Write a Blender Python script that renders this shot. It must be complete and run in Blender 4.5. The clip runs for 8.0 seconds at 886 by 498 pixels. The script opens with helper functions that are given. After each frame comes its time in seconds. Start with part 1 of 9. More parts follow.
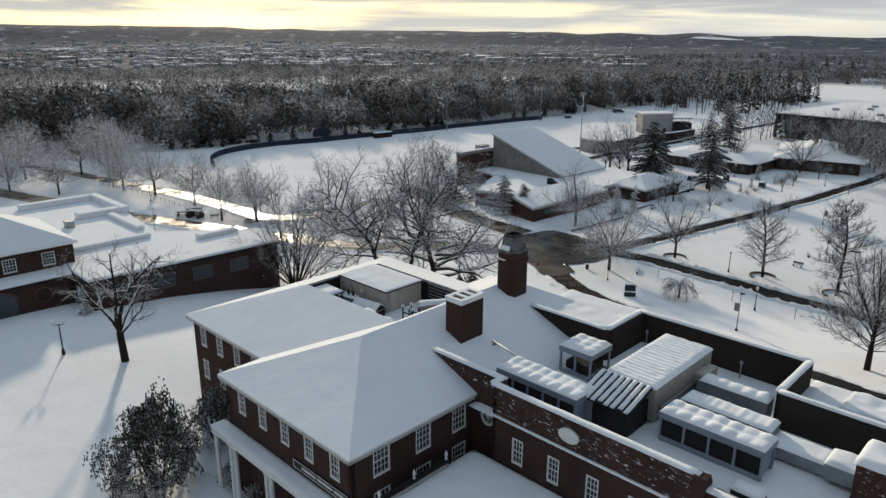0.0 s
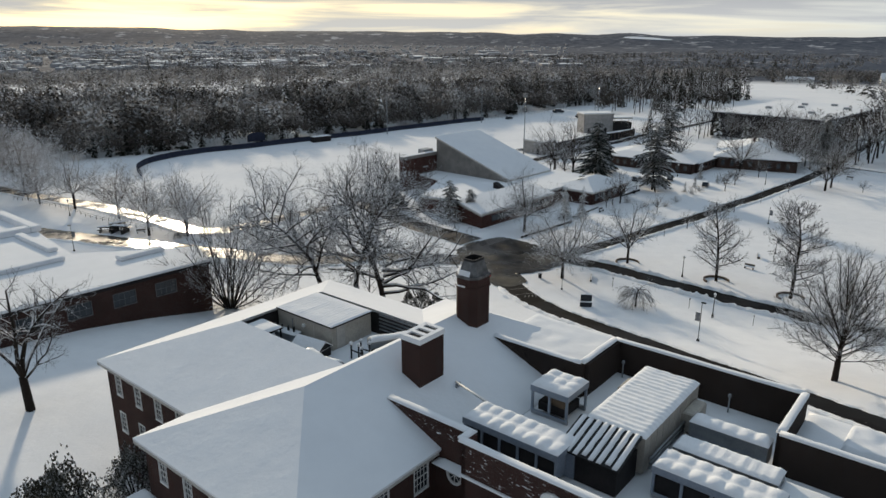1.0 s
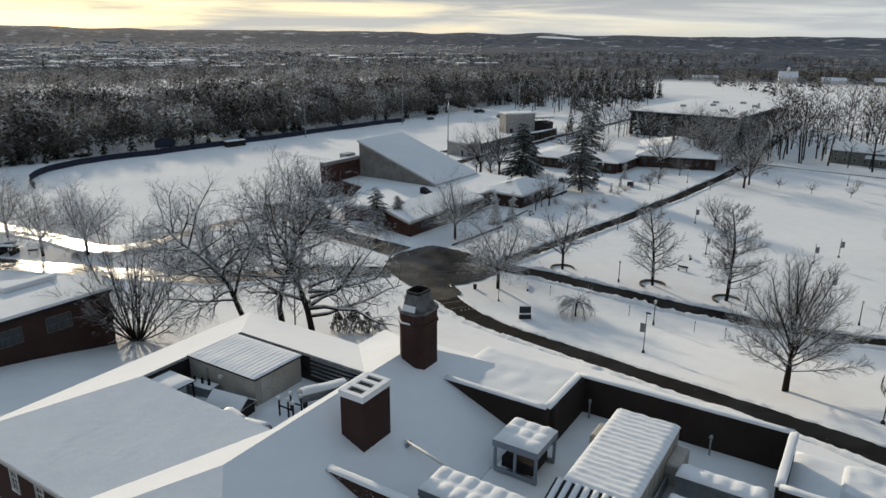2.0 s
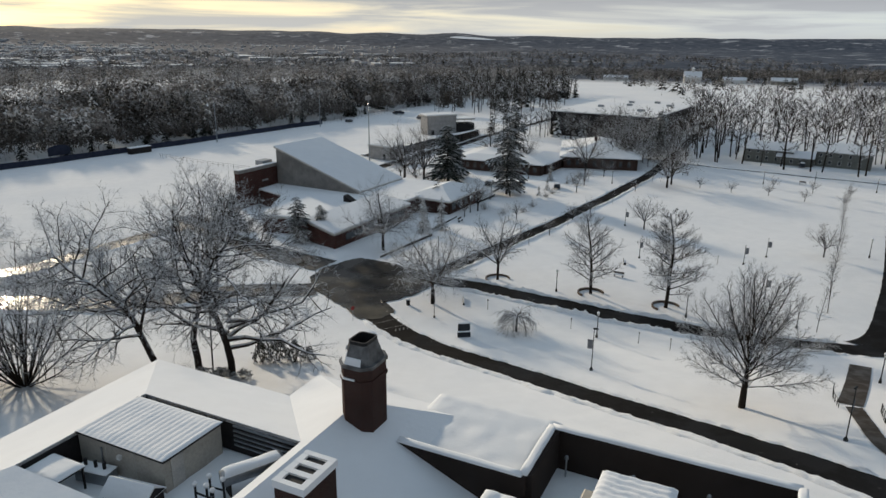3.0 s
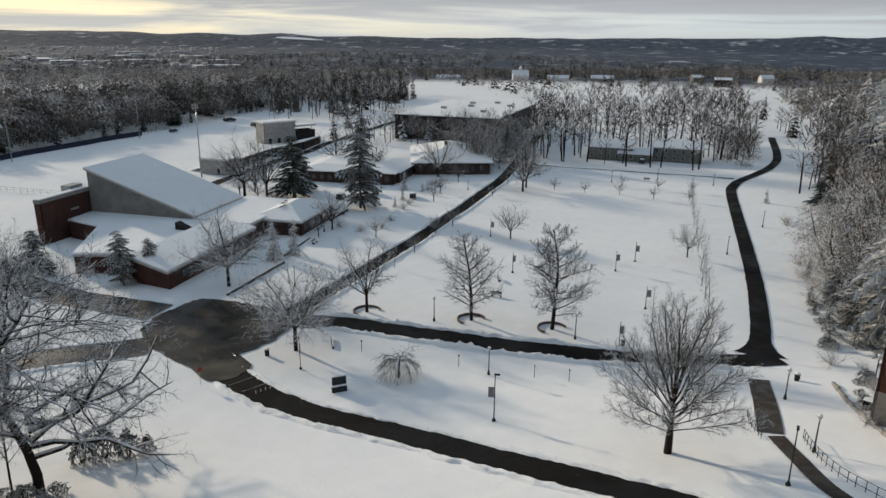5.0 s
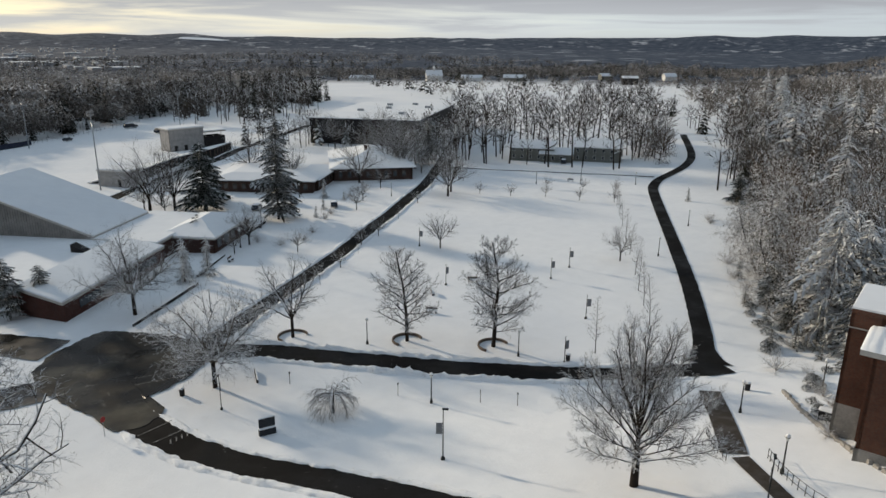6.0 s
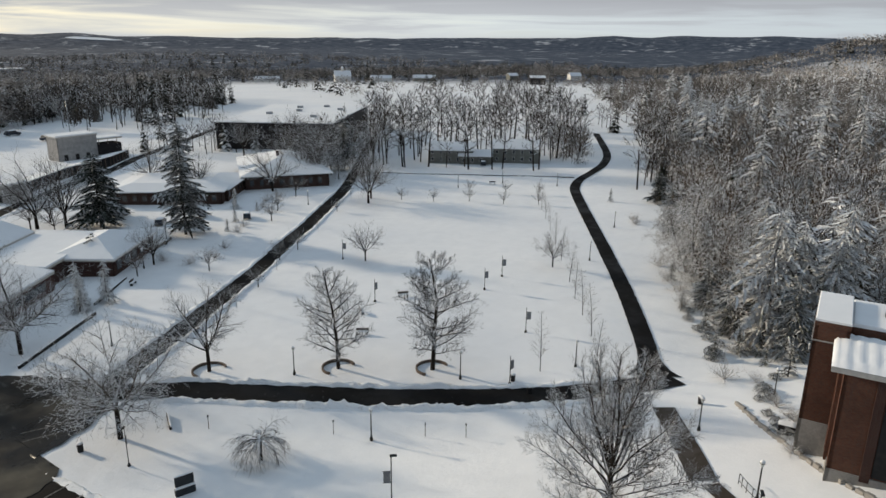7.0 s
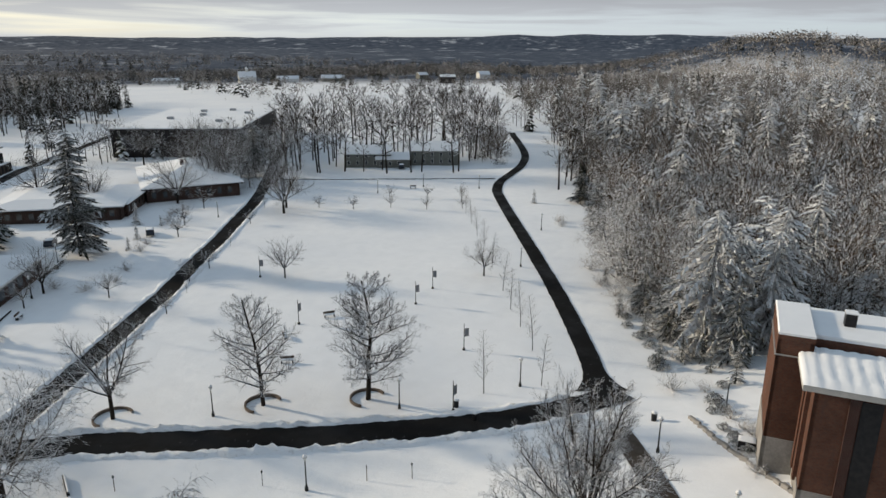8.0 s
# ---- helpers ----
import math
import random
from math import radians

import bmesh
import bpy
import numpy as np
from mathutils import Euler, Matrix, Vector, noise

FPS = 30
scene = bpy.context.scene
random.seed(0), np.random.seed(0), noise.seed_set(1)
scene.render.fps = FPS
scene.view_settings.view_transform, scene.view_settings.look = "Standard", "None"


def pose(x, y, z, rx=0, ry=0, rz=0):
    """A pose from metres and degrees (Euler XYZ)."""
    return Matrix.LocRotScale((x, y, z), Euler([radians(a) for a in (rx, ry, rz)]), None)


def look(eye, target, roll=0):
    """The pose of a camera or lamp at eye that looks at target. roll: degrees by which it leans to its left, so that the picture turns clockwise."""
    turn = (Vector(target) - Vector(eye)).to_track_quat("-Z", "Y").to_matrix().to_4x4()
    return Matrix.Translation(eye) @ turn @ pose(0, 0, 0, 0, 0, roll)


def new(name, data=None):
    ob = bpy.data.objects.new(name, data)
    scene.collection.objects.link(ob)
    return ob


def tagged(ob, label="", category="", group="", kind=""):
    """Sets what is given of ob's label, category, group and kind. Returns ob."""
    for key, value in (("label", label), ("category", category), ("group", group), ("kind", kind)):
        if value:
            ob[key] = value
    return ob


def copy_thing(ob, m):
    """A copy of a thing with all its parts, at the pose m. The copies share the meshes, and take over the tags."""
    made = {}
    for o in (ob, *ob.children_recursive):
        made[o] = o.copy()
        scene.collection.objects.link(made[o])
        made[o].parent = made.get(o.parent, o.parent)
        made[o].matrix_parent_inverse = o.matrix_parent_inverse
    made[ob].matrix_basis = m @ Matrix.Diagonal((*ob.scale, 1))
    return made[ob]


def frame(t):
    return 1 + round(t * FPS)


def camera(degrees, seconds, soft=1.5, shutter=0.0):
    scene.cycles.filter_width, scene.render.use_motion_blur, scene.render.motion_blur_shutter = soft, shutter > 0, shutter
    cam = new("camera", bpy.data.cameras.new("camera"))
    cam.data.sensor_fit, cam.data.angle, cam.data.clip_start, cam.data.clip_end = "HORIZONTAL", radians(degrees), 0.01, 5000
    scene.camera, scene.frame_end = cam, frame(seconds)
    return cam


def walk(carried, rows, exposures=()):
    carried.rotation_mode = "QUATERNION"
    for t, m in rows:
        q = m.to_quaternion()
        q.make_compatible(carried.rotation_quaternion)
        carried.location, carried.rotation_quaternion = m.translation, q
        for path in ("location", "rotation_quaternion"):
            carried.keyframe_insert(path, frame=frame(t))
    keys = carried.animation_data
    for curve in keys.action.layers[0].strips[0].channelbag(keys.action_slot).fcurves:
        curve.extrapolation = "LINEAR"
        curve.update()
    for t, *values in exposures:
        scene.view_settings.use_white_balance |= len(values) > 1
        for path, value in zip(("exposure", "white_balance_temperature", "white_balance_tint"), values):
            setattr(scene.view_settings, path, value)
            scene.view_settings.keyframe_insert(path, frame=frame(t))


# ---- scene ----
cam = camera(65.0, 8.0)
PATH = [
    (0, (0.949, -3.159, 45.603), (0.921, -1.249, 45.009), 0.3),
    (0.5, (0.455, 0.549, 45.602), (0.511, 2.458, 45.008), 0.3),
    (1, (0.083, 4.365, 45.563), (0.221, 6.27, 44.971), 0.2),
    (1.5, (-0.406, 8.182, 45.597), (-0.161, 10.076, 45.005), 0.2),
    (3, (-0.643, 20.746, 45.482), (-0.061, 22.566, 44.891), 0.6),
    (3.5, (-0.454, 24.7, 45.585), (0.233, 26.483, 44.996), 0.6),
    (4, (-0.101, 28.791, 45.581), (0.691, 30.531, 44.992), 0.6),
    (4.5, (0.618, 32.867, 45.597), (1.511, 34.557, 45.009), 0.6),
    (6, (4.205, 44.793, 45.736), (5.39, 46.294, 45.151), 0.4),
    (6.5, (5.682, 48.873, 45.715), (6.961, 50.295, 45.130), 0.5),
    (7, (7.448, 52.965, 45.638), (8.818, 54.3, 45.055), 0.5),
    (7.5, (9.628, 56.718, 45.605), (11.08, 57.963, 45.022), 0.5),
    (8, (11.704, 60.078, 45.743), (13.233, 61.227, 45.159), 0.3),
]
walk(cam, [(t, look(eye, target, roll)) for t, eye, target, roll in PATH], exposures=((0, 0.07), (1.5, -0.02), (3.5, -0.10), (4.5, -0.08), (6.5, 0.02), (8, 0.08)))

# ---- light ----
SUN_AZ, SUN_EL = -18.0, 16.0          # clockwise from +y, above the horizon
world = bpy.data.worlds.new("winter_sky")
scene.world = world
world.use_nodes = True
wn, wl = world.node_tree.nodes, world.node_tree.links
wn.clear()


def wnode(kind, **sets):
    n = wn.new(kind)
    for key, value in sets.items():
        n.inputs[key].default_value = value
    return n


def wmath(op, a, b=None):
    n = wn.new("ShaderNodeMath")
    n.operation = op
    for i, v in enumerate((a, b)):
        if v is None:
            continue
        if isinstance(v, (int, float)):
            n.inputs[i].default_value = v
        else:
            wl.new(v, n.inputs[i])
    return n.outputs[0]


def wramp(value, stops):
    n = wn.new("ShaderNodeValToRGB")
    wl.new(value, n.inputs[0])
    while len(n.color_ramp.elements) < len(stops):
        n.color_ramp.elements.new(0.5)
    for e, (p, c) in zip(n.color_ramp.elements, stops):
        e.position, e.color = p, (*c, 1)
    return n.outputs[0]


def wmix(fac, a, b, mode="MIX"):
    n = wn.new("ShaderNodeMix")
    n.data_type, n.blend_type = "RGBA", mode
    for sock, v in ((n.inputs[0], fac), (n.inputs[6], a), (n.inputs[7], b)):
        if isinstance(v, (int, float)):
            sock.default_value = v
        elif isinstance(v, tuple):
            sock.default_value = (*v, 1)
        else:
            wl.new(v, sock)
    return n.outputs[2]


tc = wn.new("ShaderNodeTexCoord")
sep = wn.new("ShaderNodeSeparateXYZ")
wl.new(tc.outputs["Generated"], sep.inputs[0])
sky = wn.new("ShaderNodeTexSky")
sky.sky_type, sky.sun_disc = "NISHITA", False
sky.sun_elevation, sky.sun_rotation = radians(SUN_EL), radians(SUN_AZ)
sky.air_density, sky.dust_density, sky.ozone_density = 1.0, 1.0, 1.5
clear = wmix(1.0, sky.outputs[0], (0.085, 0.085, 0.085), "MULTIPLY")
# stratus: long flat bands near the horizon, looser higher up
stretch = wn.new("ShaderNodeMapping")
stretch.inputs["Scale"].default_value = (1.6, 1.6, 26.0)
wl.new(tc.outputs["Generated"], stretch.inputs[0])
bands = wnode("ShaderNodeTexNoise", Scale=1.7, Detail=7.0, Roughness=0.55, Distortion=0.4)
wl.new(stretch.outputs[0], bands.inputs["Vector"])
# how far the direction lies towards the sun
saz = radians(SUN_AZ)
toward = wmath("ADD", wmath("MULTIPLY", sep.outputs[0], math.sin(saz)), wmath("MULTIPLY", sep.outputs[1], math.cos(saz)))
toward = wmath("MAXIMUM", wmath("ADD", wmath("MULTIPLY", toward, 0.5), 0.5), 0.0)
toward = wmath("POWER", toward, 7.0)
elev = wmath("MAXIMUM", sep.outputs[2], 0.0)
glow_h = wramp(wmath("MULTIPLY", elev, 10.0), [(0.0, (0.55, 0.55, 0.55)), (0.06, (0.85, 0.85, 0.85)), (0.2, (1, 1, 1)), (0.36, (0.75, 0.75, 0.75)), (0.48, (0.12, 0.12, 0.12)), (1.0, (0.0, 0.0, 0.0))])
grey = wramp(elev, [(0.0, (0.47, 0.49, 0.515)), (0.05, (0.36, 0.375, 0.405)), (0.25, (0.375, 0.395, 0.425)), (1.0, (0.285, 0.395, 0.50))])
warm = wmix(toward, (0.62, 0.70, 0.74), (1.25, 1.05, 0.62))
patch = wramp(bands.outputs["Fac"], [(0.40, (0.15, 0.15, 0.15)), (0.58, (1, 1, 1))])
glow = wmix(1.0, glow_h, patch, "MULTIPLY")
cloud = wmix(glow, grey, warm)
open_sky = wramp(bands.outputs["Fac"], [(0.48, (0, 0, 0)), (0.66, (0.55, 0.55, 0.55))])
full = wmix(open_sky, cloud, wmix(0.45, cloud, clear))
# the cloud deck is thicker and darker away from the sun
away = wmath("ADD", wmath("MULTIPLY", sep.outputs[0], -math.sin(saz)), wmath("MULTIPLY", sep.outputs[1], -math.cos(saz)))
shade = wramp(wmath("ADD", wmath("MULTIPLY", away, 0.5), 0.5), [(0.3, (1, 1, 1)), (1.0, (0.68, 0.69, 0.71))])
full = wmix(1.0, full, shade, "MULTIPLY")
back = wnode("ShaderNodeBackground", Strength=1.14)
wl.new(full, back.inputs["Color"])
wout = wn.new("ShaderNodeOutputWorld")
wl.new(back.outputs[0], wout.inputs["Surface"])

sun = new("sun", bpy.data.lights.new("sun", "SUN"))
sun.data.energy, sun.data.angle, sun.data.color = 3.7, radians(3.0), (1.0, 0.85, 0.64)
sun.matrix_world = look((0, 0, 200), (-math.sin(saz) * 100, -math.cos(saz) * 100, 200 - 100 * math.tan(radians(SUN_EL))))
scene.view_settings.exposure = 0.0

# ---- materials ----
class Mat:
    """A node material put together in a few lines."""

    def __init__(self, name, rough=0.8, metal=0.0):
        self.m = bpy.data.materials.new(name)
        self.m.use_nodes = True
        self.n, self.l = self.m.node_tree.nodes, self.m.node_tree.links
        self.b = self.n["Principled BSDF"]
        self.b.inputs["Roughness"].default_value = rough
        self.b.inputs["Metallic"].default_value = metal

    def coord(self, space="Object", scale=(1, 1, 1), turn=(0, 0, 0)):
        mp = self.n.new("ShaderNodeMapping")
        mp.inputs["Scale"].default_value = scale
        mp.inputs["Rotation"].default_value = turn
        if space == "Position":
            self.l.new(self.n.new("ShaderNodeNewGeometry").outputs["Position"], mp.inputs[0])
        else:
            self.l.new(self.n.new("ShaderNodeTexCoord").outputs[space], mp.inputs[0])
        return mp.outputs[0]

    def noise(self, vec, scale, detail=4.0, rough=0.55):
        t = self.n.new("ShaderNodeTexNoise")
        t.inputs["Scale"].default_value, t.inputs["Detail"].default_value, t.inputs["Roughness"].default_value = scale, detail, rough
        self.l.new(vec, t.inputs["Vector"])
        return t.outputs["Fac"]

    def ramp(self, fac, stops):
        r = self.n.new("ShaderNodeValToRGB")
        self.l.new(fac, r.inputs[0])
        while len(r.color_ramp.elements) < len(stops):
            r.color_ramp.elements.new(0.5)
        for e, (p, c) in zip(r.color_ramp.elements, stops):
            e.position, e.color = p, ((*c, 1) if isinstance(c, tuple) else (c, c, c, 1))
        return r.outputs[0]

    def mix(self, fac, a, b, mode="MIX"):
        x = self.n.new("ShaderNodeMix")
        x.data_type, x.blend_type = "RGBA", mode
        for sock, v in ((x.inputs[0], fac), (x.inputs[6], a), (x.inputs[7], b)):
            if isinstance(v, (int, float)):
                sock.default_value = v
            elif isinstance(v, tuple):
                sock.default_value = (*v, 1)
            else:
                self.l.new(v, sock)
        return x.outputs[2]

    def math(self, op, a, b):
        x = self.n.new("ShaderNodeMath")
        x.operation = op
        for i, v in enumerate((a, b)):
            if isinstance(v, (int, float)):
                x.inputs[i].default_value = v
            else:
                self.l.new(v, x.inputs[i])
        return x.outputs[0]

    def up(self, low, high, fuzz=None, amount=0.0):
        """1 on faces that look up (snow lies there), 0 on the others."""
        s = self.n.new("ShaderNodeSeparateXYZ")
        self.l.new(self.n.new("ShaderNodeNewGeometry").outputs["Normal"], s.inputs[0])
        v = s.outputs[2]
        if fuzz is not None:
            v = self.math("ADD", v, self.math("MULTIPLY", self.math("SUBTRACT", fuzz, 0.5), amount))
        return self.ramp(v, [(max(low, 0.0), 0.0), (min(high, 1.0), 1.0)])

    def random(self):
        return self.n.new("ShaderNodeObjectInfo").outputs["Random"]

    def island(self):
        return self.n.new("ShaderNodeNewGeometry").outputs["Random Per Island"]

    def bump(self, height, strength=0.3, distance=0.05):
        b = self.n.new("ShaderNodeBump")
        b.inputs["Strength"].default_value, b.inputs["Distance"].default_value = strength, distance
        self.l.new(height, b.inputs["Height"])
        self.l.new(b.outputs[0], self.b.inputs["Normal"])
        return self

    def color(self, c):
        if isinstance(c, tuple):
            self.b.inputs["Base Color"].default_value = (*c, 1)
        else:
            self.l.new(c, self.b.inputs["Base Color"])
        return self

    def rough(self, r):
        self.l.new(r, self.b.inputs["Roughness"])
        return self


SNOW = (0.80, 0.815, 0.84)


def grained(name, c1, c2, scale, rough=0.8, metal=0.0, bump=0.2, space="Object", stretch=(1, 1, 1)):
    m = Mat(name, rough, metal)
    if max(c1) < 0.06:
        m.b.inputs["Specular IOR Level"].default_value = 0.15
    v = m.coord(space, stretch)
    big, fine = m.noise(v, scale, 3), m.noise(v, scale * 9, 5)
    c = m.mix(m.ramp(big, [(0.35, 0.0), (0.65, 1.0)]), c1, c2)
    c = m.mix(0.35, c, m.ramp(fine, [(0.3, 0.55), (0.7, 1.25)]), "MULTIPLY")
    m.color(c)
    m.bump(fine, bump, 0.02)
    return m.m


def snow_material(name, lump=1.0, dirt=0.0):
    m = Mat(name, 1.0)
    m.b.inputs["Specular IOR Level"].default_value = 0.08
    v = m.coord("Position")
    big, mid, fine = m.noise(v, 0.045, 4), m.noise(v, 0.5, 5), m.noise(v, 3.2, 6, 0.65)
    c = m.mix(m.ramp(big, [(0.3, 0.0), (0.7, 1.0)]), (0.74, 0.76, 0.79), (0.83, 0.835, 0.84))
    c = m.mix(m.ramp(mid, [(0.35, 0.25), (0.65, 0.0)]), c, (0.68, 0.69, 0.71))
    if dirt:
        c = m.mix(m.ramp(m.noise(v, 1.4, 6, 0.7), [(0.56, 0.0), (0.72, dirt)]), c, (0.22, 0.20, 0.18))
    m.color(c)
    m.b.inputs["Subsurface Weight"].default_value = 0.0
    tot = m.math("ADD", m.math("MULTIPLY", mid, 1.2), m.math("MULTIPLY", fine, 0.35))
    m.bump(tot, 0.45 * lump, 0.25)
    return m.m


def brick_material(name, c1, c2, snowy=0.0):
    m = Mat(name, 0.9)
    m.b.inputs["Specular IOR Level"].default_value = 0.1
    t = m.n.new("ShaderNodeTexCoord")
    # bricks lie along the wall: run = along x or y of the thing, whichever the wall follows
    s = m.n.new("ShaderNodeSeparateXYZ")
    m.l.new(t.outputs["Object"], s.inputs[0])
    run = m.math("ADD", s.outputs[0], s.outputs[1])
    cb = m.n.new("ShaderNodeCombineXYZ")
    m.l.new(run, cb.inputs[0])
    m.l.new(s.outputs[2], cb.inputs[1])
    b = m.n.new("ShaderNodeTexBrick")
    b.inputs["Scale"].default_value = 1.0
    b.inputs["Brick Width"].default_value, b.inputs["Row Height"].default_value = 0.22, 0.075
    b.inputs["Mortar Size"].default_value = 0.008
    b.inputs["Color1"].default_value, b.inputs["Color2"].default_value = (*c1, 1), (*c2, 1)
    b.inputs["Mortar"].default_value = (0.09, 0.075, 0.065, 1)
    m.l.new(cb.outputs[0], b.inputs["Vector"])
    v = m.coord("Object")
    stain = m.noise(v, 0.35, 5)
    c = m.mix(0.6, b.outputs["Color"], m.ramp(stain, [(0.3, 0.6), (0.7, 1.25)]), "MULTIPLY")
    streak = m.noise(m.coord("Object", (2.5, 2.5, 0.25)), 1.0, 4)
    c = m.mix(m.ramp(streak, [(0.55, 0.0), (0.8, 0.5)]), c, (0.05, 0.045, 0.045))
    if snowy:
        clump = m.noise(m.coord("Object", (1, 1, 3.5)), 2.2, 6, 0.7)
        c = m.mix(m.ramp(clump, [(0.60 - 0.12 * snowy, 0.0), (0.66 - 0.12 * snowy, 1.0)]), c, SNOW)
    m.color(c)
    m.bump(b.outputs["Fac"], 0.4, -0.01)
    return m.m


def bark_material(name, c1, c2, low, high, amount):
    m = Mat(name, 0.95)
    m.b.inputs["Specular IOR Level"].default_value = 0.15
    v = m.coord("Position")
    f = m.noise(v, 2.6, 5, 0.65)
    c = m.mix(f, c1, c2)
    c = m.mix(m.math("MULTIPLY", m.island(), 0.5), c, c1)
    c = m.mix(m.math("MULTIPLY", m.up(low, high, f, amount), 0.95), c, (0.80, 0.81, 0.825))
    m.color(c)
    return m.m


M_snow = snow_material("snow_lawn")
M_bank = snow_material("snow_bank", 1.6, 0.35)
M_roofsnow = snow_material("snow_roof", 0.45)
M_puff = snow_material("snow_pillow", 0.8)
M_brick = brick_material("red_brick", (0.062, 0.026, 0.021), (0.038, 0.019, 0.017))
M_brick_snow = brick_material("red_brick_snowed", (0.062, 0.026, 0.021), (0.042, 0.020, 0.017), 0.05)
M_brick_warm = brick_material("orange_brick", (0.135, 0.058, 0.036), (0.085, 0.037, 0.025))
M_brick_theatre = brick_material("deep_red_brick", (0.085, 0.030, 0.023), (0.058, 0.023, 0.019))
# much darker copy of the red brick, for the inner parapets
M_brick_blackish = brick_material("blackish_brick", (0.026, 0.018, 0.016), (0.017, 0.013, 0.012))
M_concrete = grained("concrete", (0.28, 0.265, 0.245), (0.20, 0.19, 0.18), 0.5)
M_stone = grained("pale_render", (0.34, 0.33, 0.32), (0.25, 0.245, 0.24), 0.6)
M_white = grained("white_paint", (0.74, 0.74, 0.72), (0.62, 0.62, 0.61), 0.8, 0.55, bump=0.05)
M_trim = grained("cream_trim", (0.50, 0.48, 0.44), (0.40, 0.385, 0.36), 0.9, 0.6, bump=0.05)
M_town = grained("town_walls", (0.52, 0.52, 0.53), (0.26, 0.265, 0.28), 0.004, 0.8, bump=0.0, space="Position")
# brick tone for the low halls, with their shade put into the colour
M_brick_dark = brick_material("dark_brick", (0.050, 0.030, 0.025), (0.075, 0.042, 0.034))
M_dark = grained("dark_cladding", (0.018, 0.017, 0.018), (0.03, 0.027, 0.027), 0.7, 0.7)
M_steel = grained("galvanised_steel", (0.36, 0.38, 0.40), (0.27, 0.29, 0.31), 1.2, 0.42, 0.75, 0.05)
M_lead = grained("weathered_lead", (0.16, 0.165, 0.17), (0.07, 0.07, 0.072), 1.6, 0.5, 0.5, 0.05)
M_bluegrey = grained("blue_grey_enamel", (0.27, 0.31, 0.37), (0.21, 0.25, 0.31), 0.8, 0.45, 0.1, 0.05)
M_beige = grained("beige_cladding", (0.44, 0.41, 0.355), (0.36, 0.335, 0.295), 0.6, 0.6, 0.1, 0.05)
M_siding = grained("grey_green_siding", (0.17, 0.175, 0.155), (0.13, 0.135, 0.12), 0.5, 0.75)
M_black = grained("black_metal", (0.022, 0.022, 0.024), (0.035, 0.034, 0.034), 2.0, 0.5, 0.3, 0.05)
M_iron = grained("dark_iron", (0.03, 0.034, 0.033), (0.05, 0.05, 0.048), 2.0, 0.5, 0.5, 0.05)
M_wood = grained("weathered_wood", (0.12, 0.09, 0.07), (0.08, 0.062, 0.05), 2.0, 0.85)
M_fence = grained("fence_black", (0.03, 0.03, 0.034), (0.05, 0.05, 0.055), 2.0, 0.7)
M_navy = grained("navy_padding", (0.018, 0.024, 0.045), (0.03, 0.036, 0.06), 0.5, 0.6)
M_rubber = grained("tyre", (0.02, 0.02, 0.02), (0.03, 0.03, 0.03), 4.0, 0.85)
M_carpaint = grained("dark_car_paint", (0.03, 0.035, 0.045), (0.04, 0.045, 0.055), 1.0, 0.3, 0.3, 0.0)
M_sign = grained("sign_board", (0.022, 0.027, 0.034), (0.035, 0.04, 0.046), 2.0, 0.55)
M_banner = grained("banner_cloth", (0.20, 0.21, 0.22), (0.13, 0.14, 0.16), 2.0, 0.8)
M_red = grained("red_sign", (0.35, 0.03, 0.03), (0.28, 0.03, 0.03), 2.0, 0.5)
M_bark = bark_material("bark", (0.012, 0.010, 0.009), (0.040, 0.031, 0.025), 0.30, 0.56, 0.45)
M_twig = bark_material("twigs", (0.018, 0.014, 0.011), (0.070, 0.052, 0.039), 0.28, 0.60, 0.8)
M_tangle = bark_material("tangled_twigs", (0.035, 0.026, 0.019), (0.19, 0.140, 0.100), 0.02, 0.50, 1.1)
M_rime = bark_material("rimed_twigs", (0.05, 0.041, 0.034), (0.15, 0.125, 0.102), 0.12, 0.62, 0.9)
M_frost = bark_material("frosted_twigs", (0.17, 0.15, 0.135), (0.33, 0.30, 0.275), -0.2, 0.45, 0.9)
M_needle = bark_material("needles", (0.012, 0.017, 0.012), (0.026, 0.032, 0.022), 0.62, 1.0, 0.8)
M_hemlock = bark_material("hemlock_needles", (0.016, 0.016, 0.010), (0.095, 0.080, 0.050), 0.30, 0.66, 1.2)
M_needle_mid = bark_material("pine_needles", (0.014, 0.017, 0.011), (0.045, 0.043, 0.030), 0.55, 0.95, 0.9)
M_needle_snow = bark_material("snowy_needles", (0.012, 0.015, 0.009), (0.075, 0.066, 0.043), 0.34, 0.60, 1.3)
M_leaf = bark_material("evergreen_leaves", (0.036, 0.038, 0.028), (0.13, 0.12, 0.09), 0.12, 0.55, 1.2)
M_leaf_snow = bark_material("snowed_leaves", (0.03, 0.032, 0.024), (0.07, 0.068, 0.052), 0.02, 0.45, 1.0)


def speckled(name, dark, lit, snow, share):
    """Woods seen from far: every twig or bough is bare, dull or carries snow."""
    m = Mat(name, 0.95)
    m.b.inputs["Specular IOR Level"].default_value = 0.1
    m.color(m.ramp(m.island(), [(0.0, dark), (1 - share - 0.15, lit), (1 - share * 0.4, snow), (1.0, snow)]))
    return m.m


M_wnear = bark_material("wood_twigs", (0.011, 0.008, 0.006), (0.175, 0.118, 0.076), 0.26, 0.52, 1.5)
M_brush = speckled("dark_brush", (0.010, 0.009, 0.007), (0.045, 0.036, 0.028), (0.45, 0.45, 0.45), 0.10)
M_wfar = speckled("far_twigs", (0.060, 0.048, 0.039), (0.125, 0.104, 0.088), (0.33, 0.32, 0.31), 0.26)


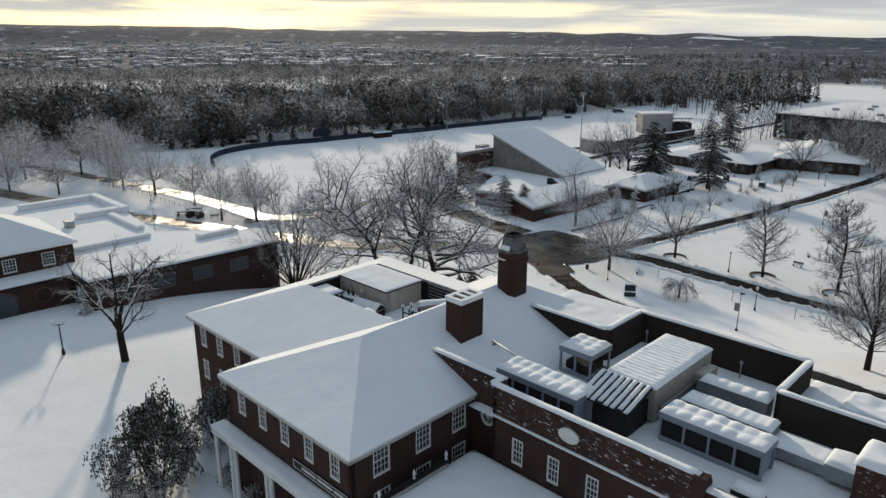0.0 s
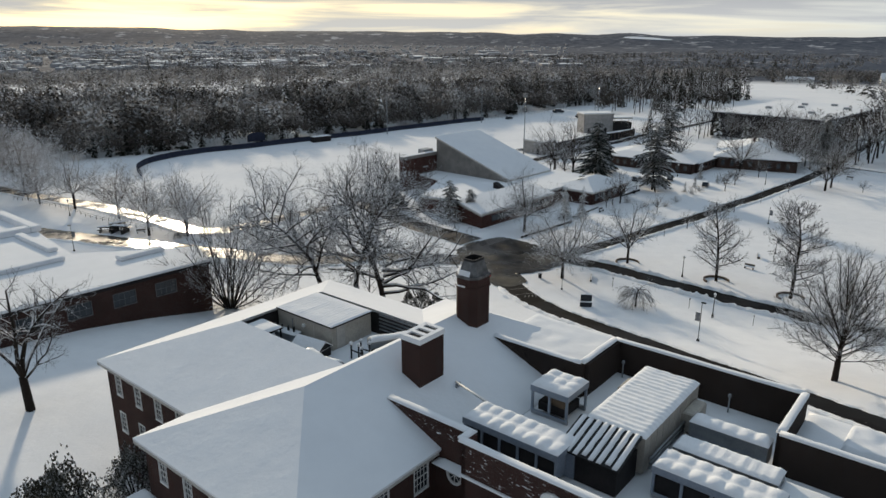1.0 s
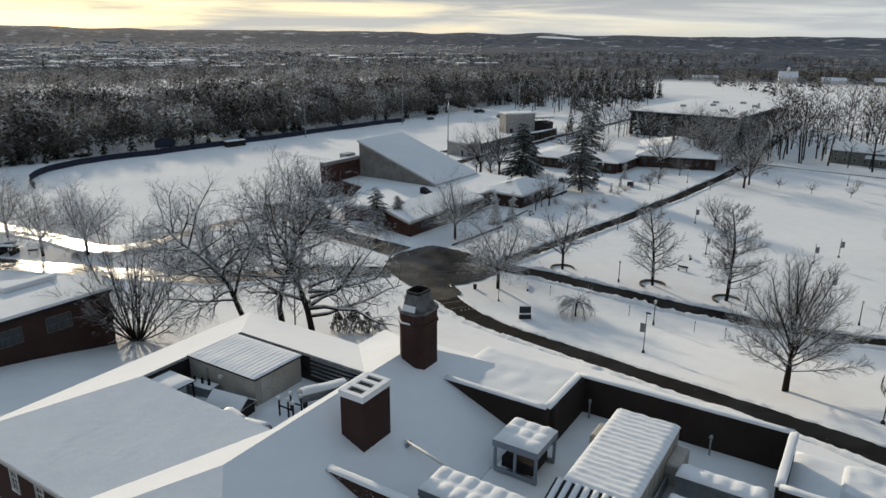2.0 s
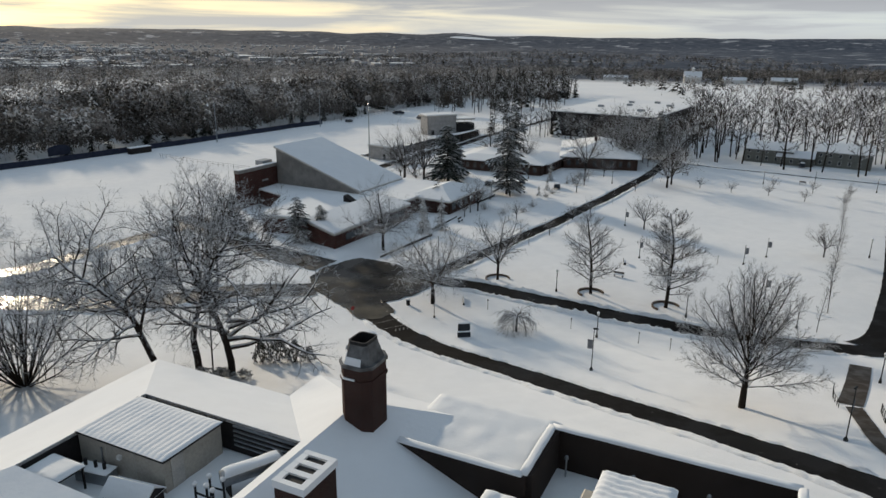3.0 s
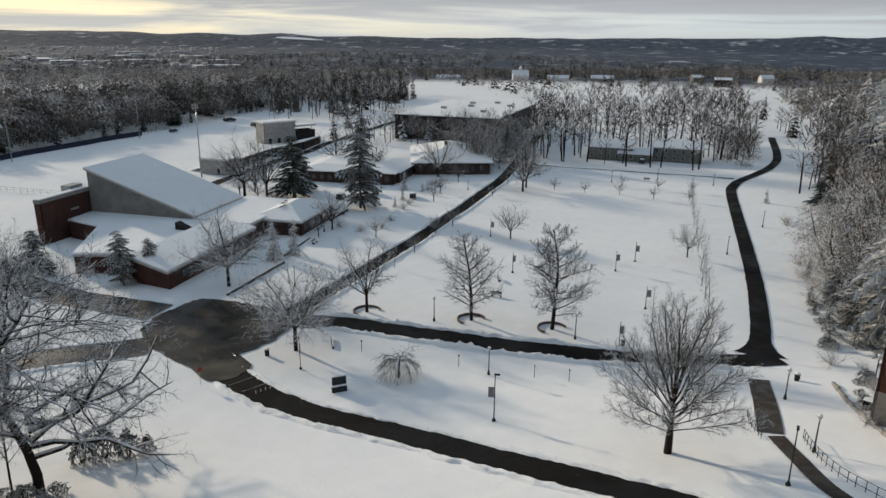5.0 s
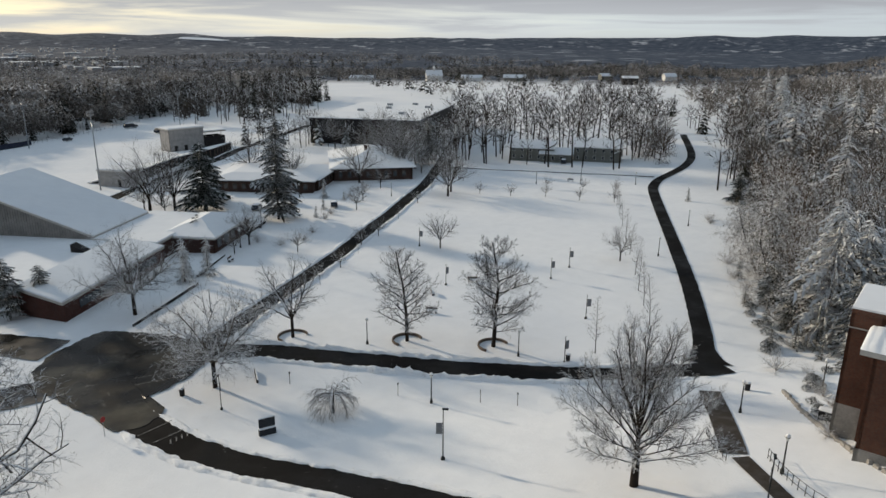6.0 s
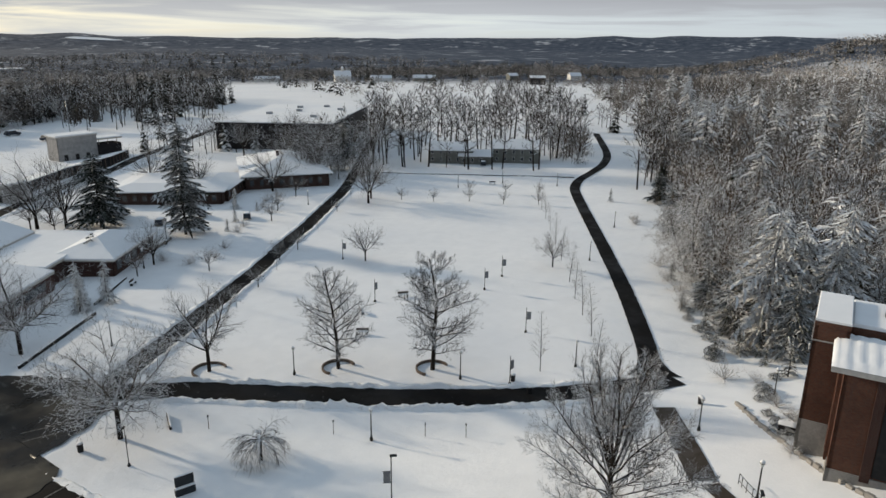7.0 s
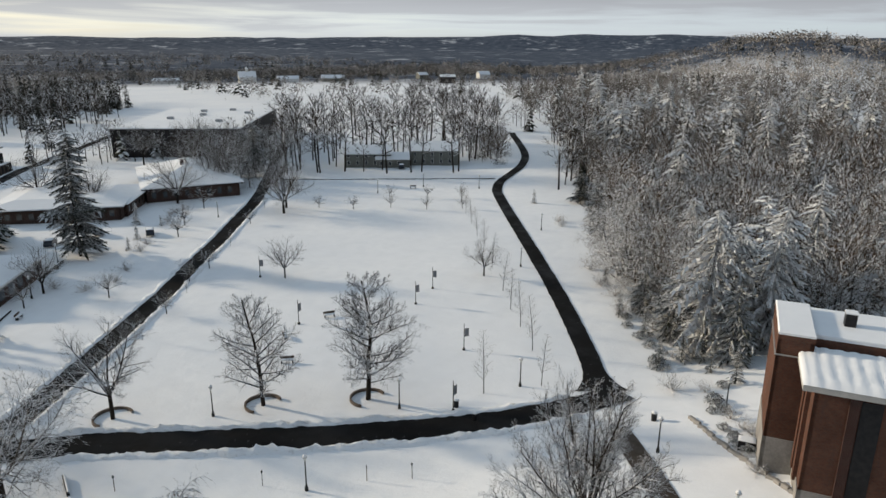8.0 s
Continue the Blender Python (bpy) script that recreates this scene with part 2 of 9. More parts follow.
def crown_tone(name, c, snow):
    """One tree kind of the far woods: even twig colour with a little frost on upward sides."""
    m = Mat(name, 0.95)
    m.b.inputs["Specular IOR Level"].default_value = 0.1
    f = m.island()
    base = m.mix(f, tuple(0.72 * k for k in c), tuple(1.25 * k for k in c))
    m.color(m.mix(m.math("MULTIPLY", m.up(0.35, 1.0, f, 0.5), snow), base, (0.72, 0.72, 0.73)))
    return m.m


TONES = [crown_tone(n, c, w) for n, c, w in (("dark_brown_crowns", (0.060, 0.052, 0.045), 0.14), ("brown_crowns", (0.118, 0.104, 0.092), 0.22), ("grey_crowns", (0.20, 0.185, 0.172), 0.30), ("frosted_crowns", (0.335, 0.305, 0.275), 0.40), ("white_frosted_crowns", (0.46, 0.44, 0.415), 0.5))]
M_nfar = speckled("far_needles", (0.010, 0.012, 0.010), (0.040, 0.041, 0.031), (0.20, 0.20, 0.20), 0.12)
M_nsfar = speckled("far_snowy_needles", (0.012, 0.015, 0.010), (0.050, 0.05, 0.036), (0.82, 0.82, 0.82), 0.5)

m = Mat("window_glass", 0.08)
m.color(m.mix(m.noise(m.coord("Object"), 0.6, 2), (0.02, 0.024, 0.028), (0.05, 0.055, 0.06)))
m.b.inputs["Specular IOR Level"].default_value = 0.6
M_glass = m.m
m = Mat("lamp_glass", 0.25)
m.color((0.62, 0.63, 0.62))
M_lampglass = m.m

m = Mat("wet_asphalt", 0.4)
m.b.inputs["Specular IOR Level"].default_value = 0.05
v = m.coord("Position")
pud = m.noise(v, 0.11, 5, 0.6)
c = m.mix(m.noise(v, 9.0, 4), (0.006, 0.0058, 0.006), (0.015, 0.0145, 0.0145))
slush = m.noise(v, 0.9, 7, 0.7)
c = m.mix(m.ramp(slush, [(0.64, 0.0), (0.76, 0.45)]), c, (0.42, 0.42, 0.42))
m.color(c)
m.rough(m.ramp(pud, [(0.42, 0.9), (0.62, 0.5)]))
m.bump(m.noise(v, 14.0, 4), 0.15, 0.02)
M_road = m.m

m = Mat("wet_junction", 0.4)
m.b.inputs["Specular IOR Level"].default_value = 0.1
v = m.coord("Position")
c = m.mix(m.noise(v, 9.0, 4), (0.008, 0.0078, 0.0075), (0.020, 0.019, 0.0175))
tracks = m.noise(m.coord("Position", (1.0, 0.22, 1), (0, 0, 0.5)), 0.9, 6, 0.65)
c = m.mix(m.ramp(tracks, [(0.60, 0.0), (0.74, 0.35)]), c, (0.24, 0.23, 0.21))
# tan patches put the glow of sunlit steam into the asphalt colour
steam_glow = m.noise(v, 0.07, 5, 0.55)
c = m.mix(m.ramp(steam_glow, [(0.46, 0.0), (0.64, 0.5)]), c, (0.20, 0.178, 0.135))
m.color(c)
m.rough(m.ramp(m.noise(v, 0.13, 4), [(0.40, 0.55), (0.6, 0.2)]))
m.bump(m.noise(v, 6.0, 5), 0.2, 0.03)
M_cross = m.m

m = Mat("slushy_asphalt", 0.3)
m.b.inputs["Specular IOR Level"].default_value = 0.35
v = m.coord("Position")
c = m.mix(m.noise(v, 9.0, 4), (0.012, 0.011, 0.010), (0.026, 0.024, 0.022))
# brown slush; its tan tone also paints in sun glare through steam
slush = m.noise(v, 0.085, 6, 0.55)
c = m.mix(m.ramp(slush, [(0.46, 0.0), (0.62, 0.42)]), c, (0.27, 0.24, 0.195))
m.color(c)
m.rough(m.ramp(m.noise(v, 0.16, 4), [(0.40, 0.5), (0.6, 0.16)]))
m.bump(m.noise(v, 5.0, 5), 0.2, 0.03)
M_slush = m.m
m = Mat("road_paint", 0.7)
v = m.coord("Position")
m.color(m.mix(m.ramp(m.noise(v, 2.5, 6, 0.7), [(0.38, 0.0), (0.56, 1.0)]), (0.24, 0.24, 0.235), (0.03, 0.03, 0.03)))
M_marking = m.m
m = Mat("brick_paving", 0.6)
m.b.inputs["Specular IOR Level"].default_value = 0.12
v = m.coord("Position")
m.color(m.mix(m.noise(v, 1.3, 6, 0.7), (0.026, 0.021, 0.016), (0.055, 0.043, 0.032)))
m.rough(m.ramp(m.noise(v, 0.5, 4), [(0.4, 0.6), (0.6, 0.3)]))
M_path = m.m

# ---- building tools ----
class Bm:
    """Collects vertices and faces and gives a mesh."""

    def __init__(self):
        self.v, self.f = [], []

    def add(self, verts, faces):
        k = len(self.v)
        self.v.extend(verts)
        self.f.extend([tuple(k + i for i in f) for f in faces])
        return self

    def box(self, x0, x1, y0, y1, z0, z1, bev=0.0):
        if bev <= 0:
            c = [(x0, y0, z0), (x1, y0, z0), (x1, y1, z0), (x0, y1, z0), (x0, y0, z1), (x1, y0, z1), (x1, y1, z1), (x0, y1, z1)]
            return self.add(c, [(3, 2, 1, 0), (4, 5, 6, 7), (0, 1, 5, 4), (1, 2, 6, 5), (2, 3, 7, 6), (3, 0, 4, 7)])
        b = bev
        ring = lambda i, z: [(x0 + i, y0 + i, z), (x1 - i, y0 + i, z), (x1 - i, y1 - i, z), (x0 + i, y1 - i, z)]
        vs = ring(b, z0) + ring(0, z0 + b) + ring(0, z1 - b) + ring(b, z1)
        fs = [(3, 2, 1, 0), (12, 13, 14, 15)]
        for k in range(3):
            for i in range(4):
                j = (i + 1) % 4
                fs.append((4 * k + i, 4 * k + j, 4 * k + 4 + j, 4 * k + 4 + i))
        return self.add(vs, fs)

    def prism(self, poly, z0, z1):
        """Upright prism over a plan polygon (counter-clockwise); z may be a function of (x, y)."""
        a = lambda z, p: z(*p) if callable(z) else z
        n = len(poly)
        vs = [(*p, a(z0, p)) for p in poly] + [(*p, a(z1, p)) for p in poly]
        fs = [tuple(range(n - 1, -1, -1)), tuple(range(n, 2 * n))]
        fs += [(i, (i + 1) % n, n + (i + 1) % n, n + i) for i in range(n)]
        return self.add(vs, fs)

    def tube(self, p0, p1, r0, r1, n=6, cap=True):
        p0, p1 = Vector(p0), Vector(p1)
        d = (p1 - p0).normalized()
        a = d.orthogonal().normalized()
        b = d.cross(a)
        vs = []
        for p, r in ((p0, r0), (p1, r1)):
            for i in range(n):
                t = 2 * math.pi * i / n
                vs.append(tuple(p + a * (r * math.cos(t)) + b * (r * math.sin(t))))
        fs = [(i, (i + 1) % n, n + (i + 1) % n, n + i) for i in range(n)]
        if cap:
            fs += [tuple(range(n - 1, -1, -1)), tuple(range(n, 2 * n))]
        return self.add(vs, fs)

    def lathe(self, profile, n=10, at=(0, 0, 0)):
        vs = [(at[0] + r * math.cos(2 * math.pi * i / n), at[1] + r * math.sin(2 * math.pi * i / n), at[2] + z) for r, z in profile for i in range(n)]
        fs = [(k * n + i, k * n + (i + 1) % n, (k + 1) * n + (i + 1) % n, (k + 1) * n + i) for k in range(len(profile) - 1) for i in range(n)]
        fs += [tuple(range(n - 1, -1, -1)), tuple(range((len(profile) - 1) * n, len(profile) * n))]
        return self.add(vs, fs)

    def quad(self, a, b, c, d):
        return self.add([a, b, c, d], [(0, 1, 2, 3)])

    def wall(self, p0, p1, z0, z1, thick, holes=()):
        """Upright wall along p0-p1, its outer face on that line and its body to the left of the way, with real openings (s0, s1, z0, z1)."""
        p0, p1 = Vector(p0), Vector(p1)
        ln = (p1 - p0).length
        d = (p1 - p0) / ln
        nrm = Vector((-d.y, d.x)) * thick
        ss = sorted({0.0, ln, *[h[0] for h in holes], *[h[1] for h in holes]})
        zs = sorted({z0, z1, *[h[2] for h in holes], *[h[3] for h in holes]})
        ns, nz = len(ss), len(zs)
        solid = {(i, j) for i in range(ns - 1) for j in range(nz - 1) if not any(h[0] < (ss[i] + ss[i + 1]) / 2 < h[1] and h[2] < (zs[j] + zs[j + 1]) / 2 < h[3] for h in holes)}
        vs = []
        for off in (Vector((0, 0)), nrm):
            for s in ss:
                q = p0 + d * s + off
                vs += [(q.x, q.y, z) for z in zs]
        v = lambda k, i, j: k * ns * nz + i * nz + j
        fs = []
        for i, j in solid:
            fs.append((v(0, i, j), v(0, i + 1, j), v(0, i + 1, j + 1), v(0, i, j + 1)))
            fs.append((v(1, i, j + 1), v(1, i + 1, j + 1), v(1, i + 1, j), v(1, i, j)))
            if (i - 1, j) not in solid:
                fs.append((v(1, i, j), v(0, i, j), v(0, i, j + 1), v(1, i, j + 1)))
            if (i + 1, j) not in solid:
                fs.append((v(0, i + 1, j), v(1, i + 1, j), v(1, i + 1, j + 1), v(0, i + 1, j + 1)))
            if (i, j - 1) not in solid:
                fs.append((v(0, i, j), v(1, i, j), v(1, i + 1, j), v(0, i + 1, j)))
            if (i, j + 1) not in solid:
                fs.append((v(0, i, j + 1), v(0, i + 1, j + 1), v(1, i + 1, j + 1), v(1, i, j + 1)))
        used = sorted({q for f in fs for q in f})
        at = {q: n for n, q in enumerate(used)}
        return self.add([vs[q] for q in used], [tuple(at[q] for q in f) for f in fs])

    def mesh(self, name, material, smooth=False):
        me = bpy.data.meshes.new(name)
        me.from_pydata([tuple(p) for p in self.v], [], self.f)
        for mm in (material if isinstance(material, (list, tuple)) else [material]):
            me.materials.append(mm)
        if smooth:
            me.shade_smooth()
        me.update()
        return me


def part(name, bm, material, parent=None, label="", m=None, smooth=False):
    """Links a Bm (or a ready mesh) as one mesh object under a thing or a part."""
    ob = new(name, bm.mesh(name, material, smooth) if isinstance(bm, Bm) else bm)
    if parent is not None:
        ob.parent = parent
    if m is not None:
        ob.matrix_basis = m
    return tagged(ob, label)


def thing(name, m, label, category, group="", kind=""):
    ob = new(name)
    ob.empty_display_size = 0.3
    ob.matrix_basis = m
    return tagged(ob, label, category, group, kind)


def soft_top(x0, x1, y0, y1, z, hgt, nx, ny, edge=0.25, seed=0, bumps=None):
    """A lying layer of snow with a rounded rim and an uneven top; bumps: (count in x, count in y, height) of round pillows."""
    rng = random.Random(seed)
    ox, oy = rng.uniform(0, 99), rng.uniform(0, 99)
    b = Bm()
    vs, fs = [], []
    for j in range(ny + 1):
        for i in range(nx + 1):
            x, y = x0 + (x1 - x0) * i / nx, y0 + (y1 - y0) * j / ny
            rim = min(x - x0, x1 - x, y - y0, y1 - y) / edge
            k = math.sqrt(max(0.0, 1 - (1 - min(rim, 1)) ** 2))
            zz = hgt * k * (0.85 + 0.3 * noise.noise((x * 0.9 + ox, y * 0.9 + oy, 0)))
            if bumps:
                cx, cy, ch = bumps
                fx, fy = (x - x0) / (x1 - x0) * cx, (y - y0) / (y1 - y0) * cy
                cell = noise.noise((int(fx) * 3.7 + ox, int(fy) * 5.3 + oy, 4.0))
                r2 = (2 * (fx % 1) - 1) ** 2 + (2 * (fy % 1) - 1) ** 2
                zz += k * ch * (0.75 + 0.9 * cell) * max(0.0, 1 - r2) ** 0.9
            vs.append((x, y, z + max(zz, 0.0)))
    w = nx + 1
    for j in range(ny):
        for i in range(nx):
            fs.append((j * w + i, j * w + i + 1, (j + 1) * w + i + 1, (j + 1) * w + i))
    b.add(vs, fs)
    b.box(x0, x1, y0, y1, z - 0.03, z + 0.002)
    return b


def h_ramp(x, y):
    s = (104 - y) - 0.35 * (x - 54)
    v = 1.08 * math.log1p(math.exp(min(s / 6, 50)))
    return v if v < 6 else 6 + 2.8 * math.tanh((v - 6) / 2.8)


RIDGE = [(-180, 0.3), (-60, 0.35), (-40, 0.45), (-22, 0.42), (-8, 0.2), (14, 0.08), (30, -0.12), (50, 0.0), (60, 0.2), (66, 0.28), (85, 0.05), (120, 0.3), (180, 0.3)]


def ridge_at(az):
    for (a, p), (b, q) in zip(RIDGE, RIDGE[1:]):
        if a <= az <= b:
            return p + (q - p) * (az - a) / (b - a)
    return 0.3


def ease(a, b, x):
    t = min(max((x - a) / (b - a), 0.0), 1.0)
    return t * t * (3 - 2 * t)


def ground_z(x, y):
    """Height of the lie of the land."""
    z = h_ramp(x, y) + 0.30 * noise.noise((x * 0.045, y * 0.045, 0)) + 0.10 * noise.noise((x * 0.13, y * 0.13, 5))
    dx, dy = x - 5, y - 30
    d = math.hypot(dx, dy)
    if d > 420:
        az = math.degrees(math.atan2(dx, dy))
        z -= 22 * ease(450, 1500, d) * (1 - ease(60, 85, az))
        z += 14 * noise.noise((x / 700, y / 700, 3.1)) * ease(600, 1600, d)
        crest = 45.6 + 4300 * math.tan(radians(ridge_at(az))) + 10 * noise.noise((az * 0.35, 1.0, 2.0))
        z += (crest - z) * ease(3700, 4350, d)
        z += 9 * max(0.0, noise.noise((x / 900, y / 420, 7.7))) * ease(1300, 2200, d) * (1 - ease(3300, 3900, d))
        # the wooded hill past the woods
        hill = math.exp(-(((az - 77) / 9) ** 2)) * math.exp(-(((d - 1250) / 420) ** 2))
        z += 46 * hill
        if d > 4300:
            z -= (d - 4300) * 0.05
    return z


def on(x, y, dz=0.0, turn=0.0, scale=1.0):
    return pose(x, y, ground_z(x, y) + dz, 0, 0, turn) @ Matrix.Diagonal((scale, scale, scale, 1))

# ---- land ----
def spaced(lo, hi, a, b, step, grow):
    inner = [a + step * i for i in range(int((b - a) / step) + 1)]
    left, right, s = [], [], step
    p = a
    while p > lo:
        s *= grow
        p -= s
        left.append(p)
    p, s = inner[-1], step
    while p < hi:
        s *= grow
        p += s
        right.append(p)
    return left[::-1] + inner + right


def build_ground():
    xs, ys = spaced(-4900, 4900, -120, 260, 2.8, 1.062), spaced(-4900, 4900, 20, 300, 2.8, 1.062)
    vs, fs = [], []
    for y in ys:
        for x in xs:
            z = ground_z(x, y)
            if math.hypot(x - 60, y - 120) < 600:
                z += 0.05 * noise.noise((x * 0.45, y * 0.45, 5)) - 0.05
            vs.append((x, y, z))
    w = len(xs)
    for j in range(len(ys) - 1):
        for i in range(w - 1):
            fs.append((j * w + i, j * w + i + 1, (j + 1) * w + i + 1, (j + 1) * w + i))
    b = Bm()
    b.v, b.f = vs, fs
    m = Mat("snowy_land", 1.0)
    m.b.inputs["Specular IOR Level"].default_value = 0.08
    v = m.coord("Position")
    big, mid, fine = m.noise(v, 0.03, 4), m.noise(v, 0.35, 5), m.noise(v, 2.4, 6, 0.65)
    c = m.mix(m.ramp(big, [(0.3, 0.0), (0.7, 1.0)]), (0.75, 0.765, 0.79), (0.83, 0.832, 0.835))
    c = m.mix(m.ramp(mid, [(0.35, 0.3), (0.62, 0.0)]), c, (0.68, 0.69, 0.71))
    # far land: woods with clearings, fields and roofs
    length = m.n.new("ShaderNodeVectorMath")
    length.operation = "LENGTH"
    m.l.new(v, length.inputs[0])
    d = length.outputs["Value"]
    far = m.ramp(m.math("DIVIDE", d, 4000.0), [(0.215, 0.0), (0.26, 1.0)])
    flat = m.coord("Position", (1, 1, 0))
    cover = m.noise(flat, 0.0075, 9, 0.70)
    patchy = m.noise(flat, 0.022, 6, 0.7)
    # blue distance haze is put into both wood colours
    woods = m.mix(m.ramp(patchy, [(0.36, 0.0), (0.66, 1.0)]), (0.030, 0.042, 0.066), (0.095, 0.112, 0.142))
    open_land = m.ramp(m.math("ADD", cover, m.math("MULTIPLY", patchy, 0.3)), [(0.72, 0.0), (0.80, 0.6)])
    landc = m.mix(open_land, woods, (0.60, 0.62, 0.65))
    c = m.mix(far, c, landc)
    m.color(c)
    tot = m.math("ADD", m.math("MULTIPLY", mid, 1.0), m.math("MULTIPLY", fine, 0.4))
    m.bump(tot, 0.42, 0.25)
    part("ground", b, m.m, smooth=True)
    tagged(bpy.data.objects["ground"], "snow-covered lawns and fields with wooded hills far off", "ground", kind="structure")


build_ground()


def glide(pts, step=1.5):
    """Catmull-Rom line through the points."""
    out = []
    for i in range(len(pts) - 1):
        p0, p1, p2, p3 = (Vector(pts[min(max(k, 0), len(pts) - 1)][:2]) for k in (i - 1, i, i + 1, i + 2))
        n = max(2, int((p2 - p1).length / step))
        for k in range(n):
            t = k / n
            out.append(0.5 * (2 * p1 + (p2 - p0) * t + (2 * p0 - 5 * p1 + 4 * p2 - p3) * t * t + (3 * p1 - p0 - 3 * p2 + p3) * t ** 3))
    out.append(Vector(pts[-1][:2]))
    return out


LANES, LANE_ROWS = [], {}


def clear_of_lanes(x, y, own):
    """0 on another lane, 1 away from it."""
    k = 1.0
    for name, line, half in LANES:
        if name == own:
            continue
        for p in line[::3]:
            d = math.hypot(p[0] - x, p[1] - y)
            if d < half + 4.4:
                k = min(k, ease(half + 1.6, half + 4.2, d))
    return k


def road(name, pts, width, material, label, category="road", dz=0.07, ragged=0.25, seed=0, bank=0.32, flare=()):
    line = glide(pts, 0.6)
    LANES.append((name, [tuple(p) for p in line], width / 2))
    rng = random.Random(seed)
    b = Bm()
    n = len(line)
    vs, fs, rows = [], [], []
    for i, p in enumerate(line):
        d = (line[min(i + 1, n - 1)] - line[max(i - 1, 0)]).normalized()
        s = Vector((-d.y, d.x))
        wl_ = width / 2 + ragged * noise.noise((i * 0.35, seed, 0)) + ragged * 0.6 * rng.uniform(-0.5, 0.5)
        wr = width / 2 + ragged * noise.noise((i * 0.35, seed, 9)) + ragged * 0.6 * rng.uniform(-0.5, 0.5)
        if flare:
            e = flare[0] * max(0.0, 1 - i / 13) ** 2 + flare[1] * max(0.0, 1 - (n - 1 - i) / 9) ** 2
            wl_, wr = wl_ + e, wr + e
        row = [p + s * wl_, p + s * (wl_ * 0.33), p - s * (wr * 0.33), p - s * wr]
        rows.append((p, s, wl_, wr))
        for q in row:
            vs.append((q.x, q.y, ground_z(q.x, q.y) + dz))
    for i in range(n - 1):
        for k in range(3):
            fs.append((4 * i + k, 4 * i + 4 + k, 4 * i + 5 + k, 4 * i + 1 + k))
    b.add(vs, [f[::-1] for f in fs])
    tagged(part(name, b, material, smooth=True), label, category, kind="structure")
    LANE_ROWS[name] = (rows, bank)


def bank_up():
    rb = random.Random(15)
    for name, (rows, bank) in LANE_ROWS.items():
        if not bank:
            continue
        k = Bm()
        cols = 7
        for side in (1, -1):
            vs, fs, keep = [], [], []
            for i, (p, s, wl_, wr) in enumerate(rows):
                w0 = wl_ if side > 0 else wr
                for c in range(cols):
                    f = c / (cols - 1)
                    off = w0 - 0.22 + f * (1.25 + 0.5 * noise.noise((p.x * 0.3, p.y * 0.3, side))) + rb.uniform(-0.12, 0.12)
                    q = p + s * (side * off)
                    hgt = bank * math.sin(math.pi * f) ** 0.8 * rb.uniform(0.35, 1.5) * (0.5 + 1.2 * abs(noise.noise((q.x * 1.1, q.y * 1.1, 2))) + 0.5 * noise.noise((q.x * 0.12, q.y * 0.12, 7)))
                    c0 = clear_of_lanes(q.x, q.y, name) ** 2 * min(1.0, i / 12, (len(rows) - 1 - i) / 12)
                    if c == 2:
                        keep.append(c0)
                    vs.append((q.x, q.y, ground_z(q.x, q.y) + max(hgt, 0) * c0 + (0.02 if 0 < c < cols - 1 else -0.1) - 0.3 * (1 - c0)))
            for i in range(len(rows) - 1):
                if min(keep[i], keep[i + 1]) < 0.12:
                    continue
                for c in range(cols - 1):
                    q = (i * cols + c, (i + 1) * cols + c, (i + 1) * cols + c + 1, i * cols + c + 1)
                    fs.append(q[::-1] if side > 0 else q)
            k.add(vs, fs)
        tagged(part("snow_bank", k, M_bank, smooth=True), "lumpy ridge of ploughed snow along the road edge", "snow bank", kind="stuff")


road("road_lower", [(35, 143.3), (43.5, 135.7), (49.5, 128.6), (56, 121), (62.7, 113.7), (71.6, 104.9), (79, 98.3), (86, 93.5), (92, 90.5)], 4.7, M_road, "wet black asphalt lane below the snowy green", seed=1, bank=0.5, ragged=0.3)
road("road_right", [(91, 93), (96.5, 96.8), (104.1, 102.2), (124.3, 118), (155, 144), (172.6, 158.9), (186.4, 170.5), (193.8, 175.7), (204.3, 181.1), (217.5, 185.3), (233.1, 190.5), (252.9, 200.4), (274.0, 214.7), (299.7, 234.2), (312, 243)], 3.15, M_road, "black cleared asphalt drive winding past the woods", seed=2, bank=0, ragged=0.12, flare=(2.2, 0))
road("road_left", [(33.5, 143.2), (40, 147), (50, 154), (68, 166.8), (92, 185.5), (120, 208), (145, 230), (198.5, 284.5), (252, 338), (300, 388)], 3.8, M_road, "wet asphalt avenue along the snowy green", seed=3)
road("road_back", [(150, 236), (158, 240), (164.2, 237), (173.5, 225.2), (185.2, 210.5), (197.8, 196.3), (207, 185)], 1.5, M_road, "narrow cleared path at the end of the green", "path", seed=4, bank=0.15)
road("road_front", [(21.3, 131), (23, 121.5), (27.3, 110.5), (33.2, 99.6), (38.3, 88.5), (43.3, 77.7), (47.4, 68), (51.4, 59), (56, 48), (62, 35), (70, 18), (80, -6)], 4.4, M_road, "wet black asphalt road curving past the brick building", seed=5)
road("road_west", [(14, 143.6), (8, 144.5), (-4, 146.5), (-19, 144), (-36, 150), (-57, 158.5), (-82, 169), (-112, 184), (-160, 210)], 6.5, M_slush, "slushy wet road shining in the low sun", seed=6, bank=0.2, dz=0.085)
road("road_fieldside", [(-150, 238), (-95, 205), (-77, 193), (-60, 180), (-48, 170), (-39, 171), (-28, 181), (-15, 192), (2, 205)], 5.0, M_slush, "sunlit slushy lane beside the ball field", seed=7, bank=0.15)
road("road_theatre", [(17.5, 156), (6, 170), (-3, 186), (-12, 206)], 7.0, M_slush, "slushy forecourt lane beside the theatre", seed=8, bank=0.15, dz=0.10)
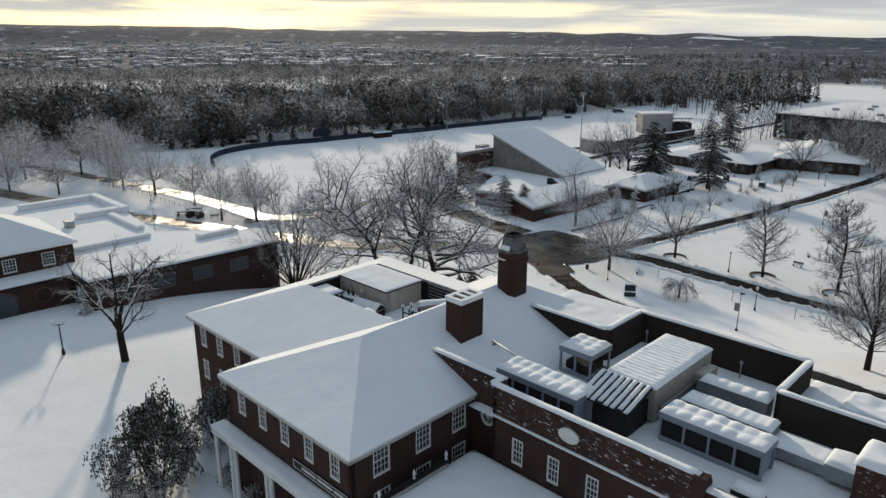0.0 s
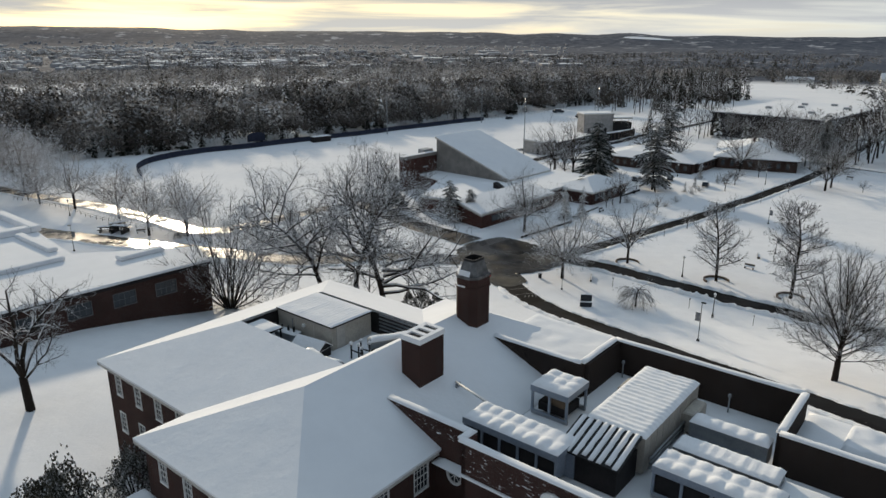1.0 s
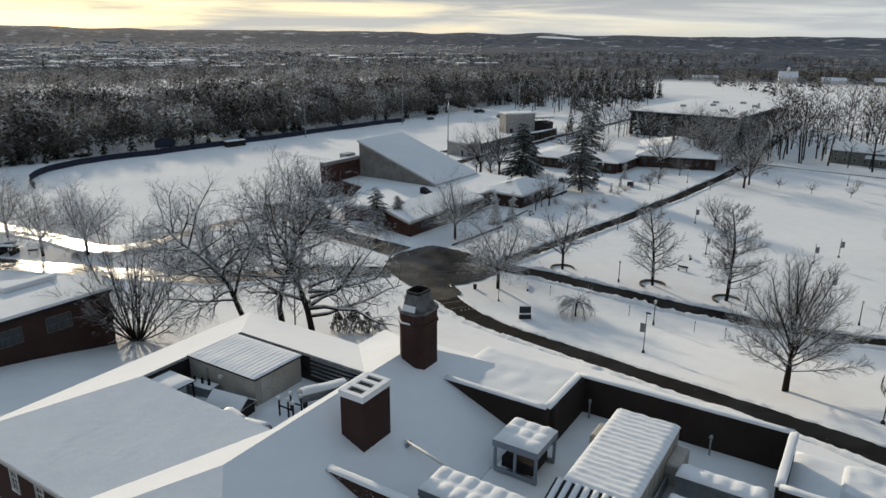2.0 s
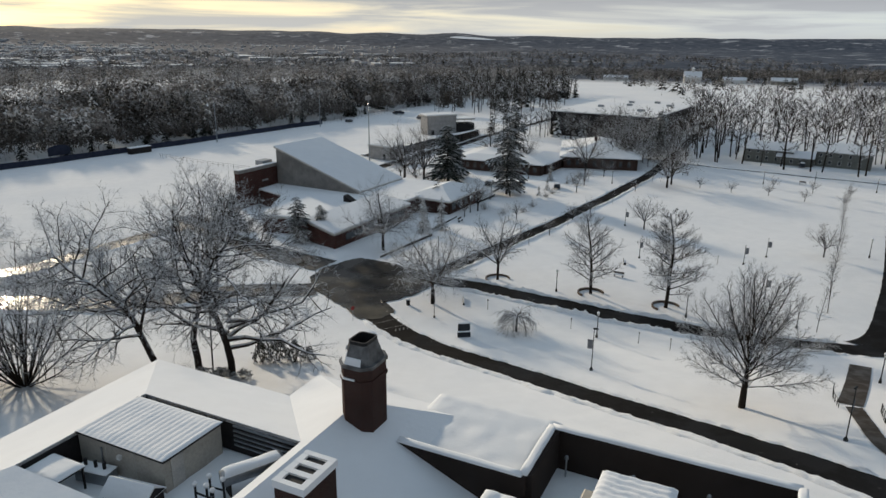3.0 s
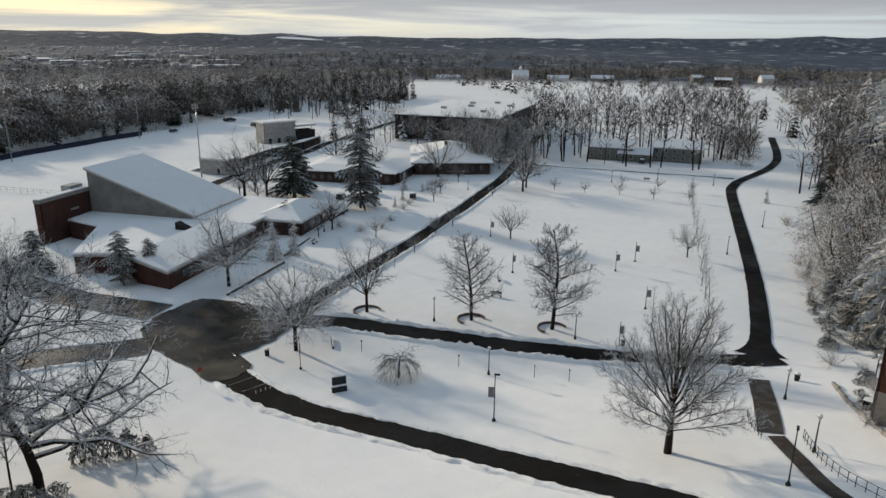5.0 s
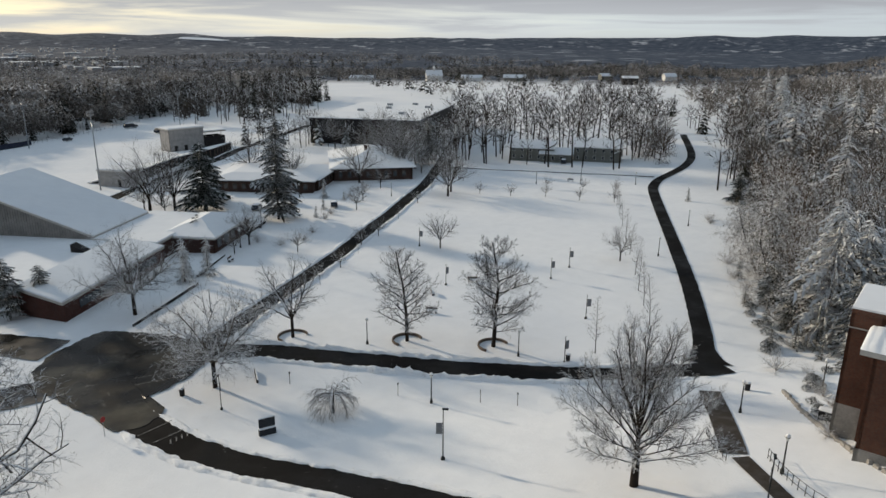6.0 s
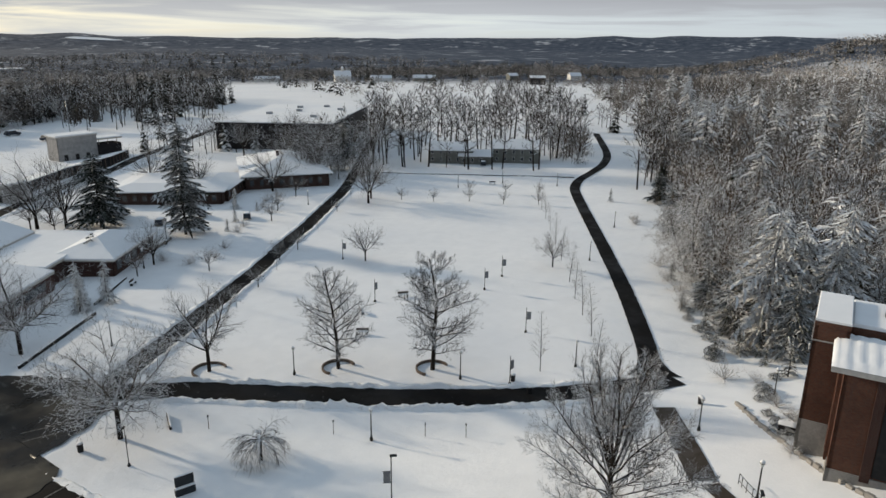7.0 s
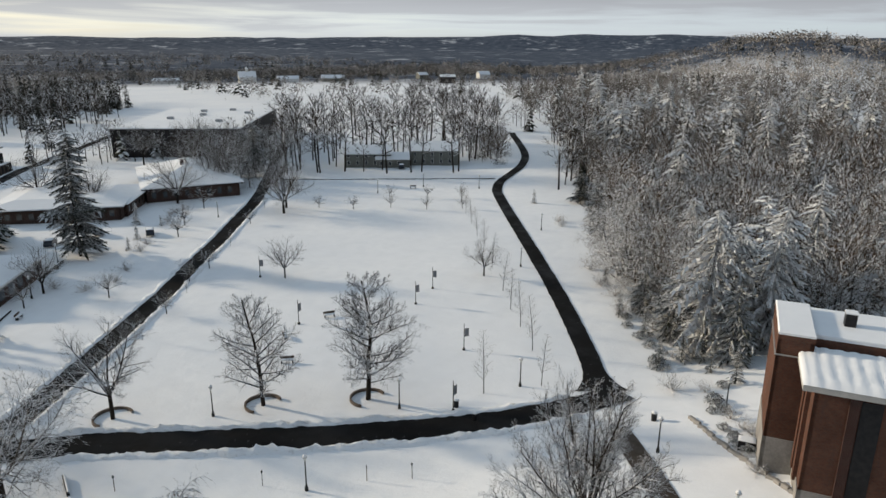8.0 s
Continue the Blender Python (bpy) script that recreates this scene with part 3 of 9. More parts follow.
road("road_service", [(30, 236), (54.3, 262.5), (65.3, 274.5), (81.1, 289.6), (99.8, 306), (118.1, 325.3), (147.2, 352.3), (196, 398)], 4.2, M_road, "cleared service lane behind the sports field", seed=9, bank=0.2)
road("path_brick", [(82.3, 87.2), (75, 81.3), (67.2, 75.4)], 2.7, M_path, "bare brown paved walk between snowy lawns", "path", ragged=0.05, seed=10, bank=0.0, dz=0.05)
road("path_lower", [(66.9, 74.6), (63.5, 70.0), (59.6, 64.5), (57, 58)], 1.8, M_path, "bare brown paved walk beside an iron railing", "path", ragged=0.05, seed=11, bank=0.0, dz=0.05)


def crossing():
    """The open wet junction where the lanes meet."""
    ring = [(19, 156), (25, 158.5), (31, 153.5), (36, 146.5), (37, 142), (34.8, 138.9), (31.6, 136.2), (27, 133.6), (24.0, 132.0), (25.2, 127.5), (19.2, 126), (17, 133.5), (15, 139), (13.5, 147), (15.5, 153)]
    line = glide(ring + [ring[0]], 0.7)[:-1]
    c = Vector((23, 144))
    b = Bm()
    vs = [(c.x, c.y, ground_z(c.x, c.y) + 0.12)]
    n = len(line)
    for f in (0.5, 1.0):
        for p in line:
            q = c + (p - c) * (f * (1 + 0.06 * noise.noise((p.x * 0.45, p.y * 0.45, 3)) + 0.03 * noise.noise((p.x * 1.6, p.y * 1.6, 8))))
            vs.append((q.x, q.y, ground_z(q.x, q.y) + 0.12))
    fs = [(0, 1 + i, 1 + (i + 1) % n) for i in range(n)] + [(1 + i, 1 + n + i, 1 + n + (i + 1) % n, 1 + (i + 1) % n) for i in range(n)]
    b.add(vs, [f[::-1] for f in fs])
    tagged(part("road_crossing", b, M_cross, smooth=True), "wet slushy road junction with tyre tracks", "road", kind="structure")


crossing()
LANES.append(("road_crossing", [(23, 144), (20, 150), (27, 152), (31, 146), (21, 138), (21.5, 132), (18, 145), (25.5, 134.5), (30, 138.5), (34, 141.5)], 4.8))
bank_up()

# painted crossing lines and worn lettering on the asphalt
for k, ((xa, ya), (xb, yb), w) in enumerate((((18.7, 141.4), (29.4, 138.3), 0.14), ((21.1, 138.1), (30.4, 135.9), 0.14), ((20.6, 123.4), (25.0, 124.7), 0.13), ((21.6, 120.6), (26.0, 121.8), 0.15), ((23.1, 119.2), (23.4, 120.2), 0.16), ((23.8, 119.3), (24.1, 120.3), 0.16), ((24.5, 119.5), (24.8, 120.5), 0.16), ((25.2, 119.7), (25.5, 120.7), 0.16))):
    b = Bm()
    n, dx, dy = 8, xb - xa, yb - ya
    ln = math.hypot(dx, dy)
    sx, sy = -dy / ln * w / 2, dx / ln * w / 2
    vs = []
    for i in range(n + 1):
        x, y = xa + dx * i / n, ya + dy * i / n
        for q in (1, -1):
            vs.append((x + sx * q, y + sy * q, ground_z(x, y) + 0.14))
    b.add(vs, [(2 * i, 2 * i + 1, 2 * i + 3, 2 * i + 2) for i in range(n)])
    tagged(part("road_marking", b, M_marking), "worn white paint line across the wet road" if k < 4 else "worn white paint bar on the wet road", "road marking", kind="structure")

# ---- the main brick building ----
MB = pose(-5.6, 35.4, 0, 0, 0, -43.34)      # its own x runs along the front, y into the depth
EAVE, RIDGE_Z, BASE = 19.3, 22.75, 5.0
main = thing("main_building", MB, "three-storey red brick hall with snowy hipped roofs", "building")


def window(parent, p0, p1, s, z, w, hgt, nx=3, ny=4, label="white sash window with glazing bars", paint=None):
    """A sash window in a wall that runs p0-p1 (outer face on that line): frame, bars and panes set back in the opening."""
    p0, p1 = Vector(p0), Vector(p1)
    d = (p1 - p0).normalized()
    ang = math.degrees(math.atan2(d.y, d.x))
    o = p0 + d * s
    win = new("window")
    win.empty_display_size = 0.2
    win.parent = parent
    win.matrix_basis = pose(o.x, o.y, z, 0, 0, ang)
    tagged(win, label)
    f = Bm()
    t = 0.09
    f.box(0, w, -0.04, 0.12, -0.07, t).box(0, w, -0.02, 0.12, hgt - t, hgt + 0.02).box(0, t, -0.02, 0.12, t, hgt - t).box(w - t, w, -0.02, 0.12, t, hgt - t)
    f.box(t, w - t, 0.04, 0.10, hgt / 2 - 0.035, hgt / 2 + 0.035)
    part("frame", f, paint or M_white, win)
    g = Bm()
    for i in range(1, nx):
        x = t + (w - 2 * t) * i / nx
        g.box(x - 0.018, x + 0.018, 0.05, 0.085, t, hgt - t)
    for j in range(1, ny):
        if 2 * j != ny:
            zz = t + (hgt - 2 * t) * j / ny
            g.box(t, w - t, 0.052, 0.083, zz - 0.018, zz + 0.018)
    part("glazing_grid", g, paint or M_white, win)
    p = Bm().box(t * 0.5, w - t * 0.5, 0.09, 0.11, t * 0.5, hgt - t * 0.5)
    part("pane", p, M_glass, win)
    return win


def windowed_wall(parent, name, p0, p1, z0, z1, wins, material, thick=0.35, label="", paint=None):
    """wins: (s, z, w, h, nx, ny)."""
    b = Bm().wall(p0, p1, z0, z1, thick, [(s, s + w, z, z + hh) for s, z, w, hh, *_ in wins])
    ob = part(name, b, material, parent, label)
    for s, z, w, hh, nx, ny in wins:
        window(parent, p0, p1, s, z, w, hh, nx, ny, paint=paint)
    return ob


ROWS_Z = (EAVE - 2.75, EAVE - 6.2, EAVE - 9.7)
# pavilion: front face at y = 0 from x = -16.4 to -0.5, its side to the right at x = -0.5
front = [(s, z, 1.05, 1.9, 3, 4) for z in ROWS_Z[:1] for s in (1.6, 4.6, 7.6, 10.6, 13.6)]
windowed_wall(main, "wall", (-16.4, 0.5), (-0.5, 0.5), BASE, EAVE - 0.15, front, M_brick)
side = [(s, z, 1.5, 2.15, 4, 4) for z in ROWS_Z[:2] for s in (1.9, 5.9, 9.7)]
windowed_wall(main, "wall", (-0.5, 0.5), (-0.5, 12.4), BASE, EAVE - 0.15, side, M_brick)
windowed_wall(main, "wall", (-16.4, 4.4), (-16.4, 0.5), BASE, EAVE - 0.15, [(1.2, ROWS_Z[0], 1.05, 1.9, 3, 4)], M_brick)
# left wing front, recessed
lw = [(s, z, 1.05, 1.9, 3, 4) for z in ROWS_Z for s in (1.3, 4.4, 7.5, 10.6)]
windowed_wall(main, "wall", (-30.0, 4.5), (-16.4, 4.5), BASE, EAVE - 0.15, lw, M_brick)
windowed_wall(main, "wall", (-30.0, 29.5), (-30.0, 4.5), BASE, EAVE - 0.15, [], M_brick)
windowed_wall(main, "wall", (-16.4, 29.5), (-30.0, 29.5), BASE, EAVE - 0.15, [], M_brick)
windowed_wall(main, "wall", (-0.5, 33.3), (-16.4, 33.3), BASE, EAVE - 0.15, [], M_brick)
windowed_wall(main, "wall", (-16.4, 33.3), (-16.4, 29.9), BASE, EAVE - 0.15, [], M_brick)
windowed_wall(main, "wall", (-0.5, 25.8), (-0.5, 33.3), BASE, EAVE - 0.15, [], M_brick)


def slab(poly, thick=0.22):
    """A sloping sheet of some thickness: snow on its boards."""
    b = Bm()
    n = len(poly)
    a = Vector(poly[1]) - Vector(poly[0])
    c = Vector(poly[2]) - Vector(poly[0])
    up = a.cross(c).normalized()
    if up.z < 0:
        poly = poly[::-1]
    vs = [tuple(p) for p in poly] + [(p[0], p[1], p[2] - thick) for p in poly]
    fs = [tuple(range(n)), tuple(range(2 * n - 1, n - 1, -1))] + [(i, n + i, n + (i + 1) % n, (i + 1) % n) for i in range(n)]
    return b.add(vs, fs)


RX = -8.45
P = lambda u, v, z: (u, v, z)
# pavilion (centre block): ridge along y at RX, hips at both ends
part("roof", slab([P(-16.9, 0, EAVE), P(0, 0, EAVE), P(RX, 8.1, RIDGE_Z)]), M_roofsnow, main, "hipped roof under smooth snow")
part("roof", slab([P(0, 0, EAVE), P(0, 12.3, EAVE), P(0, 33.8, EAVE), P(RX, 26.6, RIDGE_Z), P(RX, 8.1, RIDGE_Z)]), M_roofsnow, main)
part("roof", slab([P(0, 33.8, EAVE), P(-16.9, 33.8, EAVE), P(RX, 26.6, RIDGE_Z)]), M_roofsnow, main)
part("roof", slab([P(0, 12.5, EAVE + 0.004), P(1.35, 12.5, 18.75), P(1.35, 25.7, 18.75), P(0, 25.7, EAVE + 0.004)]), M_roofsnow, main)
# wing roof, a ring round the sunk plant court; the pavilion's left slopes meet it in valleys
CX, CY0, CY1 = -22.0, 12.5, 21.5
WZ = EAVE + 0.365 * 8.5
part("roof", slab([P(-16.9, 4.0, EAVE), P(-16.9, 0, EAVE), P(RX, 8.1, RIDGE_Z), P(RX, CY0, RIDGE_Z), P(-9.3, CY0, WZ)]), M_roofsnow, main)
part("roof", slab([P(-16.9, 33.8, EAVE), P(-16.9, 30, EAVE), P(-9.3, CY1, WZ), P(RX, CY1, RIDGE_Z), P(RX, 26.6, RIDGE_Z)]), M_roofsnow, main)
part("roof", slab([P(RX, CY0, RIDGE_Z), P(RX, CY1, RIDGE_Z), P(-9.3, CY1, WZ), P(-9.3, CY0, WZ)]), M_roofsnow, main)
part("roof", slab([P(-30.5, 4.0, EAVE), P(-16.9, 4.0, EAVE), P(-9.3, CY0, WZ), P(CX, CY0, WZ)]), M_roofsnow, main)
part("roof", slab([P(-30.5, 30, EAVE), P(-30.5, 4.0, EAVE), P(CX, CY0, WZ), P(CX, CY1, WZ)]), M_roofsnow, main)
part("roof", slab([P(CX, CY1, WZ), P(-9.3, CY1, WZ), P(-16.9, 30, EAVE), P(-30.5, 30, EAVE)]), M_roofsnow, main)
# eaves and gutters
for (a, b_) in (((-16.9, 0), (0, 0)), ((0, 0), (0, 12.2)), ((-30.5, 4), (-16.9, 4)), ((-30.5, 30), (-30.5, 4)), ((-16.9, 30), (-30.5, 30)), ((0, 33.8), (-16.9, 33.8))):
    part("eaves_board", Bm().wall(a, b_, EAVE - 0.42, EAVE - 0.16, 0.3), M_trim, main, "pale boxed eaves")
# plant court
COURT = 20.35
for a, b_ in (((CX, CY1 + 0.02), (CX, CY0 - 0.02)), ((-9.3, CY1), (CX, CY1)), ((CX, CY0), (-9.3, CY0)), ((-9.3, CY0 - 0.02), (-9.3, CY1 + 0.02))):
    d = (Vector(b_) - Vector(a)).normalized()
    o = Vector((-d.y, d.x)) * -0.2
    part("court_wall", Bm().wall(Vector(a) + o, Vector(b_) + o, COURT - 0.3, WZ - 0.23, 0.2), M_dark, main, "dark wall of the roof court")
for i in range(5):
    z = COURT + 0.38 + 0.33 * i
    part("louvre", Bm().box(-14.4, -9.6, CY1 - 0.14, CY1 - 0.02, z, z + 0.10), M_steel, main)
for a, b_ in (((CX, CY0), (-9.3, CY0)), ((CX, CY1), (-9.3, CY1)), ((CX, CY0), (CX, CY1))):
    part("court_trim", Bm().wall(a, b_, WZ - 0.2, WZ - 0.06, 0.05), M_black, main, "dark metal edge of the roof court")
part("court_floor", soft_top(CX, -9.3, CY0, CY1, COURT - 0.16, 0.18, 30, 24, seed=4), M_roofsnow, main, smooth=True)
# chimneys
ch = Bm()
ch.box(-6.05, -4.3, 15.2, 17.9, 19.6, 24.45)
part("chimney", ch, M_brick, main, "broad brick chimney with three flues")
cap = Bm().box(-6.12, -4.23, 15.13, 17.97, 24.45, 24.62)
for y0, y1 in ((15.13, 15.45), (16.0, 16.35), (16.85, 17.2), (17.65, 17.97)):
    part("cap_stone", Bm().box(-6.12, -4.23, y0, y1, 24.622, 24.86), M_puff, main)
for x0, x1 in ((-6.12, -5.75), (-4.6, -4.23)):
    for y0, y1 in ((15.452, 15.998), (16.352, 16.848), (17.202, 17.648)):
        part("cap_stone", Bm().box(x0, x1, y0, y1, 24.622, 24.85), M_puff, main)
part("chimney_cap", cap, M_puff, main, "snow-covered stone cap")
# solid black blocks paint in the dark depth of the flues
for y0, y1 in ((15.45, 16.0), (16.35, 16.85), (17.2, 17.65)):
    part("flue", Bm().box(-5.74, -4.61, y0 + 0.01, y1 - 0.01, 24.625, 24.74), M_black, main, "black block in place of a dark flue opening")
ch = Bm().prism([(-8.6, 24.9), (-8.1, 24.4), (-6.9, 24.4), (-6.4, 24.9), (-6.4, 26.6), (-6.9, 27.1), (-8.1, 27.1), (-8.6, 26.6)], 20.2, 26.2)
part("chimney", ch, M_brick, main, "tall octagonal brick chimney stack")
cap = Bm().prism([(-8.7, 24.85), (-8.15, 24.3), (-6.85, 24.3), (-6.3, 24.85), (-6.3, 26.65), (-6.85, 27.2), (-8.15, 27.2), (-8.7, 26.65)], 26.2, 26.42)
k = len(cap.v)
lo = [(-8.5, 24.95), (-8.05, 24.5), (-6.95, 24.5), (-6.5, 24.95), (-6.5, 26.55), (-6.95, 27.0), (-8.05, 27.0), (-8.5, 26.55)]
rim = [(-8.15, 25.15), (-7.95, 24.95), (-7.05, 24.95), (-6.85, 25.15), (-6.85, 26.35), (-7.05, 26.55), (-7.95, 26.55), (-8.15, 26.35)]
cap.add([(*p, 26.42) for p in lo] + [(*p, 27.55) for p in rim], [(i, (i + 1) % 8, 8 + (i + 1) % 8, 8 + i) for i in range(8)])
part("chimney_hood", cap, M_lead, main, "tapered galvanised hood streaked with snow")
inn = [(-7.5 + (x + 7.5) * 0.86, 25.75 + (y - 25.75) * 0.86) for x, y in rim]
# black floor just below the rim stands for the dark shaft
top = Bm().add([(*p, 27.55) for p in rim] + [(*p, 27.75) for p in rim] + [(*p, 27.75) for p in inn] + [(*p, 27.05) for p in inn], [(8 * k + i, 8 * k + (i + 1) % 8, 8 * k + 8 + (i + 1) % 8, 8 * k + 8 + i) for k in range(3) for i in range(8)] + [tuple(range(24, 32))])
part("chimney_mouth", top, M_black, main, "open flue mouth blackened for its dark depth")
for (k0, k1, f0, f1) in ((7, 0, 0.05, 0.8), (0, 1, 0.0, 0.62), (1, 2, 0.0, 0.35)):
    a0, a1, c0, c1 = Vector((*lo[k0], 26.44)), Vector((*lo[k1], 26.44)), Vector((*rim[k0], 27.55)), Vector((*rim[k1], 27.55))
    q = [a0, a1, a1 + (c1 - a1) * f1, a0 + (c0 - a0) * f1]
    mid = Vector((-7.5, 25.75, 26.9))
    out = [(p - mid).normalized() * 0.07 for p in q]
    b = Bm().add([tuple(p) for p in q] + [tuple(p + o) for p, o in zip(q, out)], [(4, 5, 6, 7), (0, 1, 5, 4), (1, 2, 6, 5), (2, 3, 7, 6), (3, 0, 4, 7)])
    part("snow_patch", b, M_puff, main)
# brick collar with a snowy ledge, and snow heaped at the foot
part("brick_collar", Bm().prism([(-8.68, 24.86), (-8.14, 24.32), (-6.86, 24.32), (-6.32, 24.86), (-6.32, 26.64), (-6.86, 27.18), (-8.14, 27.18), (-8.68, 26.64)], 25.25, 25.45), M_brick, main)
part("snow_ledge", Bm().prism([(-8.68, 24.86), (-8.14, 24.32), (-7.3, 24.32), (-7.3, 24.42), (-8.1, 24.42), (-8.6, 24.92), (-8.6, 26.2), (-8.68, 26.2)], 25.452, 25.56), M_puff, main)
# ---- flat-roofed part with the roof plant ----
PAR, FLAT = 21.4, 18.7


def coping(parent, pts, z, width=0.55, label=""):
    b = Bm()
    for a, c_ in zip(pts, pts[1:]):
        a, c_ = Vector(a), Vector(c_)
        d = (c_ - a).normalized()
        s = Vector((-d.y, d.x)) * (width / 2)
        n = max(2, int((c_ - a).length / 0.8))
        vs, fs = [], []
        for i in range(n + 1):
            p = a + (c_ - a) * (i / n)
            hh = 0.17 + 0.06 * noise.noise((p.x * 0.8, p.y * 0.8, z))
            ww = 1 + 0.12 * noise.noise((p.x * 0.9, p.y * 0.9, 4))
            for f, zz in ((-1, 0.0), (-0.9, 0.75), (-0.4, 1.0), (0.4, 1.0), (0.9, 0.75), (1, 0.0)):
                q = p + s * f * ww
                vs.append((q.x, q.y, z + hh * zz))
        for i in range(n):
            for k_ in range(5):
                fs.append((6 * i + k_, 6 * i + 6 + k_, 6 * i + 7 + k_, 6 * i + 1 + k_))
        fs += [(0, 1, 2, 3, 4, 5), tuple(6 * n + q for q in (5, 4, 3, 2, 1, 0))]
        b.add(vs, [f[::-1] for f in fs])
    return part("coping", b, M_roofsnow, parent, label or "coping under a rounded ridge of snow", smooth=True)


wz = 15.9
flat_wins = [(s, 16.0, 0.95, 1.95, 3, 4) for s in (1.9, 5.0, 8.1, 11.2, 14.3)]
windowed_wall(main, "wall", (2.6, 11.2), (19.4, 11.2), BASE, 19.0, flat_wins, M_brick)
part("parapet", Bm().wall((2.6, 11.2), (18.0, 11.2), 19.0, PAR, 0.4), M_brick_snow, main, "brick parapet plastered with wind-blown snow")
part("pier", Bm().box(17.7, 18.5, 11.0, 11.75, 19.0, PAR + 0.1), M_brick, main)
part("parapet", Bm().wall((18.5, 11.3), (30, 11.3), 19.0, PAR - 0.7, 0.4), M_brick_snow, main)
part("wall", Bm().wall((19.4, 11.2), (30.0, 11.2), BASE, 19.0, 0.35), M_brick, main)
part("string_course", Bm().box(2.55, 30, 11.08, 11.22, 19.0, 19.16), M_puff, main, "snowy ledge")
# oval plaque and its neighbours
pl = Bm()
ring = [(9.2 + 0.8 * math.cos(t), 20.2 + 0.52 * math.sin(t)) for t in [2 * math.pi * i / 20 for i in range(20)]]
pl.add([(x, 11.06, z) for x, z in ring] + [(x, 11.2, z) for x, z in ring], [tuple(range(20)), *[(i, 20 + i, 20 + (i + 1) % 20, (i + 1) % 20) for i in range(20)]])
part("plaque", pl, M_white, main, "oval white plaque")
part("wall", Bm().wall((-5.6, 12.4), (2.6, 12.4), BASE, 20.2, 0.35), M_brick, main)
part("parapet", Bm().wall((-5.0, 12.4), (2.6, 12.4), 20.2, PAR - 0.1, 0.4), M_brick_snow, main)
part("wall", Bm().wall((2.6, 12.4), (2.6, 11.2), BASE, PAR, 0.35), M_brick, main)
rw = Bm()
for i in range(16):
    t0, t1 = 2 * math.pi * i / 16, 2 * math.pi * (i + 1) / 16
    for r0, r1, y0, y1 in ((0.5, 0.68, 12.28, 12.4),):
        q = [(1.2 + r * math.cos(t), y, 17.8 + 1.15 * r * math.sin(t)) for t in (t0, t1) for r in (r0, r1) for y in (y0, y1)]
        rw.add(q, [(0, 2, 6, 4), (2, 3, 7, 6), (0, 4, 5, 1)])
for a in range(4):
    t = math.pi * a / 4
    rw.tube((1.2 - 0.5 * math.cos(t), 12.33, 17.8 - 0.55 * math.sin(t)), (1.2 + 0.5 * math.cos(t), 12.33, 17.8 + 0.55 * math.sin(t)), 0.03, 0.03, 4)
rwo = part("round_window", rw, M_white, main, "round white-framed window")
part("pane", Bm().add([(1.2 + 0.55 * math.cos(2 * math.pi * i / 16), 12.37, 17.8 + 0.62 * math.sin(2 * math.pi * i / 16)) for i in range(16)], [tuple(range(16))]), M_glass, rwo)
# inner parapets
part("parapet", Bm().wall((3.3, 25.8), (-5.2, 25.8), BASE, PAR - 0.05, 0.35), M_brick_blackish, main, "dark brick parapet round the plant roof")
part("parapet", Bm().wall((3.3, 31.6), (3.3, 25.8), BASE, PAR, 0.35), M_brick_blackish, main)
part("parapet", Bm().wall((17.8, 31.6), (3.3, 31.6), BASE, PAR, 0.4), M_brick_blackish, main)
part("parapet", Bm().wall((17.8, 25.0), (17.8, 31.6), BASE, PAR, 0.4), M_brick_blackish, main)
part("parapet", Bm().wall((32, 25.0), (17.8, 25.0), BASE, PAR, 0.4), M_brick_blackish, main)
coping(main, [(-5.0, 25.62), (3.1, 25.62), (3.1, 31.4), (17.6, 31.4), (17.6, 24.8), (32, 24.8)], PAR)
coping(main, [(-4.8, 12.6), (2.6, 12.6)], PAR - 0.1)
coping(main, [(2.4, 12.6), (2.4, 11.4), (18.0, 11.4)], PAR)
coping(main, [(18.0, 11.4), (30, 11.5)], PAR - 0.7)
part("flat_roof", soft_top(-0.2, 32, 11.6, 25.6, FLAT - 0.2, 0.2, 64, 28, seed=8), M_roofsnow, main, "flat roof under snow", smooth=True)
part("flat_roof", soft_top(3.1, 17.8, 24.0, 31.4, FLAT - 0.19, 0.2, 30, 16, seed=9), M_roofsnow, main, smooth=True)
part("flat_roof", soft_top(-6.0, 3.2, 25.7, 33.6, 20.4, 0.4, 20, 16, seed=10), M_roofsnow, main, smooth=True)
part("flat_roof", soft_top(17.8, 34, 24.9, 33.0, 19.3, 0.2, 34, 16, seed=11), M_roofsnow, main, smooth=True)
for a, b_, top in (((34, 33), (17.9, 33), 19.3), ((3.2, 33.5), (-0.5, 33.5), 20.4), ((3.2, 31.5), (3.2, 33.5), 20.4), ((34, 11.3), (34, 33), 19.3)):
    part("wall", Bm().wall(a, b_, BASE, top, 0.3), M_brick, main)
part("roof_hatch", soft_top(20.5, 24.5, 28.6, 32.4, 19.3, 0.62, 16, 16, seed=12), M_roofsnow, main, smooth=True)
# low roof in front of the flat part
part("flat_roof", soft_top(0.9, 26, 1.5, 11.1, 15.35, 0.3, 40, 18, seed=13), M_roofsnow, main, smooth=True)
part("wall", Bm().wall((0.9, 1.5), (26, 1.5), BASE, 15.35, 0.3), M_trim, main, "pale painted wall")
part("wall", Bm().wall((0.9, 8.0), (0.9, 1.5), BASE, 15.9, 0.3), M_trim, main)
part("railing", Bm().box(0.8, 1.3, 1.4, 8.1, 15.9, 16.02), M_black, main)
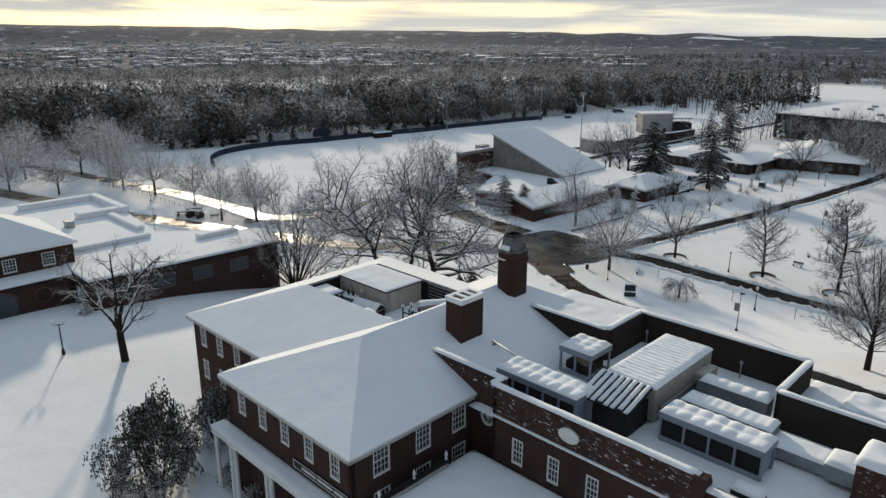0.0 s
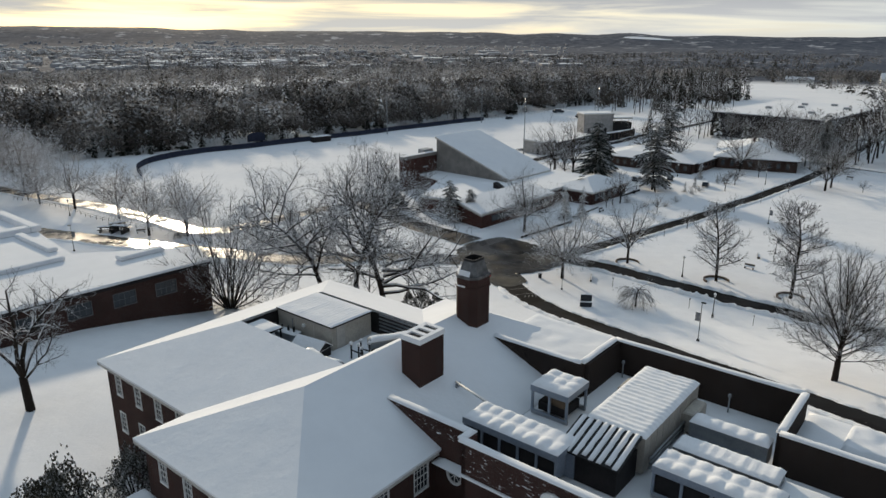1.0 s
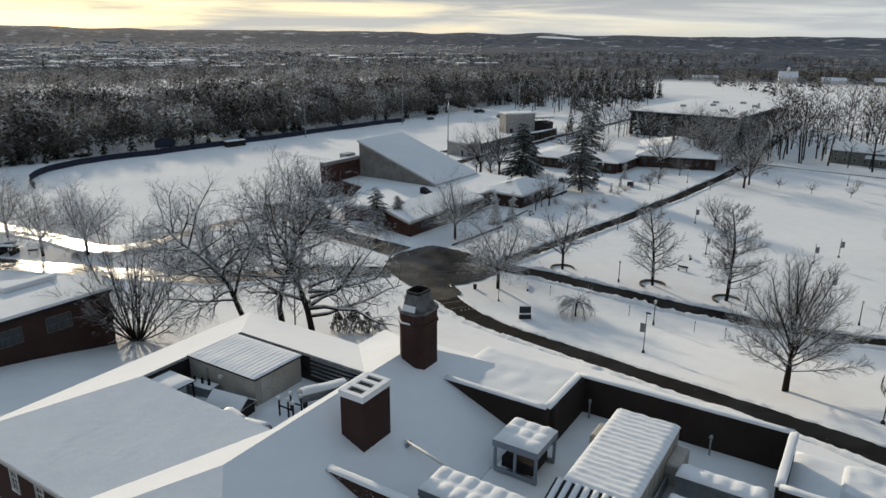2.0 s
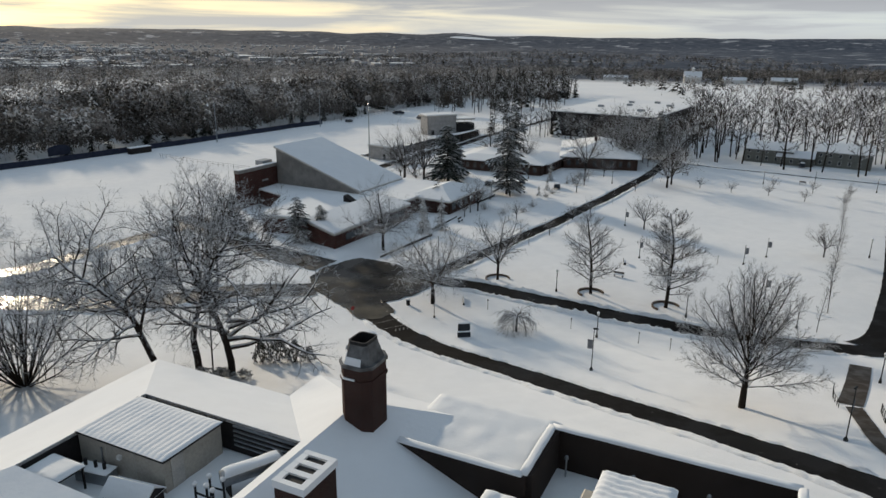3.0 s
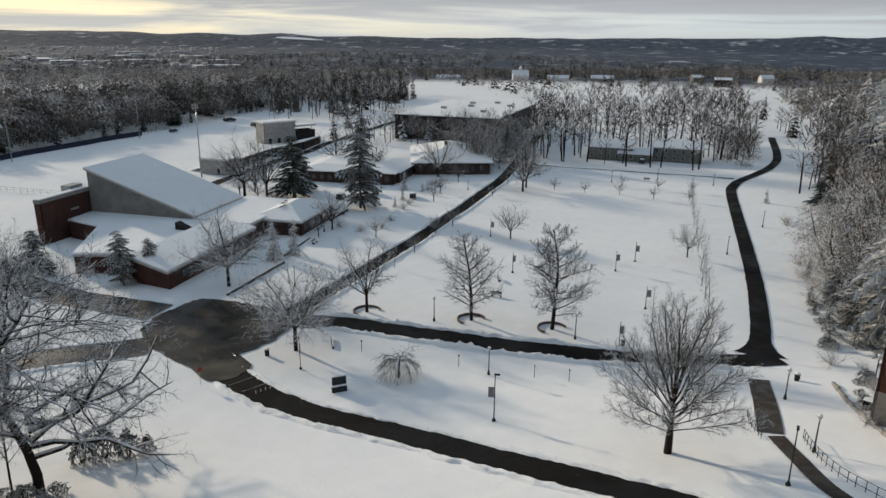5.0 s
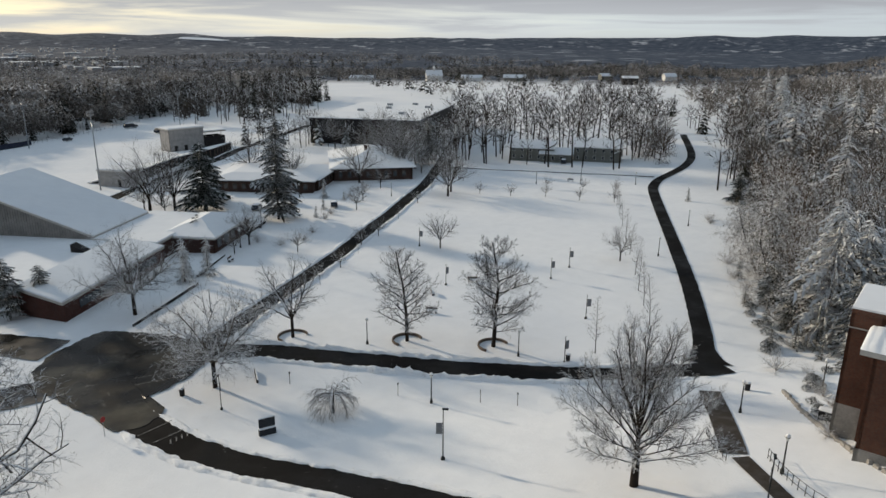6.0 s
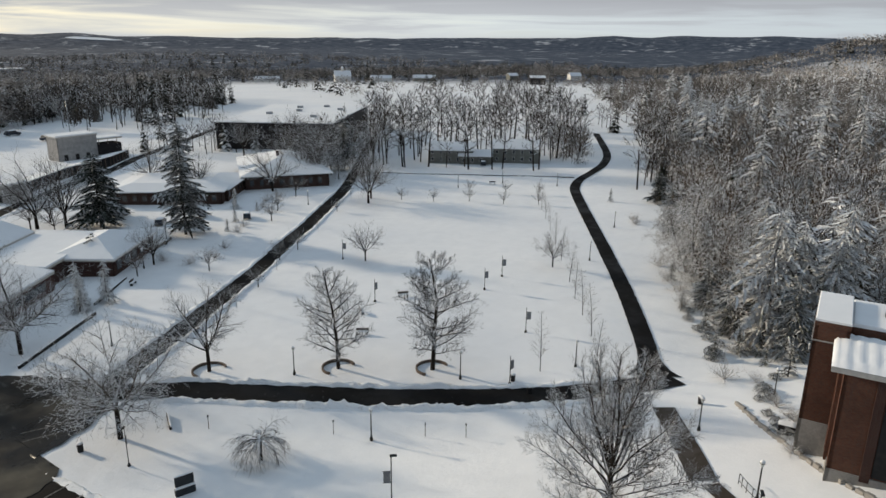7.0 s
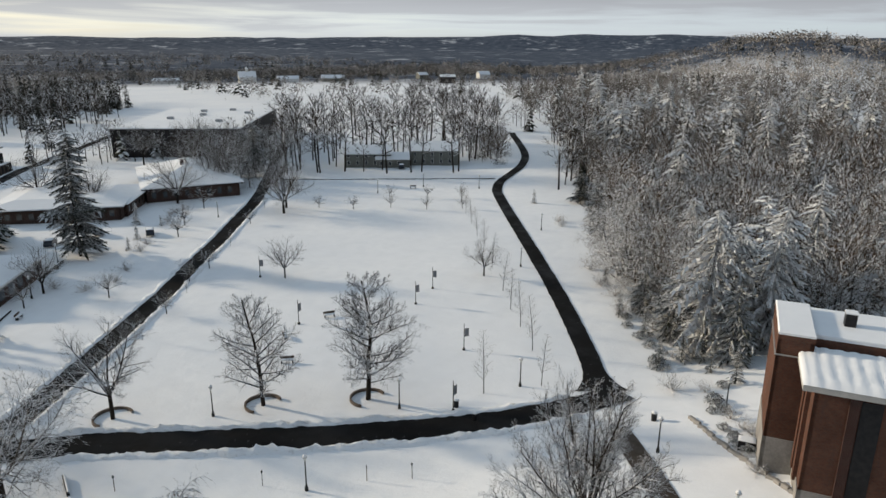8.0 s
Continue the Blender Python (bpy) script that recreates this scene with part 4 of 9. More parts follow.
for y in (1.6, 4.8, 8.0):
    part("finial", Bm().lathe([(0.09, 15.9), (0.13, 16.1), (0.06, 16.2), (0.14, 16.4), (0.02, 16.75)], 8, (1.0, y, 0)), M_white, main)
# front portico
part("portico_roof", soft_top(-17.3, -0.2, -0.95, 0.47, 14.85, 0.13, 30, 6, seed=14), M_roofsnow, main, smooth=True)
part("portico_beam", Bm().box(-17.2, -0.3, -0.88, 0.48, 14.25, 14.85), M_white, main, "white entablature")
for x in (-17.0, -14.6, -14.0, -9.4, -8.8, -4.2, -3.6, -0.9):
    part("column", Bm().lathe([(0.27, 8.4), (0.27, 8.6), (0.21, 8.7), (0.19, 13.95), (0.27, 14.1), (0.27, 14.25)], 12, (x, -0.6, 0)), M_white, main, smooth=True)
sg = part("sign_board", Bm().box(-7.2, -0.75, 0.36, 0.49, 15.2, 15.95, 0.02), M_black, main, "black name board with white border")
bd = Bm()
for x0, x1, z0, z1 in ((-7.15, -0.8, 15.86, 15.91), (-7.15, -0.8, 15.24, 15.29), (-7.15, -7.1, 15.29, 15.86), (-0.85, -0.8, 15.29, 15.86), (-6.1, -4.4, 15.48, 15.68), (-4.2, -2.5, 15.48, 15.68), (-2.3, -1.2, 15.48, 15.68)):
    bd.box(x0, x1, 0.345, 0.36, z0, z1)
part("lettering_bar", bd, M_white, sg)

# ---- other buildings ----
TH = pose(20.5, 166, 0, 0, 0, -45.57)      # theatre: x along the lane side, y into the depth
theatre = thing("theatre_building", TH, "brick and concrete theatre with sloping snow-covered roofs", "building")


def shell(parent, poly, z0, z1, material, thick=0.35, name="wall", label=""):
    """One upright wall for each side of a plan polygon (counter-clockwise); z1 may depend on (x, y)."""
    a = lambda z, p: z(*p) if callable(z) else z
    for p, q in zip(poly, poly[1:] + poly[:1]):
        p, q = Vector(p), Vector(q)
        d = (q - p).normalized()
        n = Vector((-d.y, d.x)) * thick
        c = [p, q, q + n - d * thick * 0.0, p + n]
        b = Bm().add([(v.x, v.y, a(z0, v)) for v in c] + [(v.x, v.y, a(z1, p if i in (0, 3) else q)) for i, v in enumerate(c)], [(3, 2, 1, 0), (4, 5, 6, 7), (0, 1, 5, 4), (1, 2, 6, 5), (2, 3, 7, 6), (3, 0, 4, 7)])
        part(name, b, material, parent, label)


def snow_roof(parent, poly, z, thick=0.35, over=0.25, fascia=None, name="roof", label=""):
    """Snow-covered roof plate over a plan polygon; z may depend on (x, y). Fascia: its edge board's material."""
    a = lambda p: z(*p) if callable(z) else z
    c = Vector((sum(p[0] for p in poly) / len(poly), sum(p[1] for p in poly) / len(poly)))
    grown = []
    for p in poly:
        d = Vector(p) - c
        grown.append(tuple(Vector(p) + d.normalized() * over))
    if fascia:
        part("fascia", Bm().prism(grown, lambda x, y: a((x, y)) - 0.45, lambda x, y: a((x, y)) - 0.02), fascia, parent)
    inner = [tuple(Vector(p) + (c - Vector(p)).normalized() * 0.25) for p in grown]
    b = Bm()
    n = len(poly)
    vs = [(*p, a(p)) for p in grown] + [(*p, a(p) + thick * 0.7) for p in grown] + [(*p, a(p) + thick) for p in inner]
    fs = [tuple(range(n - 1, -1, -1)), tuple(range(2 * n, 3 * n))]
    for k in (0, 1):
        fs += [(k * n + i, k * n + (i + 1) % n, (k + 1) * n + (i + 1) % n, (k + 1) * n + i) for i in range(n)]
    return part(name, b.add(vs, fs), M_roofsnow, parent, label)


# tall brick tower
shell(theatre, [(-45.6, 18.6), (-44, 18.6), (-44, 34), (-45.6, 34)], -1, 9.4, M_brick_theatre)
part("tower_band", Bm().box(-45.7, -43.9, 18.5, 34.1, 9.4, 10.2), M_concrete, theatre, "concrete parapet band")
snow_roof(theatre, [(-45.6, 18.6), (-44, 18.6), (-44, 34), (-45.6, 34)], 10.2, 0.2, -0.1)
part("roof_vent", Bm().box(-48.6, -46.0, 30, 34, 9.0, 11.0, 0.05), M_steel, theatre)
part("wall_sign", Bm().box(-43.95, -43.85, 27.2, 29.6, 6.0, 6.45), M_stone, theatre)
# stage house with its single slope
zs = lambda x, y: 14.7 + (x + 44) * (5.3 - 14.7) / 28.0
shell(theatre, [(-44, 33.6), (-16, 33.6), (-16, 54.5), (-44, 54.5)], -1, lambda x, y: zs(x, y) - 0.05, M_concrete)
ribs = Bm()
for i in range(46):
    x = -43.7 + 0.6 * i
    ribs.box(x, x + 0.16, 33.5, 33.6, 3.5, zs(x, 0) - 0.4)
part("wall_ribs", ribs, M_concrete, theatre, "vertical ribs of board-marked concrete")
snow_roof(theatre, [(-44.2, 33.4), (-15.6, 33.4), (-15.6, 54.7), (-44.2, 54.7)], zs, 0.3, 0.3, M_trim, label="single-pitch roof under smooth snow")
# low fan-shaped foyer roofs
lowp = [(-44, 34), (-43.5, 25.5), (-33, 22.5), (-23.6, 4.4), (-14.5, 7.2), (-9.5, 4.6), (-9.5, 34)]
shell(theatre, lowp, -1, 3.9, M_brick_theatre)
snow_roof(theatre, lowp, 3.95, 0.35, 0.35, M_trim, label="low roof under smooth snow")
z2 = lambda x, y: 3.65 - 0.16 * x
frontp = [(-9.5, 2.8), (0, 1.0), (0, 33), (-9.5, 33)]
shell(theatre, frontp, -1, lambda x, y: z2(x, y) - 0.05, M_brick_theatre)
snow_roof(theatre, frontp, z2, 0.32, 0.4, M_trim)
sl = Bm().add([(-14.6, 24.5, 4.3), (-11.2, 24.5, 4.3), (-14.6, 24.5, 5.9), (-14.6, 26.5, 4.3), (-11.2, 26.5, 4.3), (-14.6, 26.5, 5.9)], [(0, 1, 2), (3, 5, 4), (0, 3, 4, 1), (1, 4, 5, 2), (0, 2, 5, 3)])
part("skylight", sl, M_dark, theatre, "dark wedge-shaped roof light")
linkp = [(-16, 33.6), (-1.5, 33.6), (-1.5, 58), (-16, 58)]
shell(theatre, linkp, -1, 4.0, M_brick)
snow_roof(theatre, linkp, lambda x, y: 4.1 - 0.02 * x, 0.32, 0.3, M_trim)
bandw = Bm().box(0.0, 0.12, 5, 30, 1.2, 2.7)
part("window_band", bandw, M_glass, theatre, "dark strip window")
# small pavilion
pvp = [(-4.5, 40.5), (7.6, 40.5), (7.6, 60), (-4.5, 60)]
shell(theatre, pvp, -1, 3.9, M_brick)
for quad in ([(-5.2, 39.8, 4), (8.3, 39.8, 4), (1.6, 47.5, 6.3)], [(8.3, 39.8, 4), (8.3, 60.6, 4), (1.6, 53, 6.3), (1.6, 47.5, 6.3)], [(8.3, 60.6, 4), (-5.2, 60.6, 4), (1.6, 53, 6.3)], [(-5.2, 60.6, 4), (-5.2, 39.8, 4), (1.6, 47.5, 6.3), (1.6, 53, 6.3)]):
    part("roof", slab(quad, 0.35), M_roofsnow, theatre)
for x0, x1, y0, y1 in ((-5.1, 8.2, 39.9, 40.1), (8.0, 8.2, 40.1, 60.5)):
    part("fascia", Bm().box(x0, x1, y0, y1, 3.35, 3.64), M_trim, theatre)
for s in range(5):
    part("window", Bm().box(7.55, 7.66, 42 + 3.6 * s, 44 + 3.6 * s, 1.0, 2.9), M_glass, theatre)

# long low hall behind the spruce
HL = pose(77.5, 251.5, 0, 0, 0, -40.5)
hall = thing("classroom_hall", HL, "long low brick hall with dark walls and snowy roof", "building")


def strip_windows(parent, n, x0, step, y, z, w, hgt, frame_mat=None):
    for i in range(n):
        b = Bm().box(x0 + i * step, x0 + i * step + w, y - 0.06, y + 0.04, z, z + hgt)
        win = part("window", b, frame_mat or M_white, parent)
        part("pane", Bm().box(x0 + i * step + 0.08, x0 + i * step + w - 0.08, y - 0.075, y - 0.055, z + 0.08, z + hgt - 0.08), M_glass, win)


def hipped(parent, x0, x1, y0, y1, eave, ridge, over=0.8, flat=0.0):
    """Hipped snow roof over a rectangle, with a flat top of that inset when flat is set."""
    x0, x1, y0, y1 = x0 - over, x1 + over, y0 - over, y1 + over
    k = flat or min(x1 - x0, y1 - y0) / 2 * 0.98
    a, b, c, d = (x0, y0, eave), (x1, y0, eave), (x1, y1, eave), (x0, y1, eave)
    e, f, g, h_ = (x0 + k, y0 + k, ridge), (x1 - k, y0 + k, ridge), (x1 - k, y1 - k, ridge), (x0 + k, y1 - k, ridge)
    for q in ((a, b, f, e), (b, c, g, f), (c, d, h_, g), (d, a, e, h_)):
        part("roof", slab(list(q), 0.3), M_roofsnow, parent)
    if flat:
        part("roof", slab([e, f, g, h_], 0.3), M_roofsnow, parent)
    part("fascia", Bm().box(x0 + 0.06, x1 - 0.06, y0 + 0.06, y1 - 0.06, eave - 0.5, eave - 0.31), M_dark, parent)


shell(hall, [(0, 0), (31, 0), (31, 26), (0, 26)], -1, 3.6, M_brick_dark)
hipped(hall, 0, 31, 0, 26, 3.9, 5.2, 1.0, 6.0)
strip_windows(hall, 11, 1.2, 2.7, 0, 1.0, 1.3, 1.7, M_wood)
wing = thing("classroom_wing", pose(104, 233.5, 0, 0, 0, 44), "low wing with dark walls and snowy roof", "building")
shell(wing, [(0, 0), (19, 0), (19, 12), (0, 12)], -1, 3.3, M_brick_dark)
hipped(wing, 0, 19, 0, 12, 3.6, 5.0, 0.7)
strip_windows(wing, 6, 1.2, 2.9, 0, 0.9, 1.2, 1.6, M_wood)
house2 = thing("hipped_hall", pose(115.5, 243.8, 0, 0, 0, -28), "brick hall with a broad hipped roof under snow", "building")
shell(house2, [(0, 0), (26, 0), (26, 36), (0, 36)], -1, 4.0, M_brick_dark)
hipped(house2, 0, 26, 0, 36, 4.3, 8.4, 1.2)
strip_windows(house2, 8, 1.5, 3.0, 0, 1.0, 1.3, 1.9, M_wood)
part("chimney", Bm().box(11, 12, 13, 14, 7.0, 9.6), M_brick, house2)

# sports hall: long dark walls, wide flat white roof
gym = thing("sports_hall", pose(150, 325, 0, 0, 0, -50), "huge flat-roofed sports hall with dark walls", "building")
shell(gym, [(0, 0), (49.5, 0), (49.5, 80), (0, 80)], -2, 11.0, M_dark)
snow_roof(gym, [(0, 0), (49.5, 0), (49.5, 80), (0, 80)], 11.0, 0.4, 0.2, M_dark)
pil = Bm()
for i in range(17):
    pil = Bm().box(0.4 + i * 3.0, 0.7 + i * 3.0, -0.25, -0.003, -1, 10.5)
    part("pilaster", pil, M_dark, gym)
for x, y in ((12, 30), (22, 44), (35, 20), (40, 52), (18, 60), (30, 66)):
    part("roof_unit", Bm().box(x, x + 2.6, y, y + 1.8, 11.2, 12.4, 0.08), M_steel, gym)

# dark retaining wall with a snowy cap between the service lane and the ball field
for k, ((xa, ya), (xb, yb)) in enumerate((((60.5, 277.5), (82, 300)), ((82, 300), (101, 313)), ((101, 313), (113, 325)))):
    ln, an = math.hypot(xb - xa, yb - ya), math.degrees(math.atan2(yb - ya, xb - xa))
    rw = thing("retaining_wall", pose(xa, ya, 0, 0, 0, an), "dark retaining wall capped with snow beside the ball field", "wall", "retaining walls")
    part("wall", Bm().box(0, ln - 0.01, -0.4, 0.4, -1, 3.3), M_dark, rw)
    for j in range(int(ln / 2.5)):
        part("buttress", Bm().box(0.6 + 2.5 * j, 0.95 + 2.5 * j, -0.72, -0.402, -1, 3.2), M_wood, rw)
    part("snow_cap", slab([(-0.1, -0.6, 3.65), (ln - 0.02, -0.6, 3.65), (ln - 0.02, 14, 0.3), (-0.1, 14, 0.3)], 0.34), M_roofsnow, rw, "snow bank sloping to the field")
# field pavilion
shed = thing("field_shed", pose(52.5, 281.5, 0, 0, 0, -55), "pale rendered shed with a snowy roof beside the lane", "shed")
shell(shed, [(0, 0), (11, 0), (11, 7), (0, 7)], -1, 5.0, M_stone)
snow_roof(shed, [(0, 0), (11, 0), (11, 7), (0, 7)], 5.0, 0.4, 0.3, M_trim)
part("door", Bm().box(7.6, 8.6, -0.06, 0.02, 0, 2.1), M_dark, shed)
press = thing("field_pavilion", pose(91.5, 334.5, 0, 0, 0, 8), "pale field house with snowy flat roof beside bleachers", "building")
shell(press, [(0, 0), (15, 0), (15, 8), (0, 8)], -1, 9.0, M_stone)
snow_roof(press, [(0, 0), (15, 0), (15, 8), (0, 8)], 9.0, 0.5, 0.4, M_trim)
# solid dark block stands for the shaded opening under the second roof
shell(press, [(15, 0.5), (25, 0.5), (25, 7), (15, 7)], -1, 4.6, M_dark)
snow_roof(press, [(15, 0.5), (25, 0.5), (25, 7), (15, 7)], 6.8, 0.4, 0.4, M_beige)
for i in range(3):
    part("post", Bm().box(16 + 3.6 * i, 16.2 + 3.6 * i, 0.6, 0.8, 4.602, 6.5), M_beige, press)
    part("door", Bm().box(2 + 4.2 * i, 3.4 + 4.2 * i, -0.06, 0.02, 0, 2.2), M_dark, press)

# grey houses at the end of the green
for k, (x, y, w, d, e_, r_, lab) in enumerate(((209, 223.5, 18, 10, 5.6, 8.4, "grey-green two-storey house with snowy gable roof"), (191, 240, 17, 11, 5.0, 7.4, "grey house with a snowy roof among thin trees"), (197.5, 230, 12, 8, 3.2, 5.2, "low grey garage with a snowy roof"))):
    hs = thing("house", pose(x, y, 0, 0, 0, -50.5), lab, "house")
    shell(hs, [(0, 0), (w, 0), (w, d), (0, d)], -1, e_, M_siding, 0.25)
    gy = Bm().add([(0, 0, e_), (0, d, e_), (0, d / 2, r_ - 0.3)], [(0, 2, 1)]).add([(w, 0, e_), (w, d, e_), (w, d / 2, r_ - 0.3)], [(0, 1, 2)])
    part("gable", gy, M_siding, hs)
    for q in ([(-0.5, -0.6, e_), (w + 0.5, -0.6, e_), (w + 0.5, d / 2, r_), (-0.5, d / 2, r_)], [(w + 0.5, d + 0.6, e_), (-0.5, d + 0.6, e_), (-0.5, d / 2, r_), (w + 0.5, d / 2, r_)]):
        part("roof", slab(q, 0.3), M_roofsnow, hs)
    for fl in range(1 if e_ < 4 else 2):
        strip_windows(hs, int(w / 3.3), 1.1, 3.2, 0, 0.9 + 2.6 * fl, 1.0, 1.4)

# farm buildings far across the fields
for i, (x, y, w, d, e_, r_, t, mat_) in enumerate(((452, 632, 17, 10, 6, 12, -30, M_white), (482, 612, 22, 8, 4, 7, -35, M_white), (395, 690, 26, 8, 3.5, 6, -35, M_white), (520, 590, 24, 9, 4, 7.5, -40, M_siding), (560, 470, 15, 10, 7, 9, -45, M_dark), (700, 520, 14, 10, 5, 9, -30, M_white), (640, 560, 12, 9, 5, 8, -20, M_siding), (330, 745, 18, 10, 5, 8, -30, M_siding))):
    x, y, w, d, e_, r_ = 50 + (x - 50) * 1.26, 60 + (y - 60) * 1.26, w * 1.2, d * 1.2, e_ * 1.15, r_ * 1.15
    hs = thing("farm_building", pose(x, y, ground_z(x, y), 0, 0, t), "pale farm building with a snowy roof across the fields" if mat_ is M_white else "dark farm building with a snowy roof across the fields", "farm building", "farm buildings")
    shell(hs, [(0, 0), (w, 0), (w, d), (0, d)], -3, e_, mat_, 0.3)
    gy = Bm().add([(0, 0, e_), (0, d, e_), (0, d / 2, r_ - 0.3)], [(0, 2, 1)]).add([(w, 0, e_), (w, d, e_), (w, d / 2, r_ - 0.3)], [(0, 1, 2)])
    part("gable", gy, mat_, hs)
    for q in ([(-0.5, -0.6, e_), (w + 0.5, -0.6, e_), (w + 0.5, d / 2, r_), (-0.5, d / 2, r_)], [(w + 0.5, d + 0.6, e_), (-0.5, d + 0.6, e_), (-0.5, d / 2, r_), (w + 0.5, d / 2, r_)]):
        part("roof", slab(q, 0.3), M_roofsnow, hs)
    if i == 0:
        part("cupola", Bm().box(w / 2 - 1.5, w / 2 + 1.5, d / 2 - 1.5, d / 2 + 1.5, r_ - 1, r_ + 3.0), M_white, hs)
        part("cupola_roof", Bm().lathe([(2.3, r_ + 3.0), (0.05, r_ + 5.5)], 4, (w / 2, d / 2, 0)), M_roofsnow, hs)

# distant town: low blocks with snowy roofs, too many and too far to tell apart
town, roofs = Bm(), Bm()
rt = random.Random(77)
for i in range(2100):
    az, d = radians(rt.uniform(-38, 14)), 1450 + 2450 * rt.random() ** 1.2
    if rt.random() < 0.55:
        az = radians(rt.gauss(-16, 9))
    x, y = d * math.sin(az), d * math.cos(az) + 20
    z = ground_z(x, y)
    w, e_, hh = rt.uniform(2.5, 7), rt.uniform(4, 9), rt.uniform(3, 6)
    if rt.random() < 0.05:
        w, e_ = rt.uniform(15, 45), rt.uniform(12, 30)
    town.box(x - w, x + w, y - e_, y + e_, z - 4, z + hh)
    roofs.box(x - w, x + w, y - e_, y + e_, z + hh, z + hh + 0.8)
tagged(part("distant_town", town, M_town), "distant town of low pale blocks", "town", kind="stuff")
tagged(part("distant_roofs", roofs, M_roofsnow), "snowy roofs of a distant town", "town roofs", kind="stuff")

# frozen lake far off under snow
lk = Bm()
ring = []
for i in range(40):
    t = 2 * math.pi * i / 40
    k = 1 + 0.25 * noise.noise((1.5 * math.cos(t), 1.5 * math.sin(t), 4))
    az, d = radians(19.7) + radians(1.7) * k * math.cos(t), 4080 + 40 * k * math.sin(t)
    ring.append((5 + d * math.sin(az), 30 + d * math.cos(az)))
lk.add([(x, y, ground_z(x, y) + 3.0) for x, y in ring], [tuple(range(39, -1, -1))])
tagged(part("lake", lk, M_roofsnow), "distant frozen lake under smooth snow", "lake", kind="structure")

# brick building beside the wood
RB = pose(73.0, 67.1, 0, 0, 0, -76.0)
brickb = thing("brick_tower_building", RB, "tall orange-brown brick building with ribbed snowy roof", "building")
shell(brickb, [(-2.4, 6.1), (0.7, 6.1), (0.7, 15), (-2.4, 15)], 8.6, 19.4, M_brick_warm)
shell(brickb, [(-2.45, 6.05), (0.75, 6.05), (0.75, 15), (-2.45, 15)], 2, 8.6, M_concrete, label="bare concrete plinth")
part("ledge", Bm().box(-2.52, 0.8, 5.98, 15.1, 17.3, 17.42), M_stone, brickb)
shell(brickb, [(0.7, 8.4), (30, 8.4), (30, 16), (0.7, 16)], 2, 18.6, M_brick_warm)
snow_roof(brickb, [(-2.4, 6.1), (0.7, 6.1), (0.7, 15), (-2.4, 15)], 19.4, 0.3, 0.08, M_brick_warm)
snow_roof(brickb, [(0.8, 8.4), (30, 8.4), (30, 16), (0.8, 16)], 18.6, 0.4, 0.1, M_brick_warm)
part("roof_vent", Bm().box(3.6, 4.6, 11.6, 12.6, 18.9, 20.3, 0.05), M_black, brickb, "black roof vent")
part("roof_vent", Bm().box(3.55, 4.65, 11.55, 12.65, 20.3, 20.42), M_puff, brickb)
nearp = [(0.6, 0.6), (30, 0.6), (30, 7.6), (0.6, 7.6)]
shell(brickb, nearp, 7.0, 17.2, M_brick_warm)
shell(brickb, [(0.5, 0.5), (30, 0.5), (30, 7.5), (0.5, 7.5)], 2, 7.0, M_concrete)
for y in (2.6, 4.6):
    part("pier", Bm().box(0.25, 0.6, y, y + 0.9, 6.6, 17.2), M_brick_warm, brickb)
# black strips paint in the dark of the recesses between the piers
for i in range(6):
    x = 4.2 + 4.4 * i
    part("recess_window", Bm().box(x, x + 1.6, 0.5, 0.62, 7.2, 16.6), M_black, brickb, "tall dark window slot")
    part("pier", Bm().box(x - 0.9, x - 0.1, 0.3, 0.62, 6.6, 17.2), M_brick, brickb)
# roof with standing snow ribs
part("roof_edge", Bm().box(-0.5, 30.5, -0.5, 8.2, 17.2, 17.75), M_trim, brickb, "pale roof edge")
b = Bm()
nx, ny = 124, 12
vs = []
for j in range(ny + 1):
    for i in range(nx + 1):
        x, y = -0.55 + 31 * i / nx, -0.55 + 8.8 * j / ny
        rim = min(min(x + 0.55, 30.45 - x, y + 0.55, 8.25 - y) / 0.3, 1)
        rib = abs(math.sin(math.pi * x / 1.15 + 0.5 * noise.noise((x, y * 0.2, 2)))) ** 0.6
        vs.append((x, y, 17.76 + math.sqrt(max(rim, 0)) * (0.22 + 0.15 * rib + 0.06 * noise.noise((x, y, 0)))))
w = nx + 1
b.add(vs, [(j * w + i, j * w + i + 1, (j + 1) * w + i + 1, (j + 1) * w + i) for j in range(ny) for i in range(nx)])
part("snow_roof", b, M_puff, brickb, "ribbed snow on a metal roof", smooth=True)
part("bin_store", Bm().box(-4.2, -2.5, 10.6, 11.6, 2, 5.0, 0.04), M_dark, brickb)
part("snow_cap", soft_top(-4.25, -2.5, 10.55, 11.65, 5.0, 0.2, 8, 6, 0.2, seed=33), M_puff, brickb, smooth=True)

# old hall with an arcade, and its low wing
LH = pose(-5.6, 35.4, 0, 0, 0, -43.34)
oldhall = thing("arcade_hall", LH, "two-storey brick hall with arches and a snowy hipped roof", "building")
shell(oldhall, [(-90, -30), (-71.5, -30), (-71.5, 6.5), (-90, 6.5)], 5, 12.6, M_brick)
snow_roof(oldhall, [(-90, -30), (-71.5, -30), (-71.5, 6.5), (-90, 6.5)], 12.6, 0.3, 0.25, M_dark)
upw = [(s, 13.4, 1.7, 1.9, 4, 4) for s in (3.2, 8.2, 13.2, 18.2, 23.2, 28.2, 33.2)]
windowed_wall(oldhall, "wall", (-75.6, -29), (-75.6, 8.5), 12.6, 16.1, upw, M_brick)
part("wall", Bm().wall((-75.6, 8.5), (-90, 8.5), 5, 16.1, 0.35), M_brick, oldhall)
